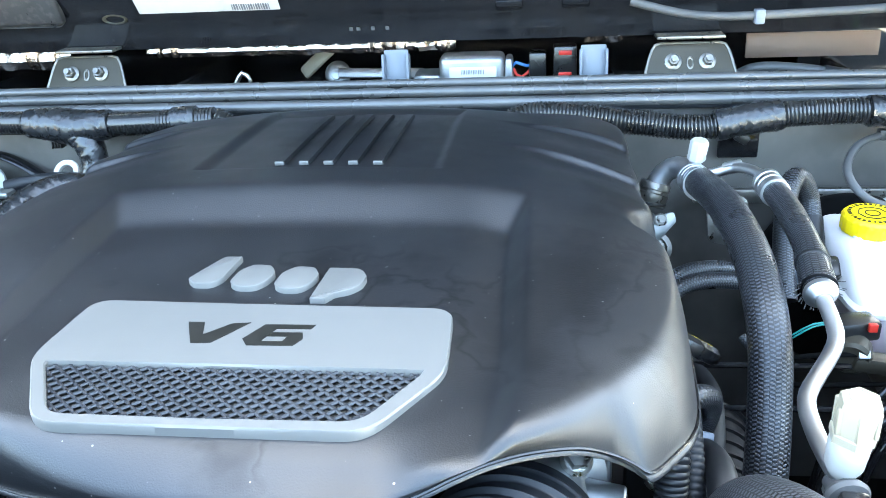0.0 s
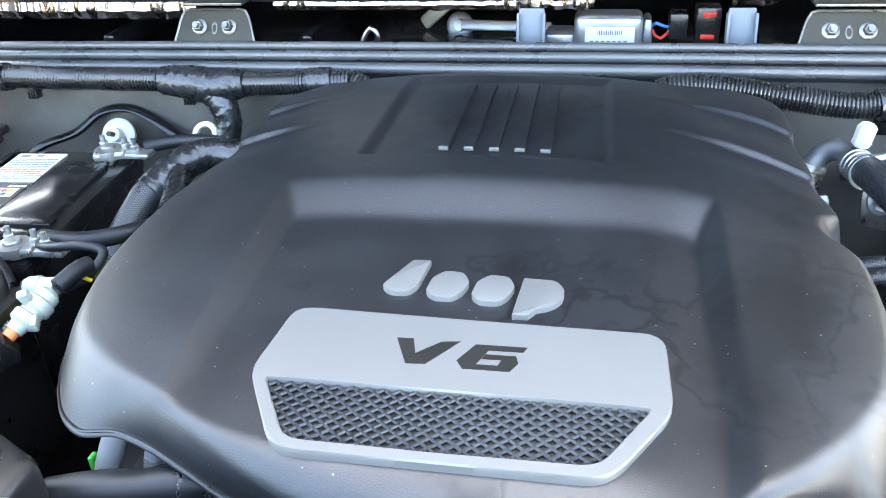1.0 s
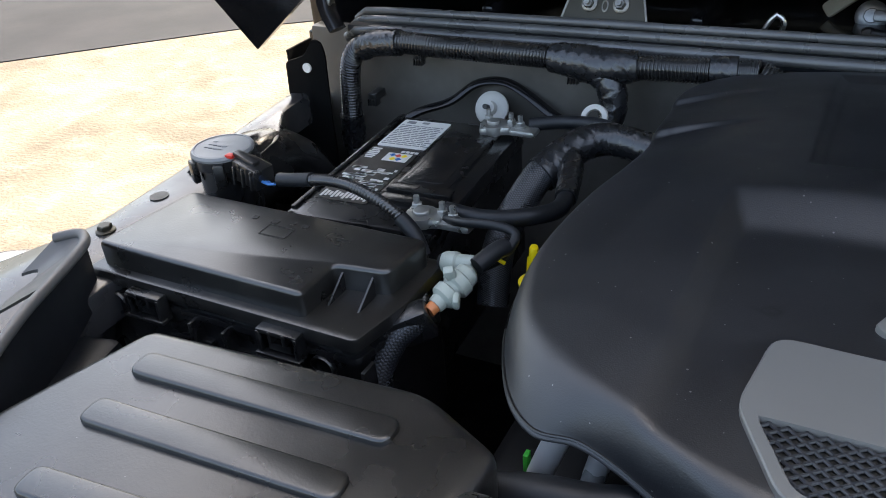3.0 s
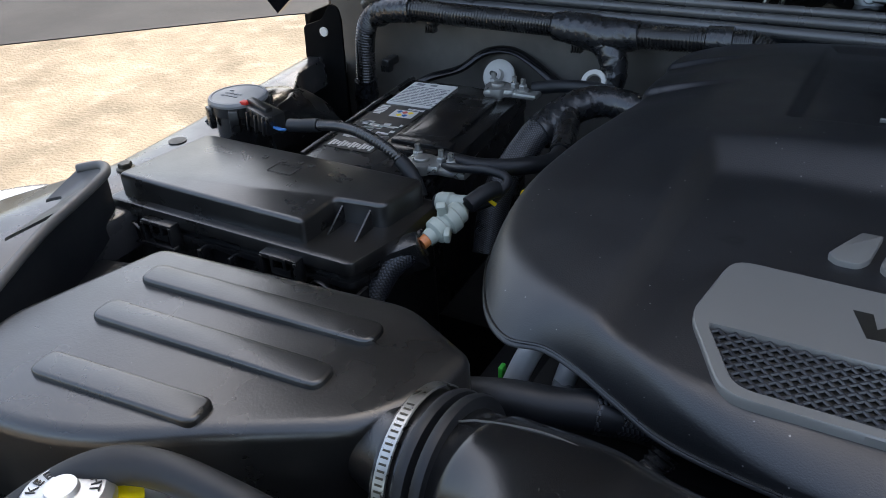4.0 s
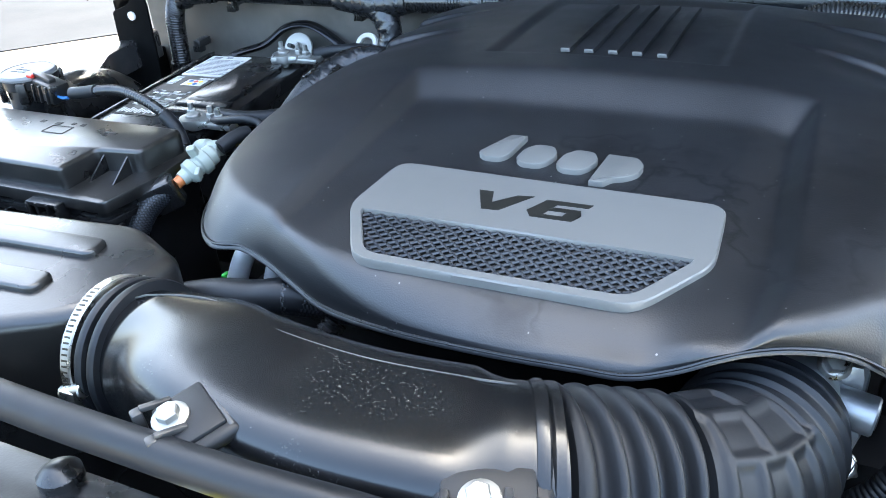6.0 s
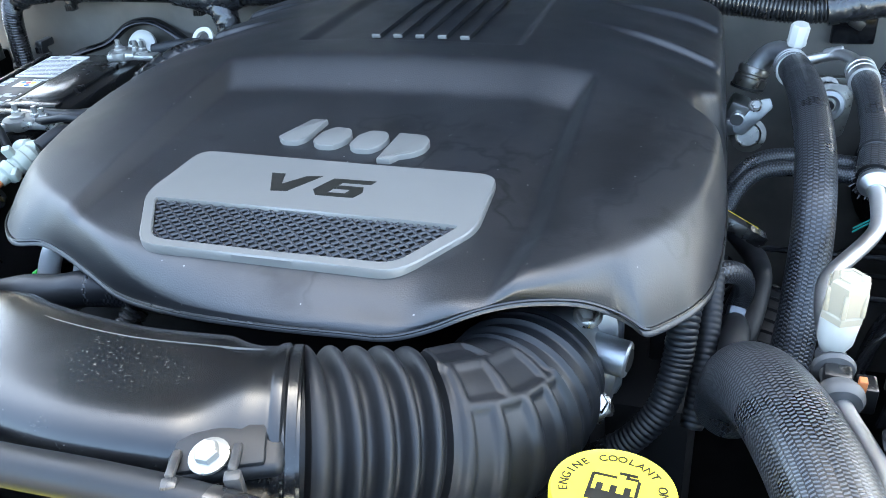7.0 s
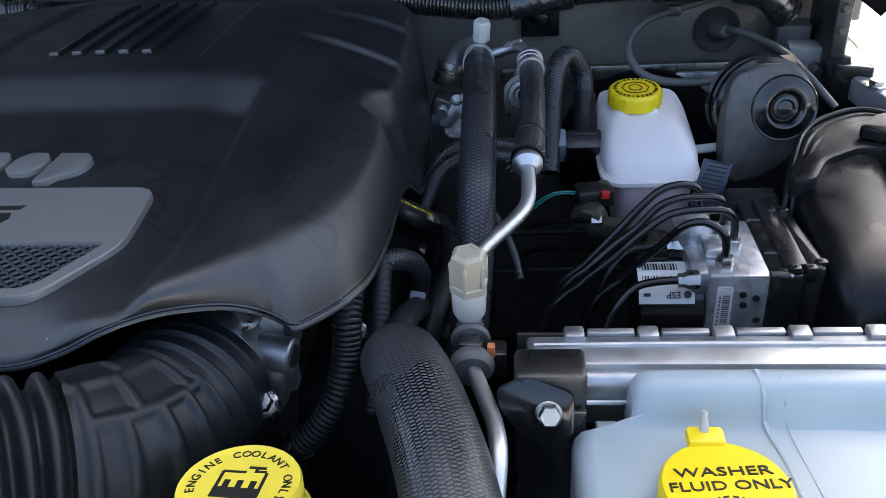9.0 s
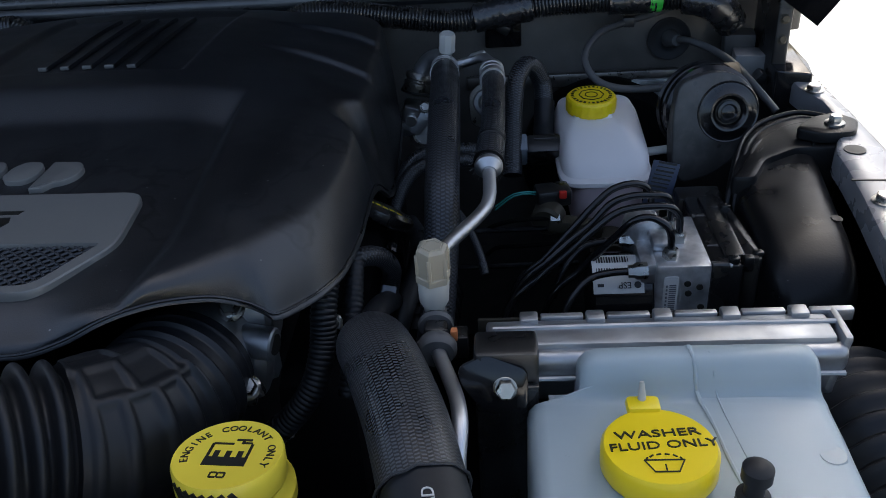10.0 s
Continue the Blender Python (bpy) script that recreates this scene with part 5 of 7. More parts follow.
part("second_end", rod((-0.4045, 0.512, 1.052), (-0.408, 0.512, 1.0515), 0.0082, seg=18, bev=0.001), M_RUBBER, plug)
part("wires", tube([(-0.372, 0.523, 1.058), (-0.362, 0.527, 1.058), (-0.352, 0.532, 1.05)], 0.002, 10), M_YELLOW, plug, "yellow wires")
sens = thing("sensor_lead", (-0.5, 0.5, 1.08), "corrugated black lead arching over the fuse box", "cable")
part("conduit", tube([(-0.590, 0.552, 1.088), (-0.55, 0.549, 1.095), (-0.515, 0.541, 1.097), (-0.475, 0.532, 1.089), (-0.445, 0.526, 1.072), (-0.43, 0.518, 1.052)], rings_of(0.004, 0.0064, 0.0014), 14, 0.001), M_LOOM, sens)
part("sleeve", tube([(-0.618, 0.552, 1.084), (-0.602, 0.552, 1.086), (-0.575, 0.551, 1.091)], 0.0076, 14), M_RUBBER, sens)
part("sleeve", tube([(-0.458, 0.529, 1.080), (-0.442, 0.525, 1.068), (-0.428, 0.516, 1.050)], 0.0078, 14), M_RUBBER, sens)
part("tail", tube([(-0.430, 0.517, 1.052), (-0.416, 0.497, 1.038), (-0.405, 0.470, 1.035), (-0.400, 0.455, 1.03)], rings_of(0.004, 0.0055, 0.0012), 10, 0.001), M_LOOM, sens)
b = lathe([(0, 0), (0.016, 0), (0.016, 0.003), (0.008, 0.006), (0.007, 0.03), (0, 0.03)], axis_pose((-0.338, 0.568, 1.008), (-0.336, 0.566, 1.09)), 20)
rbox((-0.338, 0.567, 1.040), (0.009, 0.013, 0.024), 0.004, (0, 5, 20), bm=b)
solo("dipstick", b, M_YELLOW, "yellow dipstick loop beside the engine cover", "dipstick")

# rubber bonnet seal by the filter box
stop = thing("air_seal", (-0.69, 0.27, 1.03), "curved black rubber air seal beside the filter box", "seal")
SEAL = [(-0.600, 0.120, 1.062), (-0.625, 0.170, 1.076), (-0.648, 0.222, 1.083), (-0.672, 0.272, 1.085), (-0.690, 0.318, 1.085), (-0.706, 0.357, 1.085), (-0.720, 0.380, 1.084)]
LEAF = SEAL[-3:] + [(-0.740, 0.390, 1.083), (-0.762, 0.378, 1.080)]


def strip(line, offset, thick):
    """A rubber strip hanging from a line; offset(share) leads to its lower edge."""
    bm = bmesh.new()
    pts, rows = spline(line, 8), []
    for i, p in enumerate(pts):
        q = p + Vector(offset(i / (len(pts) - 1)))
        t = Vector(thick)
        rows.append([bm.verts.new(v) for v in (p, p.lerp(q, 0.5), q, q + t, p.lerp(q, 0.5) + t, p + t)])
    for a, c in zip(rows, rows[1:]):
        for k in range(6):
            bm.faces.new((a[k], a[(k + 1) % 6], c[(k + 1) % 6], c[k]))
    bm.faces.new(rows[0]), bm.faces.new(list(reversed(rows[-1])))
    bmesh.ops.recalc_face_normals(bm, faces=bm.faces)
    return bm


part("wall", strip(SEAL, lambda f: (0.004, -0.004, -0.075 + 0.03 * f**3), (-0.005, 0.003, 0)), M_RUBBER, stop)
part("rim", tube(SEAL + LEAF[3:], 0.0052, 12, 0.006), M_GREYRUB, stop)
part("leaf", strip(LEAF, lambda f: (-0.040 + 0.030 * f, -0.055 * (1 - 0.3 * f), -0.020), (-0.002, 0.0, -0.004)), M_GREYRUB, stop)
part("foot", rbox((-0.655, 0.22, 0.975), (0.05, 0.24, 0.08), 0.01, (0, 0, 12)), M_RUBBER, stop)

# ---- front edge: radiator filler, tie bar, shroud ----
bar = thing("front_tie_bar", (-0.1, 0.1, 1.04), "bent black rubber tube running along the radiator top", "tube")
part("end_sleeve", tube([(0.10, 0.085, 1.0965), (0.14, 0.082, 1.0925), (0.17, 0.078, 1.086)], 0.0126, 18, 0.006), M_LOOM, bar)
part("tube", tube([(-0.43, 0.020, 1.06), (-0.40, 0.056, 1.085), (-0.372, 0.080, 1.099), (-0.340, 0.093, 1.101), (-0.29, 0.095, 1.100), (-0.235, 0.092, 1.099), (-0.17, 0.089, 1.098), (-0.115, 0.087, 1.098), (-0.03, 0.085, 1.098), (0.04, 0.086, 1.098), (0.11, 0.085, 1.096), (0.17, 0.078, 1.086), (0.22, 0.065, 1.06)], 0.0112, 18, 0.006), M_RUBBER, bar)
shroud = thing("radiator_shroud", (0, 0.04, 0.95), "dusty black plastic radiator shroud top", "shroud")
b = prism(rounded([(-0.36, -0.02), (0.20, -0.02), (0.20, 0.070), (0.02, 0.088), (-0.22, 0.092), (-0.333, 0.096), (-0.360, 0.060)], 0.012), 0.98, 1.062, 0.008)
part("top", b, M_PLASTIC, shroud)
for x in (-0.278, -0.16):
    part("knob", lathe([(0, 0), (0.013, 0), (0.013, 0.006), (0.007, 0.011), (0, 0.012)], pose(x, 0.078, 1.061), 20), M_PLASTIC, shroud)
lab = part("label", prism(rect(-0.035, 0.070, 0.10, 0.034, 0.002, 3), 1.0615, 1.0632, 0), M_YELLOW, shroud, "yellow warning label")
part("panel", prism(rect(-0.076, 0.069, 0.014, 0.030, 0.001, 3), 1.0632, 1.0636, 0), M_PAPER, lab, "white barcode panel")
rc = thing("radiator_filler", (-0.374, 0.057, 1.06), "radiator filler with bare metal cap on a yellow warning plate", "radiator filler")
part("neck", rod((-0.374, 0.057, 1.04), (-0.374, 0.057, 1.086), 0.02, seg=24), M_TUBE, rc)
m = pose(-0.374, 0.057, 1.085, 0, 0, 0) @ Matrix.Diagonal((0.80, 0.80, 0.9, 1))
part("warning_plate", lathe([(0, 0), (0.052, 0), (0.052, 0.0015), (0, 0.0015)], m @ pose(0.014, 0.010, 0.0), 40), M_TUBE, rc, "bright mirror-finished outer plate")
part("warning_disc", lathe([(0, 0.0015), (0.0425, 0.0015), (0.0425, 0.0022), (0, 0.0022)], m @ pose(0.006, 0.004, 0.0), 40), M_YELLOW, rc, "round yellow warning disc")
part("cap", lathe([(0, 0.002), (0.031, 0.002), (0.033, 0.006), (0.033, 0.013), (0.028, 0.018), (0.012, 0.019), (0.011, 0.023), (0, 0.023)], m, 40, flute=lambda a, i: 1 + (0.06 * math.cos(2 * a) ** 8 if i in (1, 2, 3) else 0)), M_TUBE, rc)
b = bmesh.new()
for k, ch in enumerate("KEEP TIGHT"):
    a = radians(205 - 19.0 * k)
    if ch != " ":
        words(ch, 0.0105, m @ pose(0.0215 * math.cos(a), 0.0215 * math.sin(a), 0.0187, 0, 0, math.degrees(a) - 90), bm=b)
part("lettering", b, M_INK, rc, "black lettering KEEP TIGHT round the cap")

# ---- right side: refrigerant lines ----
ac = thing("refrigerant_hose", (0.39, 0.6, 1.0), "thick braided black refrigerant hose with crimped aluminium ends", "hose")
part("hose", tube([(0.3885, 0.800, 1.064), (0.391, 0.75, 1.072), (0.3935, 0.69, 1.079), (0.395, 0.633, 1.080), (0.396, 0.582, 1.075), (0.396, 0.548, 1.066), (0.3955, 0.518, 1.053), (0.395, 0.495, 1.033), (0.393, 0.475, 1.005), (0.390, 0.455, 0.975), (0.386, 0.437, 0.945), (0.380, 0.42, 0.92)], 0.0166, 24, 0.004), M_BRAID, ac)
part("crimp", lathe([(0, 0), (0.0150, 0), (0.0178, 0.003), (0.0178, 0.009), (0.0155, 0.011), (0.0178, 0.013), (0.0178, 0.020), (0.0155, 0.022), (0.0178, 0.024), (0.0178, 0.031), (0.0160, 0.033), (0.0182, 0.035), (0.0182, 0.040), (0, 0.040)], axis_pose((0.387, 0.830, 1.058), (0.3885, 0.790, 1.064)), 28), M_TUBE, ac)
part("elbow", tube([(0.387, 0.828, 1.058), (0.385, 0.846, 1.061), (0.374, 0.862, 1.060), (0.361, 0.867, 1.050), (0.353, 0.866, 1.036)], 0.0125, 20), M_ALU, ac)
fittings = [part("collar", lathe([(0, 0), (0.0165, 0), (0.018, 0.002), (0.018, 0.008), (0.0165, 0.009), (0.0165, 0.012), (0.0185, 0.013), (0.0185, 0.026), (0.017, 0.028), (0, 0.028)], axis_pose((0.353, 0.858, 1.050), (0.344, 0.850, 1.020)), 28), M_NUT, ac)]
fittings += [part("ferrule", tube([(0.346, 0.852, 1.029), (0.3455, 0.8515, 1.0265)], 0.0193, 28), M_RUBBER, ac)]
b = rbox((0.338, 0.848, 1.002), (0.024, 0.026, 0.026), 0.005, (10, 20, 0))
rbox((0.333, 0.846, 0.982), (0.022, 0.026, 0.022), 0.005, (0, -10, 0), bm=b)
rod((0.338, 0.838, 0.995), (0.338, 0.828, 0.995), 0.008, seg=18, bm=b, bev=0.001)
fittings += [part("block", b, M_TUBE, ac, "bright machined fitting")]
b = lathe([(0, 0), (0.020, 0), (0.021, 0.002), (0.021, 0.007), (0.015, 0.009), (0.013, 0.006), (0, 0.006)], axis_pose((0.353, 0.850, 0.967), (0.353, 0.825, 0.978)), 28)
fittings += [part("boss", b, M_NUT, ac)]
fittings += [part("lever", prism(rounded([(-0.012, -0.006), (0.0, -0.011), (0.032, 0.022), (0.028, 0.034), (0.018, 0.032), (-0.010, 0.006)], 0.004), -0.0015, 0.0015, 0.0006, pose(0.346, 0.835, 0.984, 78, 0, 8)), M_ALU, ac)]
fittings += [part("bolt", hexbolt((0.357, 0.838, 1.010), (0.1, -0.8, 0.5), 0.006, flange=1.3, tall=0.008), M_STEEL, ac)]
for ob in fittings:
    ob.location = (0.0, 0.008, -0.010)
ab = thing("hose_bracket", (0.44, 0.85, 0.99), "stamped grey metal bracket behind the refrigerant hoses", "bracket")
part("plate", prism(rounded([(-0.024, -0.030), (0.016, -0.040), (0.024, 0.0), (0.022, 0.022), (-0.008, 0.026), (-0.026, 0.012)], 0.010), -0.002, 0.002, 0.001, pose(0.440, 0.870, 0.995, 76, 0, 4)), M_NUT, ab)
part("boss", lathe([(0.009, 0), (0.018, 0), (0.0185, 0.001), (0.017, 0.004), (0.012, 0.005), (0.009, 0.003)], axis_pose((0.438, 0.868, 0.995), (0.438, 0.838, 1.002)), 28), M_ALU, ab)
part("stud", rod((0.438, 0.873, 0.994), (0.438, 0.856, 0.998), 0.0055, seg=14, bev=0.001), M_DARK, ab)
part("valve", rod((0.388, 0.838, 1.058), (0.391, 0.834, 1.084), 0.007, seg=16), M_TUBE, ac)
part("valve_cap", lathe([(0, 0), (0.0100, 0), (0.0108, 0.003), (0.0100, 0.005), (0.0104, 0.021), (0.0085, 0.024), (0, 0.024)], axis_pose((0.3905, 0.835, 1.078), (0.393, 0.831, 1.104)), 8), M_WHITE, ac, "pale nylon valve cap")

ac2 = thing("refrigerant_hose", (0.44, 0.6, 1.0), "slim braided refrigerant hose running into a bent aluminium line", "hose")
part("hose", tube([(0.4465, 0.715, 1.083), (0.4468, 0.67, 1.083), (0.4460, 0.63, 1.081), (0.4445, 0.59, 1.077), (0.4420, 0.562, 1.071), (0.4395, 0.538, 1.065)], 0.0122, 20, 0.004), M_BRAIDS, ac2)
part("crimp", lathe([(0, 0), (0.010, 0), (0.0142, 0.003), (0.0142, 0.010), (0.0125, 0.012), (0.0142, 0.014), (0.0142, 0.021), (0.0125, 0.023), (0.0145, 0.025), (0.0145, 0.036), (0, 0.036)], axis_pose((0.4455, 0.748, 1.083), (0.4465, 0.700, 1.083)), 28), M_TUBE, ac2)
part("sleeve", tube([(0.4440, 0.583, 1.0757), (0.4420, 0.562, 1.071), (0.4398, 0.541, 1.0658)], lambda s, f: 0.0134 + 0.0016 * f * f, 24, 0.004), M_BRAIDS, ac2, "frayed outer braid end")
part("tie", rod((0.4432, 0.574, 1.0737), (0.4427, 0.569, 1.0727), 0.0144, seg=20, bev=0.001), M_RUBBER, ac2)
part("ferrule", lathe([(0, 0), (0.0125, 0), (0.0135, 0.002), (0.0135, 0.006), (0.0105, 0.009), (0.0075, 0.013), (0, 0.013)], axis_pose((0.4396, 0.538, 1.0652), (0.4398, 0.50, 1.057)), 28), M_TUBE, ac2)
fray = bmesh.new()
for k in range(46):
    a = 6.2832 * k / 46 + 0.4 * math.sin(5.0 * k)
    out = Vector((math.cos(a), 0.25 * math.sin(3.0 * k), math.sin(a)))
    p = Vector((0.4397, 0.541, 1.0658)) + Vector((out.x, 0, out.z)) * 0.0142
    tube([p, p + out * (0.003 + 0.003 * abs(math.sin(7.0 * k))) + Vector((0, -0.004, 0))], 0.0003, 3, 1.0, bm=fray, smooth=False)
part("loose_strands", fray, M_GREYRUB, ac2)
part("pipe", tube([(0.4397, 0.530, 1.0635), (0.4402, 0.512, 1.059), (0.4398, 0.494, 1.0545), (0.4365, 0.480, 1.051), (0.426, 0.461, 1.0485), (0.411, 0.437, 1.047), (0.400, 0.418, 1.0455), (0.3955, 0.400, 1.044), (0.3945, 0.37, 1.042), (0.396, 0.340, 1.041)], 0.0062, 16), M_TUBE, ac2)
part("upper_pipe", tube([(0.4455, 0.745, 1.083), (0.4447, 0.775, 1.081), (0.438, 0.808, 1.076), (0.4300, 0.826, 1.070), (0.412, 0.832, 1.063), (0.390, 0.832, 1.058)], 0.0060, 12), M_TUBE, ac2)
part("upper_tab", rbox((0.430, 0.828, 1.071), (0.022, 0.008, 0.014), 0.003, (20, -20, -20)), M_TUBE, ac2)
m = axis_pose((0.3985, 0.3305, 1.1035), (0.3962, 0.3365, 1.035))
sp = part("service_port", lathe([(0, 0.004), (0.008, 0.004), (0.008, 0.074), (0, 0.074)], m, 18), M_TUBE, ac2)
part("port_cap", lathe([(0, 0.0), (0.0092, 0.0), (0.0118, 0.002), (0.0124, 0.005), (0.0124, 0.024), (0.0134, 0.025), (0.0134, 0.030), (0, 0.030)], m, 6), M_CREAM, ac2, "cream nylon hexagonal port cap")
part("cap_recess", lathe([(0.0060, -0.0006), (0.0078, -0.0008), (0.0082, 0.0006), (0.0056, 0.0006)], m, 6), M_CREAM, ac2)
for k in range(6):
    part("grip", rbox(m @ Vector((0.0119 * math.cos(radians(60 * k)), 0.0119 * math.sin(radians(60 * k)), 0.015)), (0.003, 0.003, 0.018), 0.001), M_CREAM, ac2)
part("port_neck", lathe([(0, 0.030), (0.0116, 0.030), (0.0120, 0.033), (0.0112, 0.050), (0.009, 0.055), (0.006, 0.061), (0, 0.061)], m, 24), M_WHITE, ac2, "pale nylon neck")
m = axis_pose((0.3965, 0.338, 1.0385), (0.3993, 0.296, 1.0350))
part("switch", lathe([(0, 0), (0.0095, 0), (0.0095, 0.010), (0.0125, 0.011), (0.0138, 0.014), (0.0125, 0.017), (0.0088, 0.018), (0.0088, 0.033), (0.0130, 0.034), (0.0150, 0.038), (0.0150, 0.042), (0.0125, 0.046), (0, 0.046)], m, 24), M_GREYRUB, ac2, "grey rubber-collared pressure switch")
part("switch_body", rbox((0.3985, 0.313, 1.037), (0.017, 0.014, 0.019), 0.003, (0, 0, -4)), M_PLASTIC, ac2)
part("lower_pipe", tube([(0.3990, 0.300, 1.0352), (0.4035, 0.284, 1.035), (0.410, 0.262, 1.0365), (0.4155, 0.240, 1.0380), (0.4180, 0.218, 1.0370), (0.4165, 0.198, 1.025), (0.416, 0.172, 1.005)], 0.0054, 16), M_TUBE, ac2)

rad = thing("radiator_hose", (0.37, 0.22, 1.0), "thick upper radiator hose in a woven grey-black sleeve", "hose")
part("sleeve", tube([(0.340, 0.352, 0.968), (0.343, 0.338, 0.998), (0.348, 0.318, 1.022), (0.356, 0.292, 1.038), (0.366, 0.264, 1.045), (0.376, 0.236, 1.046), (0.385, 0.210, 1.043), (0.392, 0.185, 1.039), (0.3970, 0.166, 1.035)], lambda s, f: 0.0240 + 0.0034 * smooth01(f / 0.35), 48, 0.004), M_WEAVE, rad)
part("rubber_neck", tube([(0.338, 0.362, 0.998), (0.340, 0.385, 1.002), (0.342, 0.42, 0.988), (0.343, 0.47, 0.958)], 0.0105, 24, 0.004), M_RUBBER, rad)
part("clip", rbox((0.343, 0.458, 0.977), (0.014, 0.008, 0.010), 0.0015, (-40, 20, 10)), M_GREYCLIP, rad, "grey metal clip")
part("frayed_rim", tube([Vector((0.3970, 0.165, 1.0348)) + Vector((0.0283 * math.cos(a), 0.0078 * math.cos(a) - 0.006 * math.sin(a) + 0.0012 * math.sin(9 * a), 0.0280 * math.sin(a))) for a in (6.2832 * k / 40 for k in range(41))], 0.0011, 6), M_WEAVE, rad)
part("end", tube([(0.3945, 0.176, 1.0365), (0.401, 0.152, 1.0335), (0.409, 0.12, 1.030), (0.418, 0.08, 1.02), (0.42, 0.02, 0.99)], 0.0264, 36, 0.005), M_RUBBER, rad, "smooth black rubber hose end")
part("hose_print", words("AD", 0.0105, pose(0.4035, 0.139, 1.0594, 5, 0, 100)), M_PAPER, rad, "white printed letters AD")

loops = thing("corrugated_lead", (0.30, 0.33, 0.95), "corrugated black lead dropping below the engine cover", "cable")
part("conduit", tube([(0.306, 0.385, 1.045), (0.304, 0.366, 1.026), (0.302, 0.356, 1.003), (0.2985, 0.345, 0.985), (0.292, 0.336, 0.968), (0.279, 0.330, 0.950), (0.261, 0.327, 0.931)], rings_of(0.0042, 0.0112, 0.0010), 16, 0.0007), M_RUBBER, loops)
part("conduit", tube([(0.322, 0.43, 1.035), (0.322, 0.400, 1.012), (0.321, 0.375, 0.985), (0.316, 0.35, 0.945)], rings_of(0.0046, 0.0088, 0.0006), 14, 0.000767), M_RUBBER, loops)
part("bare", tube([(0.264, 0.3275, 0.934), (0.246, 0.327, 0.918), (0.215, 0.322, 0.905)], 0.0115, 40, 0.0016, shape=crinkle), M_TAPE, loops)
part("branch", tube([(0.316, 0.424, 1.028), (0.329, 0.434, 1.031), (0.342, 0.450, 1.019), (0.347, 0.468, 0.993), (0.341, 0.472, 0.965)], 0.0090, 16, 0.004), M_BRAIDS, loops)
part("black_hose", tube([(0.345, 0.665, 0.930), (0.361, 0.600, 0.946), (0.365, 0.552, 0.955), (0.361, 0.512, 0.952), (0.354, 0.476, 0.945), (0.344, 0.45, 0.92)], 0.0105, 20, 0.004), M_RUBBER, loops)
part("sensor_dome", lathe([(0, 0.020), (0.007, 0.018), (0.0105, 0.012), (0.0115, 0.004), (0.0115, -0.02), (0, -0.02)], axis_pose((0.332, 0.586, 0.935), (0.335, 0.560, 0.985)), 24), M_GLOSS, loops)

oil = thing("oil_filler_cap", (0.335, 0.50, 1.02), "black oil filler cap with worn yellow print", "oil cap")
m = pose(0.330, 0.527, 1.016, -24, 30, 0) @ Matrix.Diagonal((1.22, 1.22, 1.0, 1))
part("cap", lathe([(0, 0), (0.026, 0), (0.028, 0.004), (0.028, 0.010), (0.024, 0.014), (0, 0.014)], m, 32), M_PLASTIC, oil)
b = bmesh.new()
for k in range(5):
    rbox((-0.012 + 0.006 * k, -0.014 + 0.002 * (k % 2), 0.0142), (0.004, 0.007, 0.0006), 0, bm=b)
bmesh.ops.transform(b, matrix=m, verts=b.verts)
part("print", b, M_YELLOW, oil)

# looping hoses and leads behind
lp = thing("heater_hose", (0.47, 0.75, 1.0), "braided hose looping over beside the fluid reservoir", "hose")
part("hose", tube([(0.466, 0.70, 0.97), (0.468, 0.735, 1.010), (0.471, 0.757, 1.045), (0.477, 0.775, 1.064), (0.487, 0.790, 1.071), (0.498, 0.798, 1.063), (0.507, 0.800, 1.042), (0.5085, 0.786, 1.018)], 0.0112, 18, 0.004), M_BRAIDS, lp)
part("boot", tube([(0.5085, 0.790, 1.024), (0.507, 0.768, 1.002), (0.504, 0.745, 0.990)], 0.0125, 18), M_RUBBER, lp)
plug2 = part("plug", rbox((0.504, 0.733, 0.986), (0.040, 0.026, 0.030), 0.004, (30, 0, 0)), M_PLASTIC, lp)
for k in range(4):
    part("rib", rbox((0.506, 0.7215 + 0.0030 * k, 0.9945 + 0.0050 * (k - 1.5)), (0.026, 0.003, 0.002), 0.0008, (30, 0, 0)), M_SATIN, plug2)
part("plug_body", rbox((0.473, 0.733, 0.987), (0.024, 0.024, 0.034), 0.003, (30, 0, 0)), M_GREYCLIP, lp, "grey connector body")
for dy, dz, r in ((0.0, 0.0, 0.0085), (-0.016, -0.006, 0.0085)):
    part("lead", tube([(0.322, 0.655 + dy, 0.945 + dz), (0.332, 0.675 + dy, 0.968 + dz), (0.346, 0.693 + dy, 0.990 + dz), (0.366, 0.705 + dy, 1.000 + dz), (0.40, 0.718 + dy, 0.998 + dz), (0.44, 0.730 + dy, 0.988 + dz), (0.468, 0.735 + dy, 0.984 + dz)], r, 16, 0.004), M_BRAIDS, lp)
part("thin_lead", tube([(0.400, 0.60, 0.985), (0.412, 0.585, 0.975), (0.425, 0.565, 0.955), (0.432, 0.545, 0.935)], 0.0045, 12), M_BRAIDS, lp)

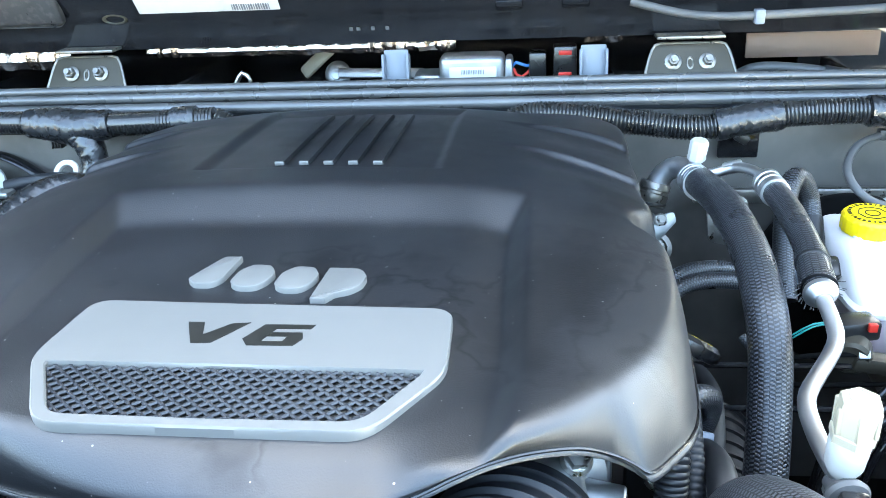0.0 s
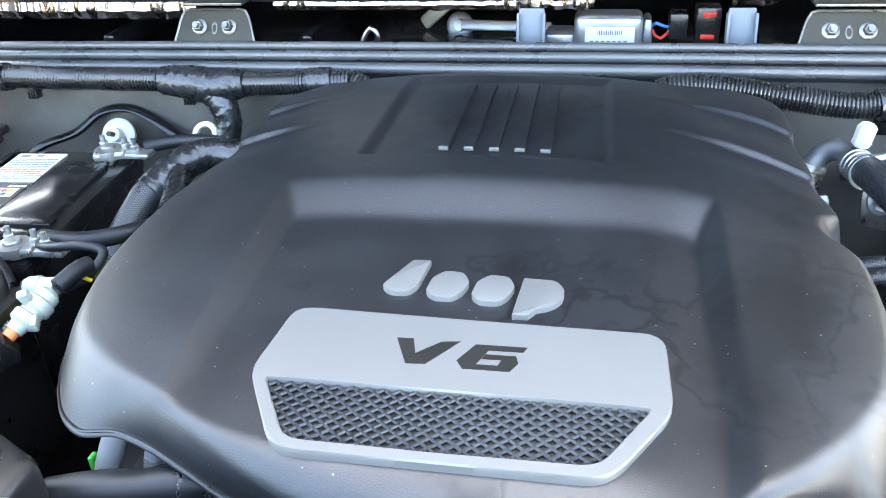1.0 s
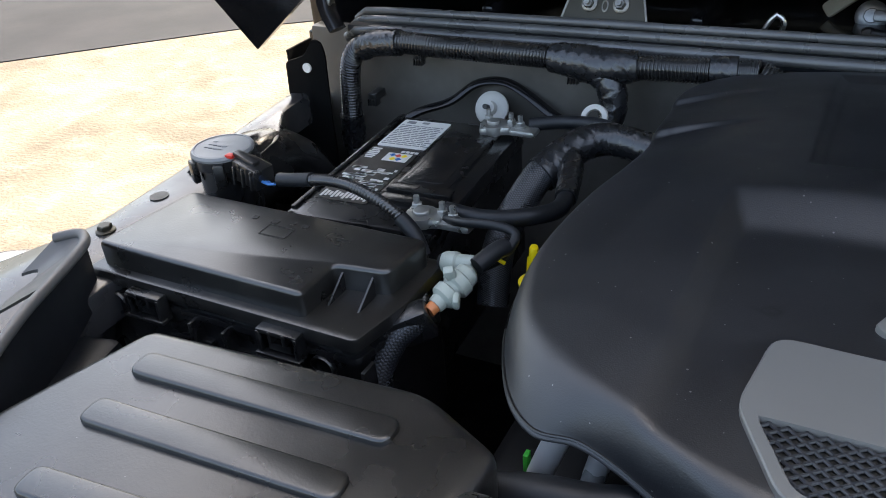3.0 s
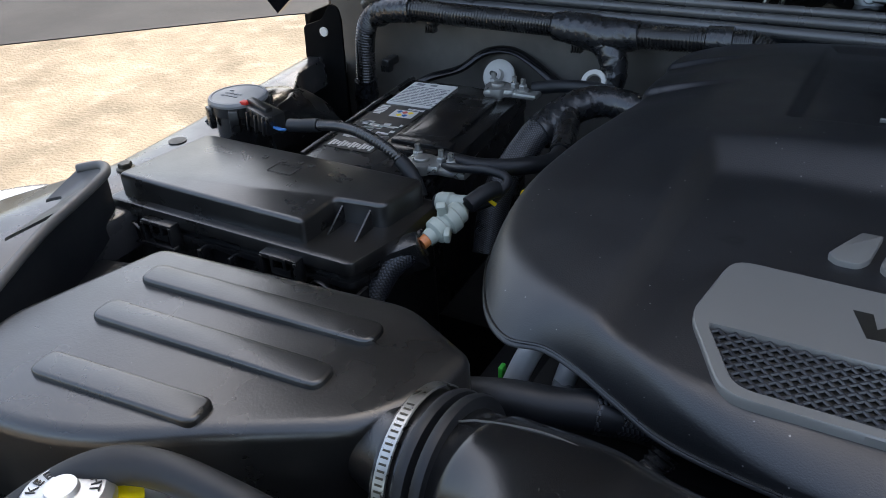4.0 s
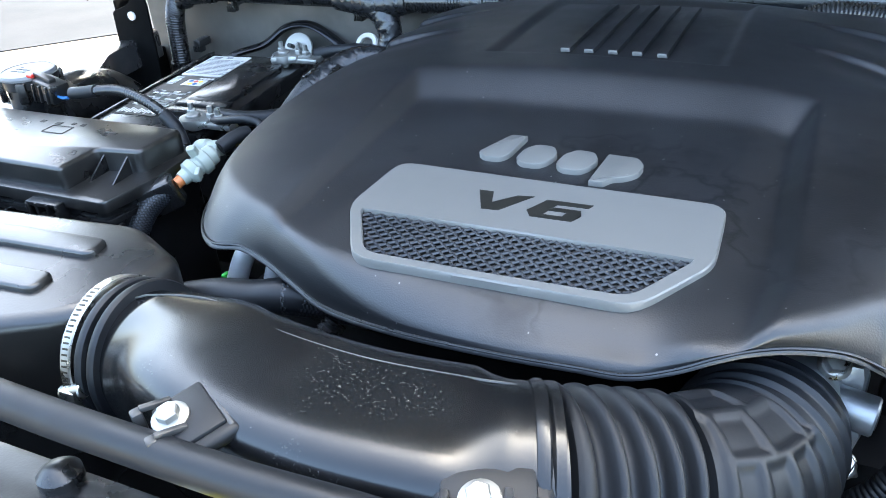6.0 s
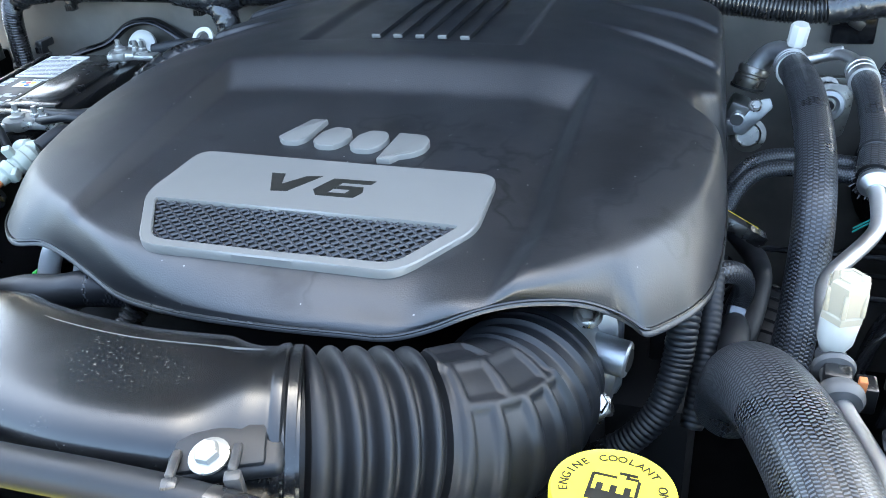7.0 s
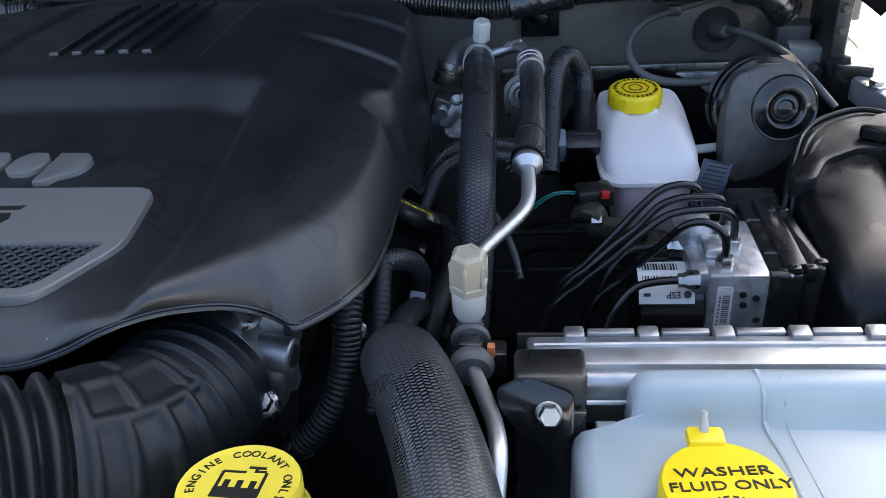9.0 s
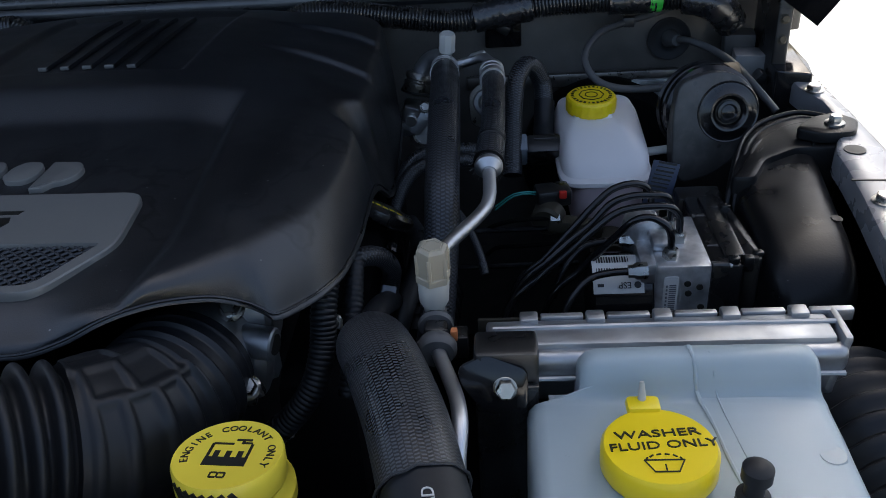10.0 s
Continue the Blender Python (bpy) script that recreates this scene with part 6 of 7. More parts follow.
# ---- brake booster, cylinder and reservoir ----
bo = thing("brake_booster", (0.58, 0.9, 0.95), "dark round brake booster on the firewall", "brake booster")
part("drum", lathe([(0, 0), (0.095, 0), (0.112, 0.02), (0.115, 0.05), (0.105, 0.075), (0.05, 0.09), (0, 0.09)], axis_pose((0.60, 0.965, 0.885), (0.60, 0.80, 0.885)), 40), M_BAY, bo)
part("collar_plate", rbox((0.56, 0.945, 0.993), (0.30, 0.012, 0.020), 0.004), M_NUT, bo)
part("mount_plate", prism(rounded([(-0.055, 0.030), (0.050, 0.030), (0.054, -0.050), (0.022, -0.044), (-0.008, -0.010), (-0.050, 0.010)], 0.008), -0.003, 0.003, 0.0015, pose(0.690, 0.928, 0.964, 88)), M_BLOCK, bo, "bare pressed mounting plate")
for x, z in ((0.696, 0.967), (0.44, 0.996)):
    part("bolt", hexbolt((x, 0.922, z), (0, -1, 0.3), 0.009, flange=1.5, tall=0.014), M_NUT, bo)
mc = thing("master_cylinder", (0.57, 0.7, 0.90), "cast brake master cylinder under the reservoir", "brake cylinder")
part("body", rod((0.575, 0.84, 0.905), (0.575, 0.63, 0.895), 0.022, seg=24, bev=0.004), M_BRACKET, mc)
part("flange", rod((0.505, 0.62, 0.965), (0.498, 0.60, 0.962), 0.018, seg=24, bev=0.003), M_BRACKET, mc)
part("lever", rbox((0.53, 0.605, 0.955), (0.06, 0.02, 0.016), 0.004, (0, 10, 0)), M_BRACKET, mc)
part("plug", rbox((0.507, 0.625, 0.983), (0.038, 0.026, 0.020), 0.004, (0, 0, 10)), M_PLASTIC, mc)
for line in ([(0.437, 0.61, 0.952), (0.448, 0.605, 0.960), (0.470, 0.60, 0.967), (0.507, 0.60, 0.968)], [(0.434, 0.62, 0.912), (0.446, 0.612, 0.926), (0.47, 0.605, 0.931), (0.51, 0.60, 0.936), (0.58, 0.60, 0.939)]):
    part("brake_line", tube(line, 0.0024, 10), M_BAY, mc)
part("line_nut", rod((0.503, 0.60, 0.968), (0.513, 0.60, 0.968), 0.0062, seg=6), M_STEEL, mc, "bright hexagonal line nut")
part("lock_tab", rbox((0.517, 0.611, 0.990), (0.008, 0.005, 0.008), 0.001), M_RED, mc, "red lock tab")

res = thing("brake_fluid_reservoir", (0.575, 0.73, 0.91), "milky white brake fluid reservoir with yellow screw cap", "fluid reservoir")


def loft(sections, n=40):
    """Rounded-box sections (cx, cy, w, d, z, tilt along y) joined upwards."""
    bm = bmesh.new()
    rings = []
    for cx, cy, w, d, z, tilt in sections:
        ring = []
        for k in range(n):
            a = 2 * math.pi * k / n
            c, s = math.cos(a), math.sin(a)
            x, y = math.copysign(abs(c) ** 0.32, c) * w / 2, math.copysign(abs(s) ** 0.32, s) * d / 2
            ring.append(bm.verts.new((cx + x, cy + y, z + tilt * y)))
        rings.append(ring)
    for p, q in zip(rings, rings[1:]):
        for k in range(n):
            bm.faces.new((p[k], p[(k + 1) % n], q[(k + 1) % n], q[k]))
    bm.faces.new(list(reversed(rings[0]))), bm.faces.new(rings[-1])
    bmesh.ops.recalc_face_normals(bm, faces=bm.faces)
    return bm


part("lower_tank", loft([(0.572, 0.72, 0.070, 0.10, 0.905, 0), (0.573, 0.725, 0.082, 0.13, 0.925, 0), (0.574, 0.735, 0.084, 0.15, 0.972, 0)]), M_PINK, res, "lower tank tinted by the fluid")
part("upper_tank", loft([(0.570, 0.742, 0.092, 0.158, 0.968, 0.0), (0.571, 0.743, 0.106, 0.170, 0.972, 0.0), (0.571, 0.743, 0.107, 0.170, 0.980, 0.04), (0.572, 0.746, 0.102, 0.160, 0.984, 0.06), (0.572, 0.749, 0.101, 0.154, 0.998, 0.12), (0.571, 0.756, 0.092, 0.138, 1.007, 0.12), (0.567, 0.763, 0.074, 0.104, 1.0135, 0.04),
                         (0.564, 0.769, 0.048, 0.050, 1.0175, 0), (0.563, 0.770, 0.046, 0.046, 1.022, 0)]), M_RESERVOIR, res)
m = pose(0.563, 0.770, 1.020, 3, 0, 0)
cap = part("cap", lathe([(0, 0), (0.0290, 0), (0.0295, 0.002), (0.0295, 0.015), (0.0270, 0.018), (0, 0.0185)], m, 72, flute=lambda a, i: 1 + (0.018 * math.sin(a * 24) if i in (1, 2, 3) else 0)), M_YELLOW, res, "ribbed yellow screw cap")
b = bmesh.new()
for k in range(28):
    a = 2 * math.pi * k / 28
    rbox((0.0225 * math.cos(a), 0.0225 * math.sin(a), 0.0187), (0.0028 if k % 5 else 0.0012, 0.0035, 0.0004), 0, (0, 0, math.degrees(a) + 90), bm=b)
for r in (0.014, 0.0065):
    lathe([(r, 0.0186), (r + 0.0012, 0.0186), (r + 0.0012, 0.0191), (r, 0.0191)], Matrix(), 8 if r > 0.01 else 24, bm=b)
bmesh.ops.transform(b, matrix=m, verts=b.verts)
part("print", b, M_INK, cap)
part("nozzle", rod((0.612, 0.722, 0.982), (0.656, 0.735, 0.980), 0.0052, seg=14, bev=0.001), M_WHITE, res)
tag = part("barcode_tag", rbox((0.628, 0.650, 0.978), (0.030, 0.003, 0.050), 0.001, (-14, 14, 0)), M_TAG, res, "slate-blue tag with barcode")
for k in range(9):
    part("print", rbox((0.6195 + 0.0014 * k, 0.6375, 0.972 + 0.0046 * k), (0.020, 0.0006, 0.0014 if k % 2 else 0.0022), 0, (-14, 14, 0)), M_INK, tag)

# ---- anti-lock brake unit ----
ab = thing("brake_pressure_unit", (0.63, 0.54, 0.88), "aluminium brake pressure unit with black controller and pump", "brake unit")
blk = part("valve_block", rbox((0.6190, 0.526, 0.929), (0.051, 0.094, 0.104), 0.0025), M_BLOCK, ab)
b = bmesh.new()
for x, z in ((0.624, 0.951), (0.634, 0.958), (0.637, 0.935), (0.6225, 0.962)):
    lathe([(0, 0), (0.0032, 0), (0.0032, 0.0012), (0, 0.0012)], pose(x, 0.4785, z, 90), 12, b)
part("blind_hole", b, M_INK, blk)
part("label", prism(rounded([(-0.0068, -0.026), (0.0068, -0.026), (0.0068, 0.026), (-0.0068, 0.026)], 0.003), 0, 0.0006, 0, pose(0.6075, 0.4788, 0.944, 90)), M_PAPER, blk, "narrow white barcode label")
b = bmesh.new()
for k in range(17):
    rbox((0.6090, 0.4778, 0.924 + 0.0023 * k), (0.0062, 0.0006, 0.0014 if k % 3 else 0.0007), 0, bm=b)
for k in range(9):
    rbox((0.6035, 0.4778, 0.926 + 0.0042 * k), (0.0016, 0.0006, 0.0024), 0, bm=b)
part("print", b, M_GREYPRINT, blk)
ctl = part("controller", rbox((0.658, 0.546, 0.928), (0.030, 0.138, 0.108), 0.004), M_SATIN, ab)
part("cover_plate", rbox((0.6665, 0.548, 0.932), (0.020, 0.118, 0.108), 0.003), M_SATIN, ctl)
part("end_plate", prism(rounded([(0.674, 0.486), (0.690, 0.482), (0.6925, 0.500), (0.6865, 0.575), (0.676, 0.612), (0.668, 0.612), (0.672, 0.560)], 0.003), 0.876, 0.985, 0.003), M_SATIN, ctl)
part("rear_block", rbox((0.662, 0.622, 0.953), (0.048, 0.030, 0.058), 0.004), M_PLASTIC, ctl)
for y, x in ((0.483, 0.664), (0.483, 0.677), (0.492, 0.688), (0.582, 0.680), (0.582, 0.668)):
    part("clip", rbox((x, y, 0.980), (0.010, 0.008, 0.016), 0.002), M_SATIN, ctl)
for y in (0.482, 0.572):
    part("stud", rod((0.644, y, 0.979), (0.659, y, 0.979), 0.0042, seg=12), M_PLASTIC, ctl)
    part("stud_end", rod((0.659, y, 0.979), (0.6625, y, 0.979), 0.0046, seg=12, bev=0.0008), M_STEEL, ctl)
part("groove", rbox((0.661, 0.512, 0.9824), (0.030, 0.0012, 0.001), 0), M_GREYPRINT, ctl)
mot = part("pump_motor", rod((0.596, 0.516, 0.932), (0.534, 0.516, 0.932), 0.038, seg=40, bev=0.004), M_GLOSS, ab)
b = bmesh.new()  # label wrapped over the motor
for k in range(11):
    a0, a1 = radians(28 + 6 * k), radians(34 + 6 * k)
    vs = [b.verts.new((x, 0.516 - 0.0385 * math.cos(a), 0.932 + 0.0385 * math.sin(a))) for x, a in ((0.536, a0), (0.584, a0), (0.584, a1), (0.536, a1))]
    b.faces.new(vs)
bmesh.ops.remove_doubles(b, verts=b.verts, dist=0.0001)
bmesh.ops.recalc_face_normals(b, faces=b.faces)
lab = part("label", b, M_PAPER, mot, "white curved label with barcode")
b = bmesh.new()
for row, (deg, n, x0) in enumerate(((82, 13, 0.541), (60, 15, 0.540))):
    a = radians(deg)
    for k in range(n):
        rbox((x0 + 0.0025 * k, 0.516 - 0.0389 * math.cos(a), 0.932 + 0.0389 * math.sin(a)), (0.0014 if k % 3 else 0.0007, 0.0080, 0.0006), 0, (90 - deg, 0, 0), bm=b)
a = radians(40)
words("ESP", 0.0085, pose(0.566, 0.516 - 0.0392 * math.cos(a), 0.932 + 0.0392 * math.sin(a), 50, 0, 0) @ pose(0, 0, 0, 0, 0, 180), bm=b)
lathe([(0, 0), (0.0034, 0), (0.0034, 0.0006), (0, 0.0006)], pose(0.578, 0.516 - 0.0387 * math.cos(a), 0.932 + 0.0387 * math.sin(a), 50), 10, bm=b)
rbox((0.543, 0.516 - 0.0389 * math.cos(a), 0.932 + 0.0389 * math.sin(a)), (0.006, 0.003, 0.0006), 0, (50, 0, 0), bm=b)
part("print", b, M_INK, lab)
b = lathe([(0, 0), (0.021, 0), (0.0215, 0.004), (0.020, 0.030), (0.016, 0.040), (0.008, 0.043), (0, 0.043)], pose(0.594, 0.552, 0.955, 0, -8, 0), 28)
rbox((0.590, 0.510, 0.968), (0.022, 0.050, 0.024), 0.006, bm=b)
rbox((0.602, 0.520, 0.986), (0.018, 0.030, 0.010), 0.004, bm=b)
part("damper", b, M_BLOCK, ab)
for y, z in ((0.542, 0.974), (0.482, 0.976)):  # side unions with their pipes
    part("side_union", lathe([(0, 0), (0.0082, 0), (0.0082, 0.010), (0.0062, 0.013), (0.0062, 0.018), (0, 0.018)], axis_pose((0.585, y, z), (0.50, y, z - 0.004)), 6), M_STEEL, ab)
    part("stub_pipe", tube([(0.572, y, z - 0.0006), (0.550, y, z - 0.002), (0.530, y - 0.004, z - 0.006), (0.512, y - 0.016, z - 0.022), (0.500, y - 0.026, z - 0.05)], 0.0036, 12, 0.004), M_GLOSS, ab)
for x, y in ((0.6085, 0.496), (0.6215, 0.525), (0.6175, 0.550), (0.6040, 0.575)):
    part("union_nut", lathe([(0, 0), (0.0080, 0), (0.0080, 0.007), (0.0062, 0.010), (0, 0.010)], pose(x, y, 0.981), 6), M_STEEL, ab)
lines = [[(0.6085, 0.496, 0.985), (0.6075, 0.496, 1.003), (0.604, 0.497, 1.013), (0.595, 0.500, 1.0195), (0.585, 0.502, 1.0215), (0.572, 0.504, 1.016), (0.557, 0.508, 0.997), (0.542, 0.512, 0.977), (0.525, 0.516, 0.954)],
         [(0.6215, 0.525, 0.985), (0.621, 0.525, 1.005), (0.616, 0.524, 1.0155), (0.605, 0.522, 1.0215), (0.577, 0.518, 1.0235), (0.556, 0.514, 1.019), (0.533, 0.508, 1.002), (0.512, 0.504, 0.982), (0.484, 0.500, 0.958)],
         [(0.6175, 0.550, 0.985), (0.617, 0.550, 1.008), (0.611, 0.549, 1.0175), (0.598, 0.547, 1.0205), (0.575, 0.543, 1.022), (0.556, 0.536, 1.018), (0.537, 0.528, 1.001), (0.514, 0.518, 0.987), (0.493, 0.508, 0.972)],
         [(0.6040, 0.575, 0.985), (0.602, 0.577, 1.004), (0.596, 0.577, 1.0145), (0.582, 0.573, 1.020), (0.563, 0.566, 1.019), (0.546, 0.556, 1.010), (0.523, 0.544, 0.990), (0.493, 0.530, 0.963)]]
for pts in lines:
    e = pts[-1]
    pts += [(e[0] - 0.03, e[1] - 0.005, e[2] - 0.032), (e[0] - 0.045, e[1] - 0.010, e[2] - 0.12)]
    ln = thing("brake_line", pts[0], "thin bent black brake line to the pressure unit", "brake line", "brake lines")
    part("pipe", tube(pts, 0.0036, 12, 0.003), M_GLOSS, ln)
for z, y in ((0.955, 0.60), (0.935, 0.56)):
    ln = thing("brake_line", (0.5, y, z), "straight thin black brake line across the bay", "brake line", "brake lines")
    part("pipe", tube([(0.36, y, z), (0.44, y, z), (0.53, y + 0.002, z)], 0.003, 8), M_GLOSS, ln)

# ---- horn ----
horn = thing("horn", (0.71, 0.74, 0.96), "round black snail horn with embossed face", "horn")
m = pose(0.694, 0.718, 1.018, 76, 0, 4) @ Matrix.Diagonal((0.95, 0.95, 0.95, 1))
part("rim", lathe([(0, -0.044), (0.046, -0.044), (0.054, -0.040), (0.056, -0.032), (0.051, -0.028), (0.056, -0.024), (0.055, -0.016), (0.050, -0.012), (0, -0.012)], m @ pose(0.004, 0.012, 0), 48), M_GLOSS, horn)
shape = rounded([(-0.004, 0.062), (-0.040, 0.050), (-0.048, 0.010), (-0.048, -0.050), (-0.036, -0.072), (0.004, -0.062), (0.040, -0.034), (0.054, 0.006), (0.044, 0.044), (0.022, 0.060)], 0.012)
face = part("face", prism(shape, -0.020, 0.004, 0.003, m, seg=3), M_HORN, horn, "worn grey pressed face")
part("recess", lathe([(0, 0.0044), (0.0150, 0.0044), (0.0200, 0.0100), (0.0225, 0.0104), (0.0290, 0.0056), (0.0345, 0.0046), (0.0360, 0.0054), (0.0375, 0.003), (0, 0.002)], m @ pose(0.018, 0.013, 0), 56), M_SATIN, face)
part("rear_ring", lathe([(0.044, -0.052), (0.055, -0.052), (0.058, -0.049), (0.055, -0.046), (0.044, -0.046)], m @ pose(0.004, 0.012, 0), 48), M_GLOSS, horn)
part("center_boss", lathe([(0, 0.004), (0.014, 0.004), (0.0135, 0.008), (0.010, 0.0085), (0.008, 0.006), (0.005, 0.0065), (0, 0.0085)], m @ pose(0.018, 0.013, 0), 32), M_SATIN, face)
part("bracket", rbox((0.735, 0.80, 1.03), (0.03, 0.07, 0.004), 0.001, (30, 0, 0)), M_BRACKET, horn)

# ---- firewall fittings on the right ----
gr = thing("antenna_cable", (0.65, 0.93, 1.05), "thin grey cable looping through a firewall grommet", "cable")
part("grommet", lathe([(0, 0.002), (0.014, 0.002), (0.020, 0.001), (0.026, 0.004), (0.029, 0.004), (0.029, 0.0), (0, 0.0)], axis_pose((0.692, 0.968, 1.037), (0.690, 0.8, 1.050)), 36), M_RUBBER, gr)
part("boot", lathe([(0, 0), (0.0125, 0), (0.011, 0.010), (0.0075, 0.022), (0, 0.024)], axis_pose((0.692, 0.966, 1.038), (0.712, 0.90, 1.048)), 24), M_GREYRUB, gr)
part("cable", tube([(0.735, 0.925, 1.108), (0.700, 0.930, 1.096), (0.665, 0.940, 1.082), (0.631, 0.945, 1.071), (0.592, 0.912, 1.069), (0.570, 0.878, 1.060), (0.564, 0.852, 1.049), (0.576, 0.832, 1.033), (0.600, 0.828, 1.023), (0.630, 0.827, 1.020), (0.665, 0.820, 1.024), (0.700, 0.83, 1.02)], 0.0048, 12), M_GREYRUB, gr)
part("horn_cable", tube([(0.698, 0.950, 1.042), (0.712, 0.925, 1.046), (0.732, 0.895, 1.044), (0.747, 0.850, 1.042), (0.762, 0.805, 1.030), (0.785, 0.775, 1.005)], 0.0046, 12), M_GREYRUB, gr)
part("clip", rbox((0.631, 0.944, 1.071), (0.016, 0.014, 0.014), 0.003), M_DUSTY, gr)
sw = thing("firewall_clip_plate", (0.46, 0.955, 1.06), "black clip plate under the loom on the firewall", "clip")
part("plate", rbox((0.463, 0.956, 1.062), (0.050, 0.006, 0.045), 0.003), M_GLOSS, sw)
part("clip", rbox((0.463, 0.945, 1.070), (0.018, 0.018, 0.012), 0.002, (0, 30, 0)), M_PLASTIC, sw)
rel = thing("relay_bracket", (0.76, 0.9, 1.05), "cluster of black and grey relays at the firewall corner", "relay")
part("relay", rbox((0.781, 0.948, 1.034), (0.040, 0.034, 0.030), 0.002, (0, 0, -8)), M_GREYRUB, rel, "grey relay box")
part("relay", rbox((0.788, 0.915, 1.016), (0.040, 0.034, 0.032), 0.002, (0, 0, -8)), M_DOME, rel, "pale grey relay box")
part("tie_clip", rbox((0.800, 0.888, 1.006), (0.022, 0.016, 0.014), 0.003, (20, 30, 20)), M_DUSTY, rel)
post = part("post", prism(rounded([(0.803, 0.870), (0.820, 0.866), (0.826, 0.955), (0.803, 0.960)], 0.003), 0.985, 1.125, 0.002), M_PLASTIC, rel)
for z in (1.062, 1.088):
    part("rivet", hexbolt((0.811, 0.868, z), (0, -1, 0.2), 0.005, flange=1.3, tall=0.005), M_BRACKET, post)
part("stop", prism(rounded([(0.812, 0.90), (0.846, 0.905), (0.842, 0.955), (0.815, 0.955)], 0.008), 1.062, 1.15, 0.004), M_GLOSS, rel)
part("tape", tube([(0.70, 0.925, 1.105), (0.735, 0.91, 1.098), (0.76, 0.92, 1.07)], 0.020, 40, 0.0016, shape=crinkle), M_TAPE, rel, "shiny taped bundle")

# ---- right intake snorkel ----
sn = thing("air_snorkel", (0.74, 0.5, 0.9), "large black plastic air duct with ribs beside the fender", "air duct")
def duct_block(sections, n=48):
    """Rounded-box sections along y: (y, left, right, top, bottom)."""
    bm, rings = bmesh.new(), []
    for y, x0, x1, z1, z0 in sections:
        ring = []
        for k in range(n):
            a = 2 * math.pi * k / n
            c, q = math.cos(a), math.sin(a)
            ring.append(bm.verts.new(((x0 + x1) / 2 + math.copysign(abs(c) ** 0.36, c) * (x1 - x0) / 2, y, (z0 + z1) / 2 + math.copysign(abs(q) ** 0.36, q) * (z1 - z0) / 2)))
        rings.append(ring)
    for p, q in zip(rings, rings[1:]):
        for k in range(n):
            bm.faces.new((p[k], p[(k + 1) % n], q[(k + 1) % n], q[k]))
    bm.faces.new(rings[0]), bm.faces.new(list(reversed(rings[-1])))
    bmesh.ops.recalc_face_normals(bm, faces=bm.faces)
    return bm


part("duct", duct_block([(0.440, 0.705, 0.755, 0.945, 0.84), (0.448, 0.698, 0.766, 0.966, 0.83), (0.462, 0.692, 0.774, 0.981, 0.82), (0.480, 0.690, 0.778, 0.990, 0.82), (0.510, 0.689, 0.782, 0.996, 0.82),
                         (0.560, 0.690, 0.788, 0.999, 0.82), (0.610, 0.692, 0.795, 1.001, 0.82), (0.660, 0.702, 0.802, 1.002, 0.83), (0.700, 0.728, 0.812, 1.000, 0.84), (0.725, 0.755, 0.818, 0.992, 0.86)]), M_SNORKEL, sn)
part("rib", rbox((0.797, 0.690, 1.004), (0.003, 0.050, 0.016), 0.001, (0, 0, -12)), M_SNORKEL, sn)
OUTER = [(0.687, 0.600), (0.709, 0.658), (0.734, 0.709), (0.762, 0.739), (0.803, 0.758), (0.830, 0.744)]
INNER = [(0.716, 0.596), (0.733, 0.643), (0.756, 0.667), (0.775, 0.680), (0.795, 0.690), (0.815, 0.694)]
part("collar", prism(rounded(OUTER + [(0.84, 0.70), (0.82, 0.66), (0.775, 0.665), (0.735, 0.640), (0.712, 0.598)], 0.01), 0.88, 1.010, 0.006), M_SNORKEL, sn)
for k in range(4):
    line = [(a[0] + (c[0] - a[0]) * k / 4.2, a[1] + (c[1] - a[1]) * k / 4.6, 1.0095 - 0.0012 * k) for a, c in zip(OUTER, INNER)]
    part("rib", tube([(line[0][0] - 0.004, line[0][1] - 0.015, 0.92), (line[0][0], line[0][1], 0.985)] + line[1:], 0.0032, 10), M_SNORKEL, sn)
part("flange", prism(rounded([(0.775, 0.683), (0.800, 0.712), (0.832, 0.724), (0.850, 0.700), (0.836, 0.668), (0.800, 0.666)], 0.010), 1.012, 1.024, 0.003), M_SNORKEL, sn)
for x, y, z in ((0.776, 0.660, 1.0005), (0.7715, 0.532, 0.9955)):
    part("hole", lathe([(0, 0), (0.0055, 0), (0.0055, 0.001), (0, 0.001)], pose(x, y, z, 3, 6, 0), 20), M_INK, sn)
part("bolt", hexbolt((0.820, 0.690, 1.024), (0, 0, 1), 0.0072, flange=1.5, tall=0.010), M_STEEL, sn)

# ---- cooler and washer tank ----
ck = thing("transmission_cooler", (0.57, 0.3, 1.0), "bright aluminium cooler header with crimped tabs", "cooler")
ck.location += Vector((0.0, 0.012, -0.008))
b = rbox((0.558, 0.296, 1.042), (0.246, 0.030, 0.014), 0.003)
rbox((0.684, 0.297, 1.026), (0.007, 0.038, 0.050), 0.003, (0, 8, 0), bm=b)
rbox((0.560, 0.279, 1.034), (0.256, 0.016, 0.022), 0.007, bm=b, seg=4)
rbox((0.560, 0.290, 1.018), (0.250, 0.022, 0.040), 0.003, bm=b)
tube([(0.440, 0.300, 1.0488), (0.56, 0.3005, 1.0492), (0.685, 0.300, 1.0488)], 0.0022, 8, 0.02, bm=b)
tube([(0.440, 0.270, 1.026), (0.56, 0.270, 1.0265), (0.685, 0.270, 1.026)], 0.0022, 8, 0.02, bm=b)
part("header", b, M_ALU, ck)
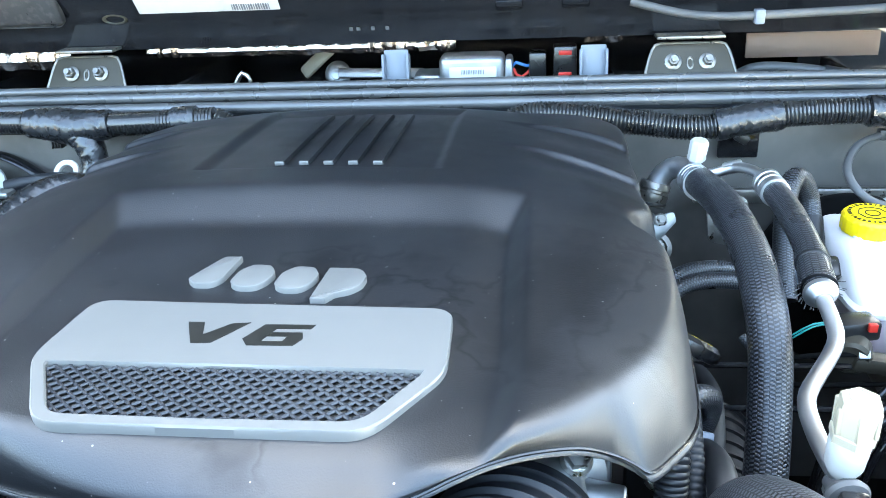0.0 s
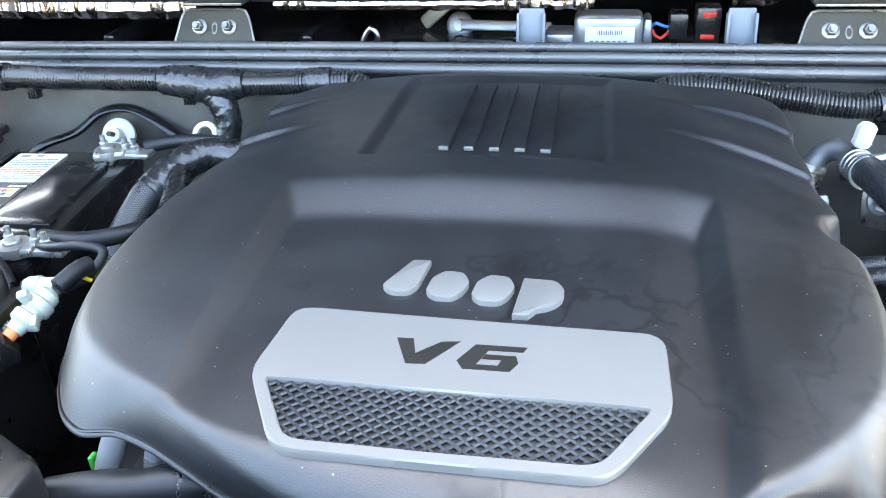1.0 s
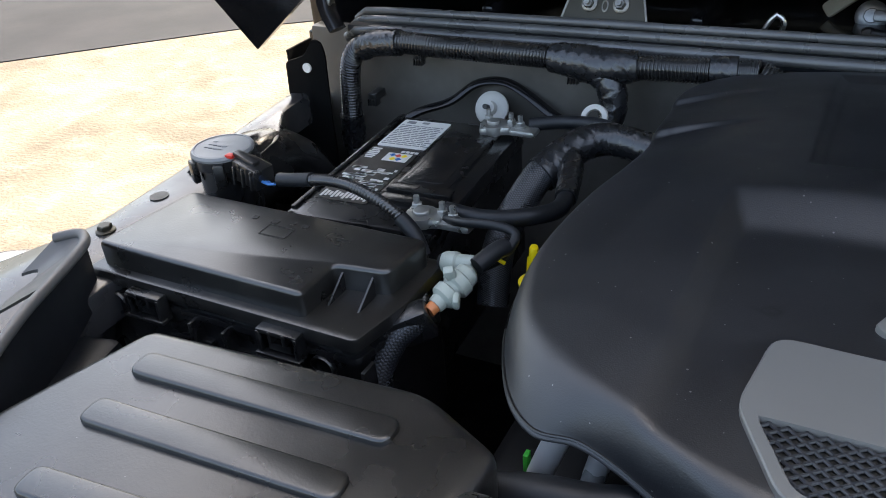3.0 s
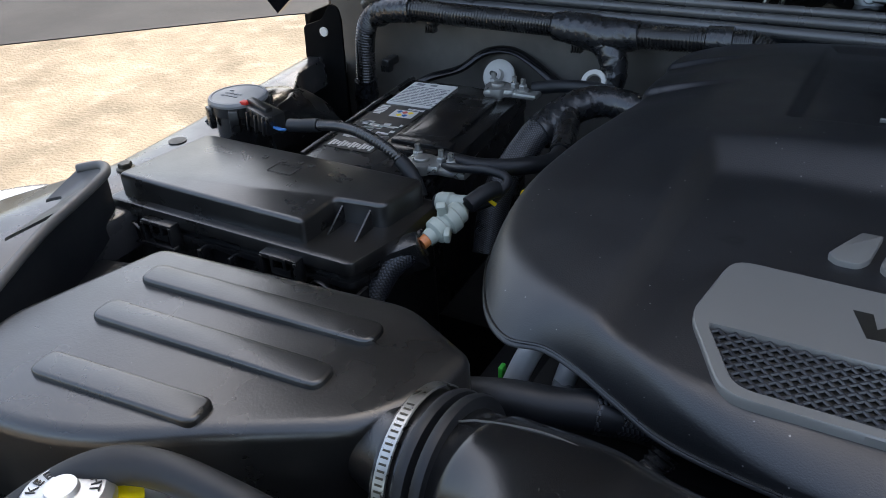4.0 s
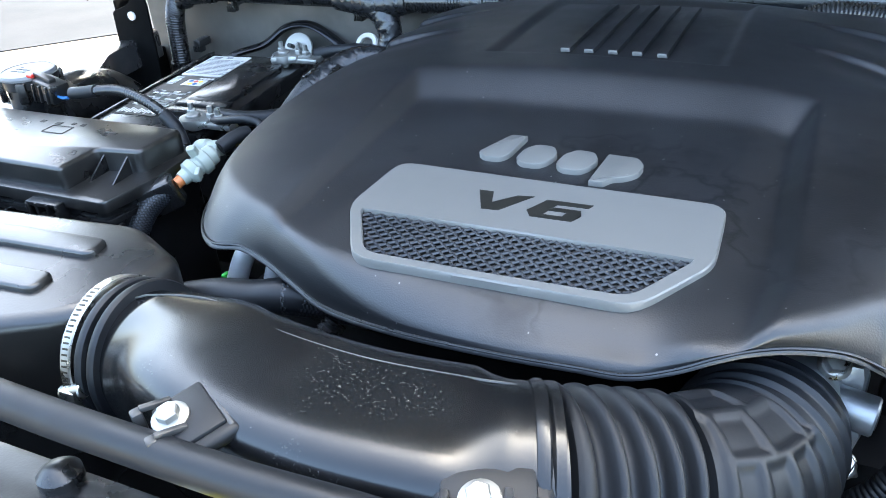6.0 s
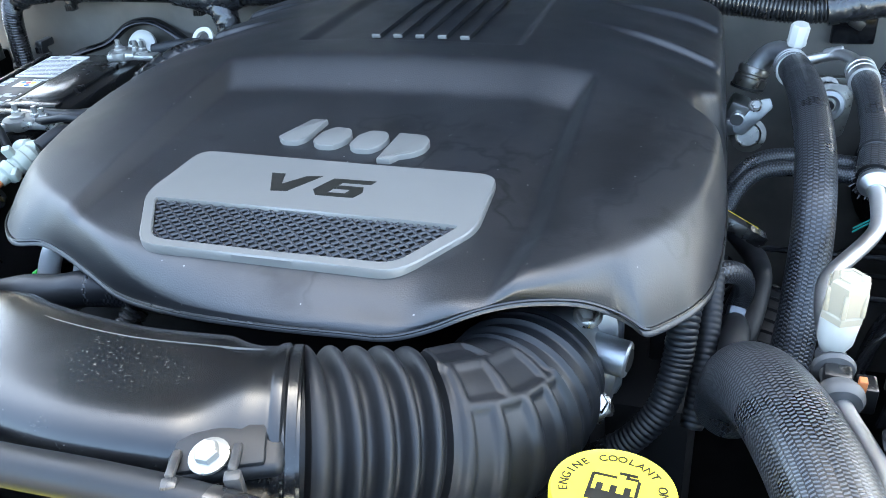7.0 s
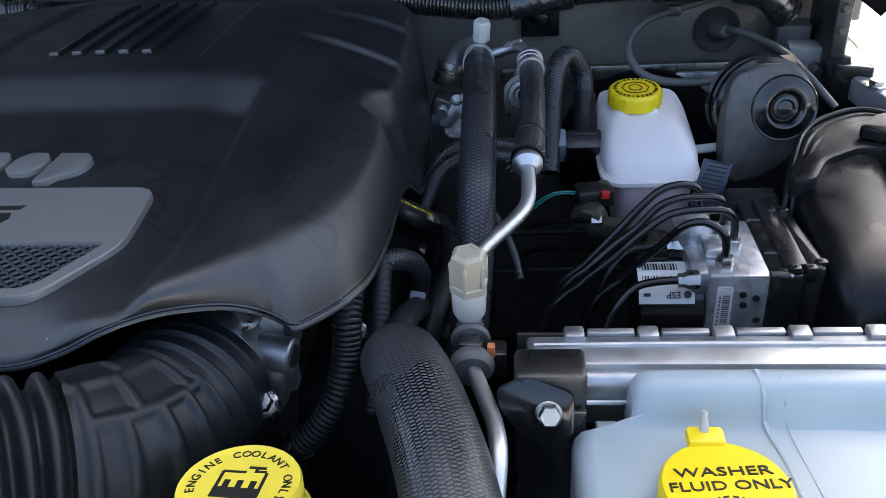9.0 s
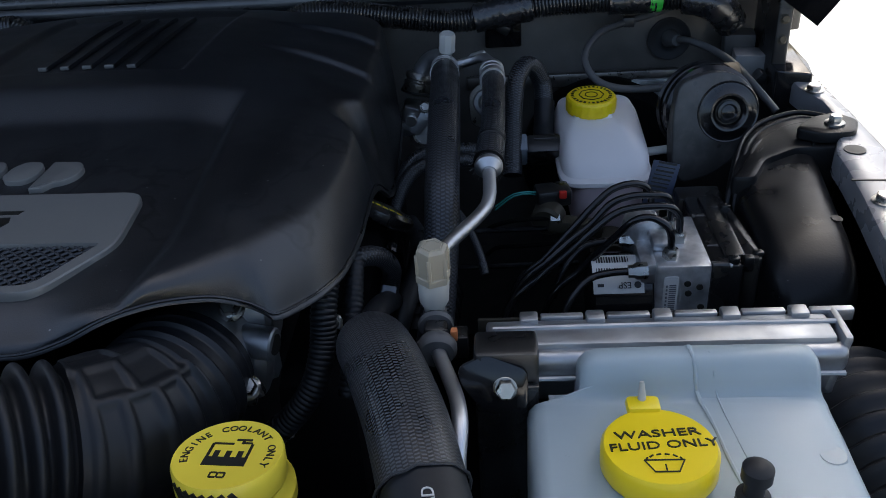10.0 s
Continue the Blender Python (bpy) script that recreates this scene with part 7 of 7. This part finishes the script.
for k in range(5):
    b = rbox((0.467 + 0.0488 * k, 0.311, 1.0465), (0.0135, 0.012, 0.0125), 0.0018)
    rbox((0.4915 + 0.0488 * k, 0.314, 1.0455), (0.0315, 0.006, 0.0100), 0.0012, bm=b)
    part("tab", b, M_ALU, ck)
part("rear_flange", rbox((0.560, 0.3145, 1.040), (0.262, 0.003, 0.016), 0.001), M_BRACKET, ck)
sb = thing("cooler_bracket", (0.45, 0.26, 0.95), "black steel cooler bracket with zinc bolt", "bracket")
sb.location += Vector((0.0, 0.011, 0.007))
part("post", rbox((0.4490, 0.262, 0.978), (0.044, 0.032, 0.15), 0.004, taper=(1, 0.9)), M_PLASTIC, sb)
part("lip", rbox((0.4490, 0.244, 1.028), (0.043, 0.004, 0.003), 0.001), M_PLASTIC, sb)
part("gusset", prism(rounded([(-0.026, 0.008), (-0.006, 0.018), (0.022, 0.008), (0.022, -0.020), (-0.010, -0.020), (-0.022, -0.006)], 0.006), -0.002, 0.002, 0.0008, pose(0.441, 0.244, 1.035, 70, 0, -4)), M_GLOSS, sb)
part("bolt", hexbolt((0.448, 0.242, 1.030), (0.0, -0.9, 0.42), 0.0070, flange=1.25, tall=0.010), M_STEEL, sb)
wt = thing("washer_tank", (0.57, 0.2, 0.90), "translucent blue-tinted washer fluid tank with yellow flip cap", "washer tank")
# one moulded body: a high rear block that slopes down into a wider front shelf
PROFILE = [(0.287, 0.900), (0.287, 1.034), (0.285, 1.042), (0.280, 1.0465), (0.272, 1.0475), (0.267, 1.046), (0.263, 1.041), (0.2595, 1.031), (0.2575, 1.0255), (0.2545, 1.0215), (0.250, 1.0203), (0.240, 1.0200), (0.220, 1.0195), (0.205, 1.0180), (0.180, 1.0165), (0.150, 1.0150), (0.125, 1.0125), (0.114, 1.005), (0.110, 0.990), (0.110, 0.900)]
b = bmesh.new()
rows = []
for y, z in PROFILE:
    k = smooth01((0.2605 - y) / 0.006)
    xl, xr = 0.498 - 0.036 * k, 0.661 + 0.005 * k
    row = []
    for dx, dz in ((0, -0.12), (0, -0.016), (0.0015, -0.008), (0.006, -0.002), (0.013, 0.0)):
        row.append((xl + dx, y, max(0.88, z + dz)))
    row += [(xl + (xr - xl) * f, y, z + 0.0008 * math.sin(3.14 * f)) for f in (0.25, 0.5, 0.75)]
    for dx, dz in ((0.013, 0.0), (0.006, -0.002), (0.0015, -0.008), (0, -0.016), (0, -0.12)):
        row.append((xr - dx, y, max(0.88, z + dz)))
    rows.append([b.verts.new(p) for p in row])
for p, q in zip(rows, rows[1:]):
    for k in range(len(p) - 1):
        b.faces.new((p[k], p[k + 1], q[k + 1], q[k]))
bmesh.ops.recalc_face_normals(b, faces=b.faces)
part("tank", b, M_TANK, wt)
part("parting_seam", tube([(0.572, 0.2875, 1.02), (0.573, 0.281, 1.0465), (0.574, 0.272, 1.0480), (0.5755, 0.263, 1.042), (0.577, 0.2565, 1.0245), (0.582, 0.235, 1.0205), (0.586, 0.20, 1.0185), (0.592, 0.17, 1.017), (0.604, 0.13, 1.0140)], 0.0016, 8), M_TANK, wt)
part("parting_line", tube([(0.586, 0.272, 1.0480), (0.588, 0.262, 1.0400), (0.590, 0.2560, 1.0235), (0.596, 0.21, 1.0192), (0.604, 0.165, 1.0165)], 0.0007, 6), M_TANK, wt)
for x, y in ((0.487, 0.215), (0.650, 0.205), (0.672, 0.150)):
    part("boss", lathe([(0, 0), (0.009, 0), (0.008, 0.0022), (0, 0.0022)], pose(x, y, 1.0162), 20), M_TANK, wt)
m = pose(0.541, 0.197, 1.017, -4, 0, 0)
wc = part("cap", lathe([(0, 0), (0.0345, 0), (0.036, 0.003), (0.036, 0.016), (0.034, 0.019), (0, 0.0195)], m, 48), M_YELLOW, wt, "yellow flip cap")
part("hinge_tab", rbox((0.537, 0.236, 1.033), (0.022, 0.014, 0.008), 0.003), M_YELLOW, wc)
part("strap", rod((0.5365, 0.2375, 1.032), (0.5365, 0.2430, 1.048), 0.0035, 0.0015, seg=10), M_WHITE, wc, "pale moulded strap end")
b = words("WASHER", 0.0119, m @ pose(0.000, 0.0095, 0.0196, 0, 0, 4) @ Matrix.Diagonal((1.12, 0.8, 1, 1)))
words("FLUID ONLY", 0.0119, m @ pose(0.002, -0.001, 0.0196, 0, 0, 4) @ Matrix.Diagonal((1.0, 0.8, 1, 1)), bm=b)
for p, q in (((-0.012, -0.014), (0.012, -0.014)), ((-0.007, -0.024), (0.007, -0.024)), ((-0.012, -0.014), (-0.007, -0.024)), ((0.012, -0.014), (0.007, -0.024)), ((0, -0.018), (0, -0.024))):
    t = tube([(*p, 0.0196), (*q, 0.0196)], 0.0005, 6, 1.0, smooth=False)
    bmesh.ops.transform(t, matrix=m, verts=t.verts)
    add(b, t)
for k in range(6):
    a = radians(30 + 24 * k)
    t = rbox((0.012 * math.cos(a), -0.017 + 0.008 * math.sin(a), 0.0196), (0.003, 0.0009, 0.0006), 0, (0, 0, math.degrees(a) + 90))
    bmesh.ops.transform(t, matrix=m, verts=t.verts)
    add(b, t)
part("lettering", b, M_INK, wc, "black lettering WASHER FLUID ONLY")
part("pipe_stub", rod((0.478, 0.262, 1.005), (0.490, 0.262, 1.005), 0.012, seg=20), M_TANK, wt)
knob = lathe([(0, 0), (0.010, 0), (0.010, 0.012), (0.006, 0.014), (0.006, 0.024), (0.009, 0.026), (0.009, 0.034), (0.005, 0.037), (0, 0.037)], pose(0.589, 0.165, 1.016), 24)
solo("rubber_stop", knob, M_RUBBER, "small black rubber stop standing by the washer tank", "rubber stop")

# ---- coolant bottle ----
cb = thing("coolant_filler", (0.275, 0.19, 0.95), "yellow coolant filler neck with lettered screw cap", "coolant filler")
part("neck", lathe([(0, 0), (0.026, 0), (0.026, 0.060), (0.034, 0.062), (0.0355, 0.066), (0.0355, 0.074), (0.033, 0.077), (0.032, 0.085), (0, 0.085)], pose(0.279, 0.183, 0.945), 40), M_PALEYEL, cb, "yellow filler neck with a flange")
m = pose(0.277, 0.181, 1.030, -8, 0, -4)
cc = part("cap", lathe([(0, 0), (0.0335, 0), (0.0345, 0.002), (0.0345, 0.017), (0.0335, 0.0195), (0.031, 0.0185), (0, 0.0185)], m, 64), M_PALEYEL, cb, "pale yellow screw cap")
b = bmesh.new()
for k, ch in enumerate("ENGINE COOLANT ONLY"):
    a = radians(196 - 11.9 * k)
    if ch != " ":
        words(ch, 0.0072, m @ pose(0.0262 * math.cos(a), 0.0262 * math.sin(a), 0.0186, 0, 0, math.degrees(a) - 90), bm=b)
for x, y, w, h in ((-0.0125, 0.003, 0.0018, 0.015), (0.0125, 0.003, 0.0018, 0.015), (0.0, -0.0065, 0.027, 0.008), (-0.0075, 0.0005, 0.0035, 0.006), (0.0, 0.0005, 0.0035, 0.006), (0.0075, 0.0005, 0.0035, 0.006), (-0.006, 0.0105, 0.013, 0.0016), (0.009, 0.0115, 0.006, 0.0016), (0.006, 0.0145, 0.010, 0.0018), (0.006, 0.0125, 0.0018, 0.004),
                   (-0.0025, -0.0170, 0.004, 0.0012), (0.0025, -0.0170, 0.004, 0.0012), (-0.0045, -0.019, 0.0010, 0.004), (0.0045, -0.019, 0.0010, 0.004), (0.0, -0.019, 0.0010, 0.004), (-0.0025, -0.0212, 0.004, 0.0012), (0.0025, -0.0212, 0.004, 0.0012)):
    t = rbox((x, y, 0.0186), (w, h, 0.0006), 0)
    bmesh.ops.transform(t, matrix=m, verts=t.verts)
    add(b, t)
part("lettering", b, M_INK, cc, "black lettering ENGINE COOLANT ONLY round a pictogram")
b = bmesh.new()
for k in range(8):
    a = radians(232 + 9.5 * k)
    t = rbox((0.0346 * math.cos(a), 0.0346 * math.sin(a), 0.0085), (0.0008, 0.0034, 0.0175), 0, (32, 0, math.degrees(a)))
    bmesh.ops.transform(t, matrix=m, verts=t.verts)
    add(b, t)
part("hazard_bars", b, M_INK, cc)

# ---- pipes under the front of the cover ----
cp = thing("coolant_pipe", (-0.2, 0.35, 0.95), "pair of bright bent coolant pipes under the cover", "pipe")
part("pipe", tube([(-0.214, 0.395, 1.060), (-0.226, 0.358, 1.050), (-0.238, 0.345, 1.022), (-0.248, 0.342, 0.985), (-0.252, 0.34, 0.92)], 0.0094, 16), M_PIPE, cp)
part("pipe", tube([(-0.186, 0.395, 1.058), (-0.196, 0.358, 1.045), (-0.203, 0.345, 1.018), (-0.210, 0.342, 0.98), (-0.214, 0.34, 0.91)], 0.0084, 16), M_PIPE, cp)
part("tag", rbox((-0.254, 0.346, 1.012), (0.004, 0.008, 0.016), 0.001), M_GREEN, cp, "bright green tag")
fh = thing("coolant_hose", (-0.15, 0.28, 0.98), "black hose with braided sleeve below the front of the cover", "hose")
part("hose", tube([(-0.262, 0.304, 1.018), (-0.225, 0.305, 1.028), (-0.19, 0.308, 1.031), (-0.163, 0.312, 1.036), (-0.13, 0.325, 1.03)], 0.0155, 18), M_RUBBER, fh)
part("sleeve", tube([(-0.165, 0.312, 1.036), (-0.140, 0.321, 1.032), (-0.10, 0.335, 1.02)], 0.0162, 18), M_BRAID, fh)
part("stub", tube([(-0.112, 0.30, 1.03), (-0.122, 0.28, 1.01), (-0.13, 0.265, 0.98)], rings_of(0.0046, 0.0105, 0.002), 14, 0.00115), M_LOOM, fh)
b = rbox((0.02, 0.262, 0.985), (0.20, 0.03, 0.03), 0.008, (0, 4, 0))
tube([(-0.08, 0.265, 1.005), (-0.02, 0.258, 1.022), (0.03, 0.258, 1.02), (0.09, 0.262, 1.01)], 0.013, 14, bm=b)
rbox((0.045, 0.248, 1.02), (0.03, 0.012, 0.014), 0.003, bm=b)
solo("front_loom", b, M_TAPE, "taped black loom lying under the front of the cover", "wiring loom")

# ---- cowl fittings ----
for cx, cy, cz in ((-0.4165, 1.020, 1.150), (0.4075, 1.018, 1.147)):
    hb = thing("hinge_bracket", (cx, cy, cz - 0.04), "dark steel bracket with two zinc nuts on the cowl", "bracket", "cowl brackets")
    m = pose(cx, cy, cz, 62, 0, 0)
    part("plate", prism(rounded([(-0.066, -0.046), (0.066, -0.046), (0.046, 0.026), (-0.046, 0.026)], [0.004, 0.004, 0.007, 0.007]), -0.0015, 0.0015, 0.0008, m), M_BRACKET, hb)
    e = tube([m @ Vector(p) for p in ((-0.066, -0.046, 0.001), (-0.055, -0.006, 0.001), (-0.0495, 0.014, 0.001), (-0.043, 0.0255, 0.001), (-0.034, 0.0265, 0.001), (0.0, 0.0265, 0.001), (0.034, 0.0265, 0.001), (0.043, 0.0255, 0.001), (0.0495, 0.014, 0.001), (0.055, -0.006, 0.001), (0.066, -0.046, 0.001))], 0.0018, 8)
    part("rolled_edge", e, M_NUT, hb)
    part("slot", lathe([(0.0035, 0), (0.0055, 0), (0.0058, 0.001), (0.0045, 0.0016), (0.0035, 0.001)], m @ pose(0, 0, 0.0015) @ Matrix.Diagonal((0.8, 1.5, 1, 1)), 20), M_NUT, hb)
    part("top_tab", rbox((cx, cy + 0.018, cz + 0.032), (0.085, 0.03, 0.004), 0.001), M_NUT, hb)
    for s in (-1, 1):
        nut = hexbolt(m @ Vector((s * 0.0215, 0.002, 0.0015)), m.to_3x3() @ Vector((0, 0, 1)), 0.0075, flange=1.45, tall=0.010)
        rod(m @ Vector((s * 0.0215, 0.002, 0.008)), m @ Vector((s * 0.0215, 0.002, 0.018)), 0.004, seg=10, bm=nut)
        part("nut", nut, M_NUT, hb, "zinc flange nut on a stud")
wm = thing("wiper_motor", (0.12, 1.1, 1.09), "silver wiper motor with barcode label and black plug", "wiper motor")
body = part("body", rbox((0.120, 1.10, 1.126), (0.092, 0.048, 0.050), 0.009, seg=3), M_ALU, wm)
part("end_cap", rbox((0.172, 1.10, 1.125), (0.014, 0.040, 0.042), 0.004, taper=(0.7, 1)), M_ALU, wm)
part("label", rbox((0.122, 1.0752, 1.124), (0.066, 0.001, 0.026), 0.0003), M_PAPER, body, "white barcode label")
b = bmesh.new()
for k in range(14):
    rbox((0.106 + 0.0024 * k, 1.0744, 1.130), (0.0012 if k % 3 else 0.0006, 0.001, 0.006), 0, bm=b)
for k in range(7):
    rbox((0.098 + 0.0075 * k, 1.0744, 1.118), (0.0045, 0.001, 0.0018), 0, bm=b)
part("print", b, M_GREYPRINT, body)
part("plug", rbox((0.212, 1.10, 1.135), (0.024, 0.03, 0.034), 0.003), M_PLASTIC, wm)
part("gearbox", rbox((0.055, 1.11, 1.11), (0.04, 0.05, 0.03), 0.006), M_ALU, wm)
part("wire", tube([(0.178, 1.092, 1.13), (0.186, 1.088, 1.118), (0.196, 1.092, 1.122), (0.204, 1.094, 1.13)], 0.0022, 8), M_RED, wm, "red wire")
part("wire", tube([(0.178, 1.092, 1.135), (0.184, 1.086, 1.14), (0.194, 1.090, 1.134), (0.204, 1.094, 1.134)], 0.0022, 8), M_BLUE, wm, "blue wire")
pc = thing("relay_plug", (0.25, 1.1, 1.11), "black relay plug with red lock tabs in the cowl", "connector")
part("body", rbox((0.250, 1.10, 1.135), (0.032, 0.03, 0.05), 0.003), M_PLASTIC, pc)
for z in (1.152, 1.122):
    part("lock_tab", rbox((0.250, 1.083, z), (0.018, 0.004, 0.006), 0.001), M_RED, pc, "red lock tab")
for x in (0.018, 0.287):
    cl = thing("cowl_support", (x, 1.05, 1.10), "grey plastic support clip standing on the cowl seal", "clip", "cowl supports")
    b = rbox((x, 1.055, 1.136), (0.034, 0.006, 0.062), 0.002, (-12, 0, 0))
    for s in (-1, 1):
        rbox((x + s * 0.017, 1.050, 1.132), (0.004, 0.018, 0.060), 0.0015, (-12, 0, 0), bm=b)
    part("post", b, M_GREYCLIP, cl)
wl = thing("wiper_linkage", (-0.1, 1.2, 1.09), "pale metal wiper linkage arms with a round pivot", "wiper linkage")
part("pivot", lathe([(0, 0), (0.020, 0), (0.021, 0.004), (0.016, 0.009), (0.010, 0.010), (0.009, 0.014), (0, 0.015)], axis_pose((-0.102, 1.205, 1.103), (-0.10, 1.0, 1.18)), 28), M_ALU, wl)
part("arm", rbox((-0.03, 1.185, 1.108), (0.14, 0.008, 0.016), 0.004, (-25, 0, -6)), M_ALU, wl)
part("arm", rbox((-0.135, 1.215, 1.125), (0.07, 0.008, 0.022), 0.005, (-25, -40, 0)), M_CREAM, wl, "pale crank arm")
fg = tube([(-0.225, 1.06, 1.105), (-0.215, 1.06, 1.128), (-0.205, 1.06, 1.140), (-0.196, 1.06, 1.128), (-0.205, 1.06, 1.108), (-0.222, 1.06, 1.104)], 0.0035, 8)
solo("bright_clip", fg, M_STEEL, "bent bright metal loop in the cowl trough", "clip")
ah = thing("intake_hose", (0.735, 0.25, 0.90), "large ribbed black rubber air hose beside the washer tank", "rubber hose")
part("hose", tube([(0.742, 0.375, 0.905), (0.740, 0.32, 0.918), (0.737, 0.25, 0.922), (0.733, 0.17, 0.918), (0.728, 0.10, 0.90)], lambda s, f: 0.050 + 0.0045 * math.sin(2 * math.pi * s / 0.021), 36, 0.0026), M_RUBBER, ah)
# aluminium housing given the near-black iron so it sinks into the shade
al = thing("alternator", (0.365, 0.52, 0.90), "ribbed housing down beside the engine, darkened to sink into the shade", "alternator")
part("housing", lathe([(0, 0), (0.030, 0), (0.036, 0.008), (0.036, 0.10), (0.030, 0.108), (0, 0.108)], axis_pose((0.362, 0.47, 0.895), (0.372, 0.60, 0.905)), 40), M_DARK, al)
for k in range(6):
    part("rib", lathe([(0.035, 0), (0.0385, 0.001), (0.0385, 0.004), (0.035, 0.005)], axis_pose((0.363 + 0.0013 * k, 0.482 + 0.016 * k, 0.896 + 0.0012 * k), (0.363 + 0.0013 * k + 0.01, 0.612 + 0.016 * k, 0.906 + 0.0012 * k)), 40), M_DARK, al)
for p in ((0.289, 0.413, 0.853), (0.300, 0.40, 0.985)):
    bo2 = thing("bolt", p, "small zinc bolt on a dark engine bracket", "bolt", "engine bolts")
    part("head", hexbolt(p, (0.1, -0.8, 0.6), 0.0075, flange=1.3, tall=0.010), M_STEEL, bo2)
    part("bracket", rbox((p[0] - 0.004, p[1] + 0.012, p[2] - 0.012), (0.036, 0.012, 0.032), 0.004), M_DARK, bo2)
tw = thing("sensor_wires", (0.48, 0.62, 0.99), "pair of thin teal wires at the brake cylinder plug", "wire")
for k in range(2):
    part("wire", tube([(0.445, 0.615, 0.972 + 0.004 * k), (0.462, 0.612, 0.988 + 0.003 * k), (0.476, 0.616, 0.990 + 0.002 * k), (0.490, 0.622, 0.985 + 0.003 * k)], 0.0009, 8), M_TEAL, tw)
rb = thing("lamp_plug", (0.405, 0.31, 1.03), "small orange plug end beside the pressure switch", "plug")
part("tip", rbox((0.412, 0.306, 1.042), (0.005, 0.006, 0.009), 0.001), M_ORANGE, rb)
part("body", rbox((0.416, 0.312, 1.030), (0.012, 0.016, 0.020), 0.002), M_PLASTIC, rb)
# tan sheet on a foot, added to paint the ground's reflection in gloss black
tp = thing("tan_reflection", (0.58, 1.10, 1.11), "tan sheet added for the ground's reflection in the cowl trough", "panel")
part("sheet", rbox((0.58, 1.10, 1.1515), (0.172, 0.004, 0.033), 0.001, (-4, 0.0, -1)), M_TAN, tp)
part("foot", rbox((0.58, 1.106, 1.117), (0.03, 0.006, 0.045), 0.001), M_BAY, tp)
dh = thing("drain_hose", (0.58, 1.06, 1.10), "grey rubber hose lying in the cowl trough", "hose")
part("hose", tube([(0.47, 1.07, 1.112), (0.50, 1.06, 1.130), (0.56, 1.055, 1.128), (0.63, 1.05, 1.118), (0.72, 1.05, 1.116)], 0.007, 12), M_GREYRUB, dh)
part("sleeve", tube([(0.585, 1.053, 1.125), (0.615, 1.051, 1.120)], 0.0082, 12), M_RUBBER, dh)
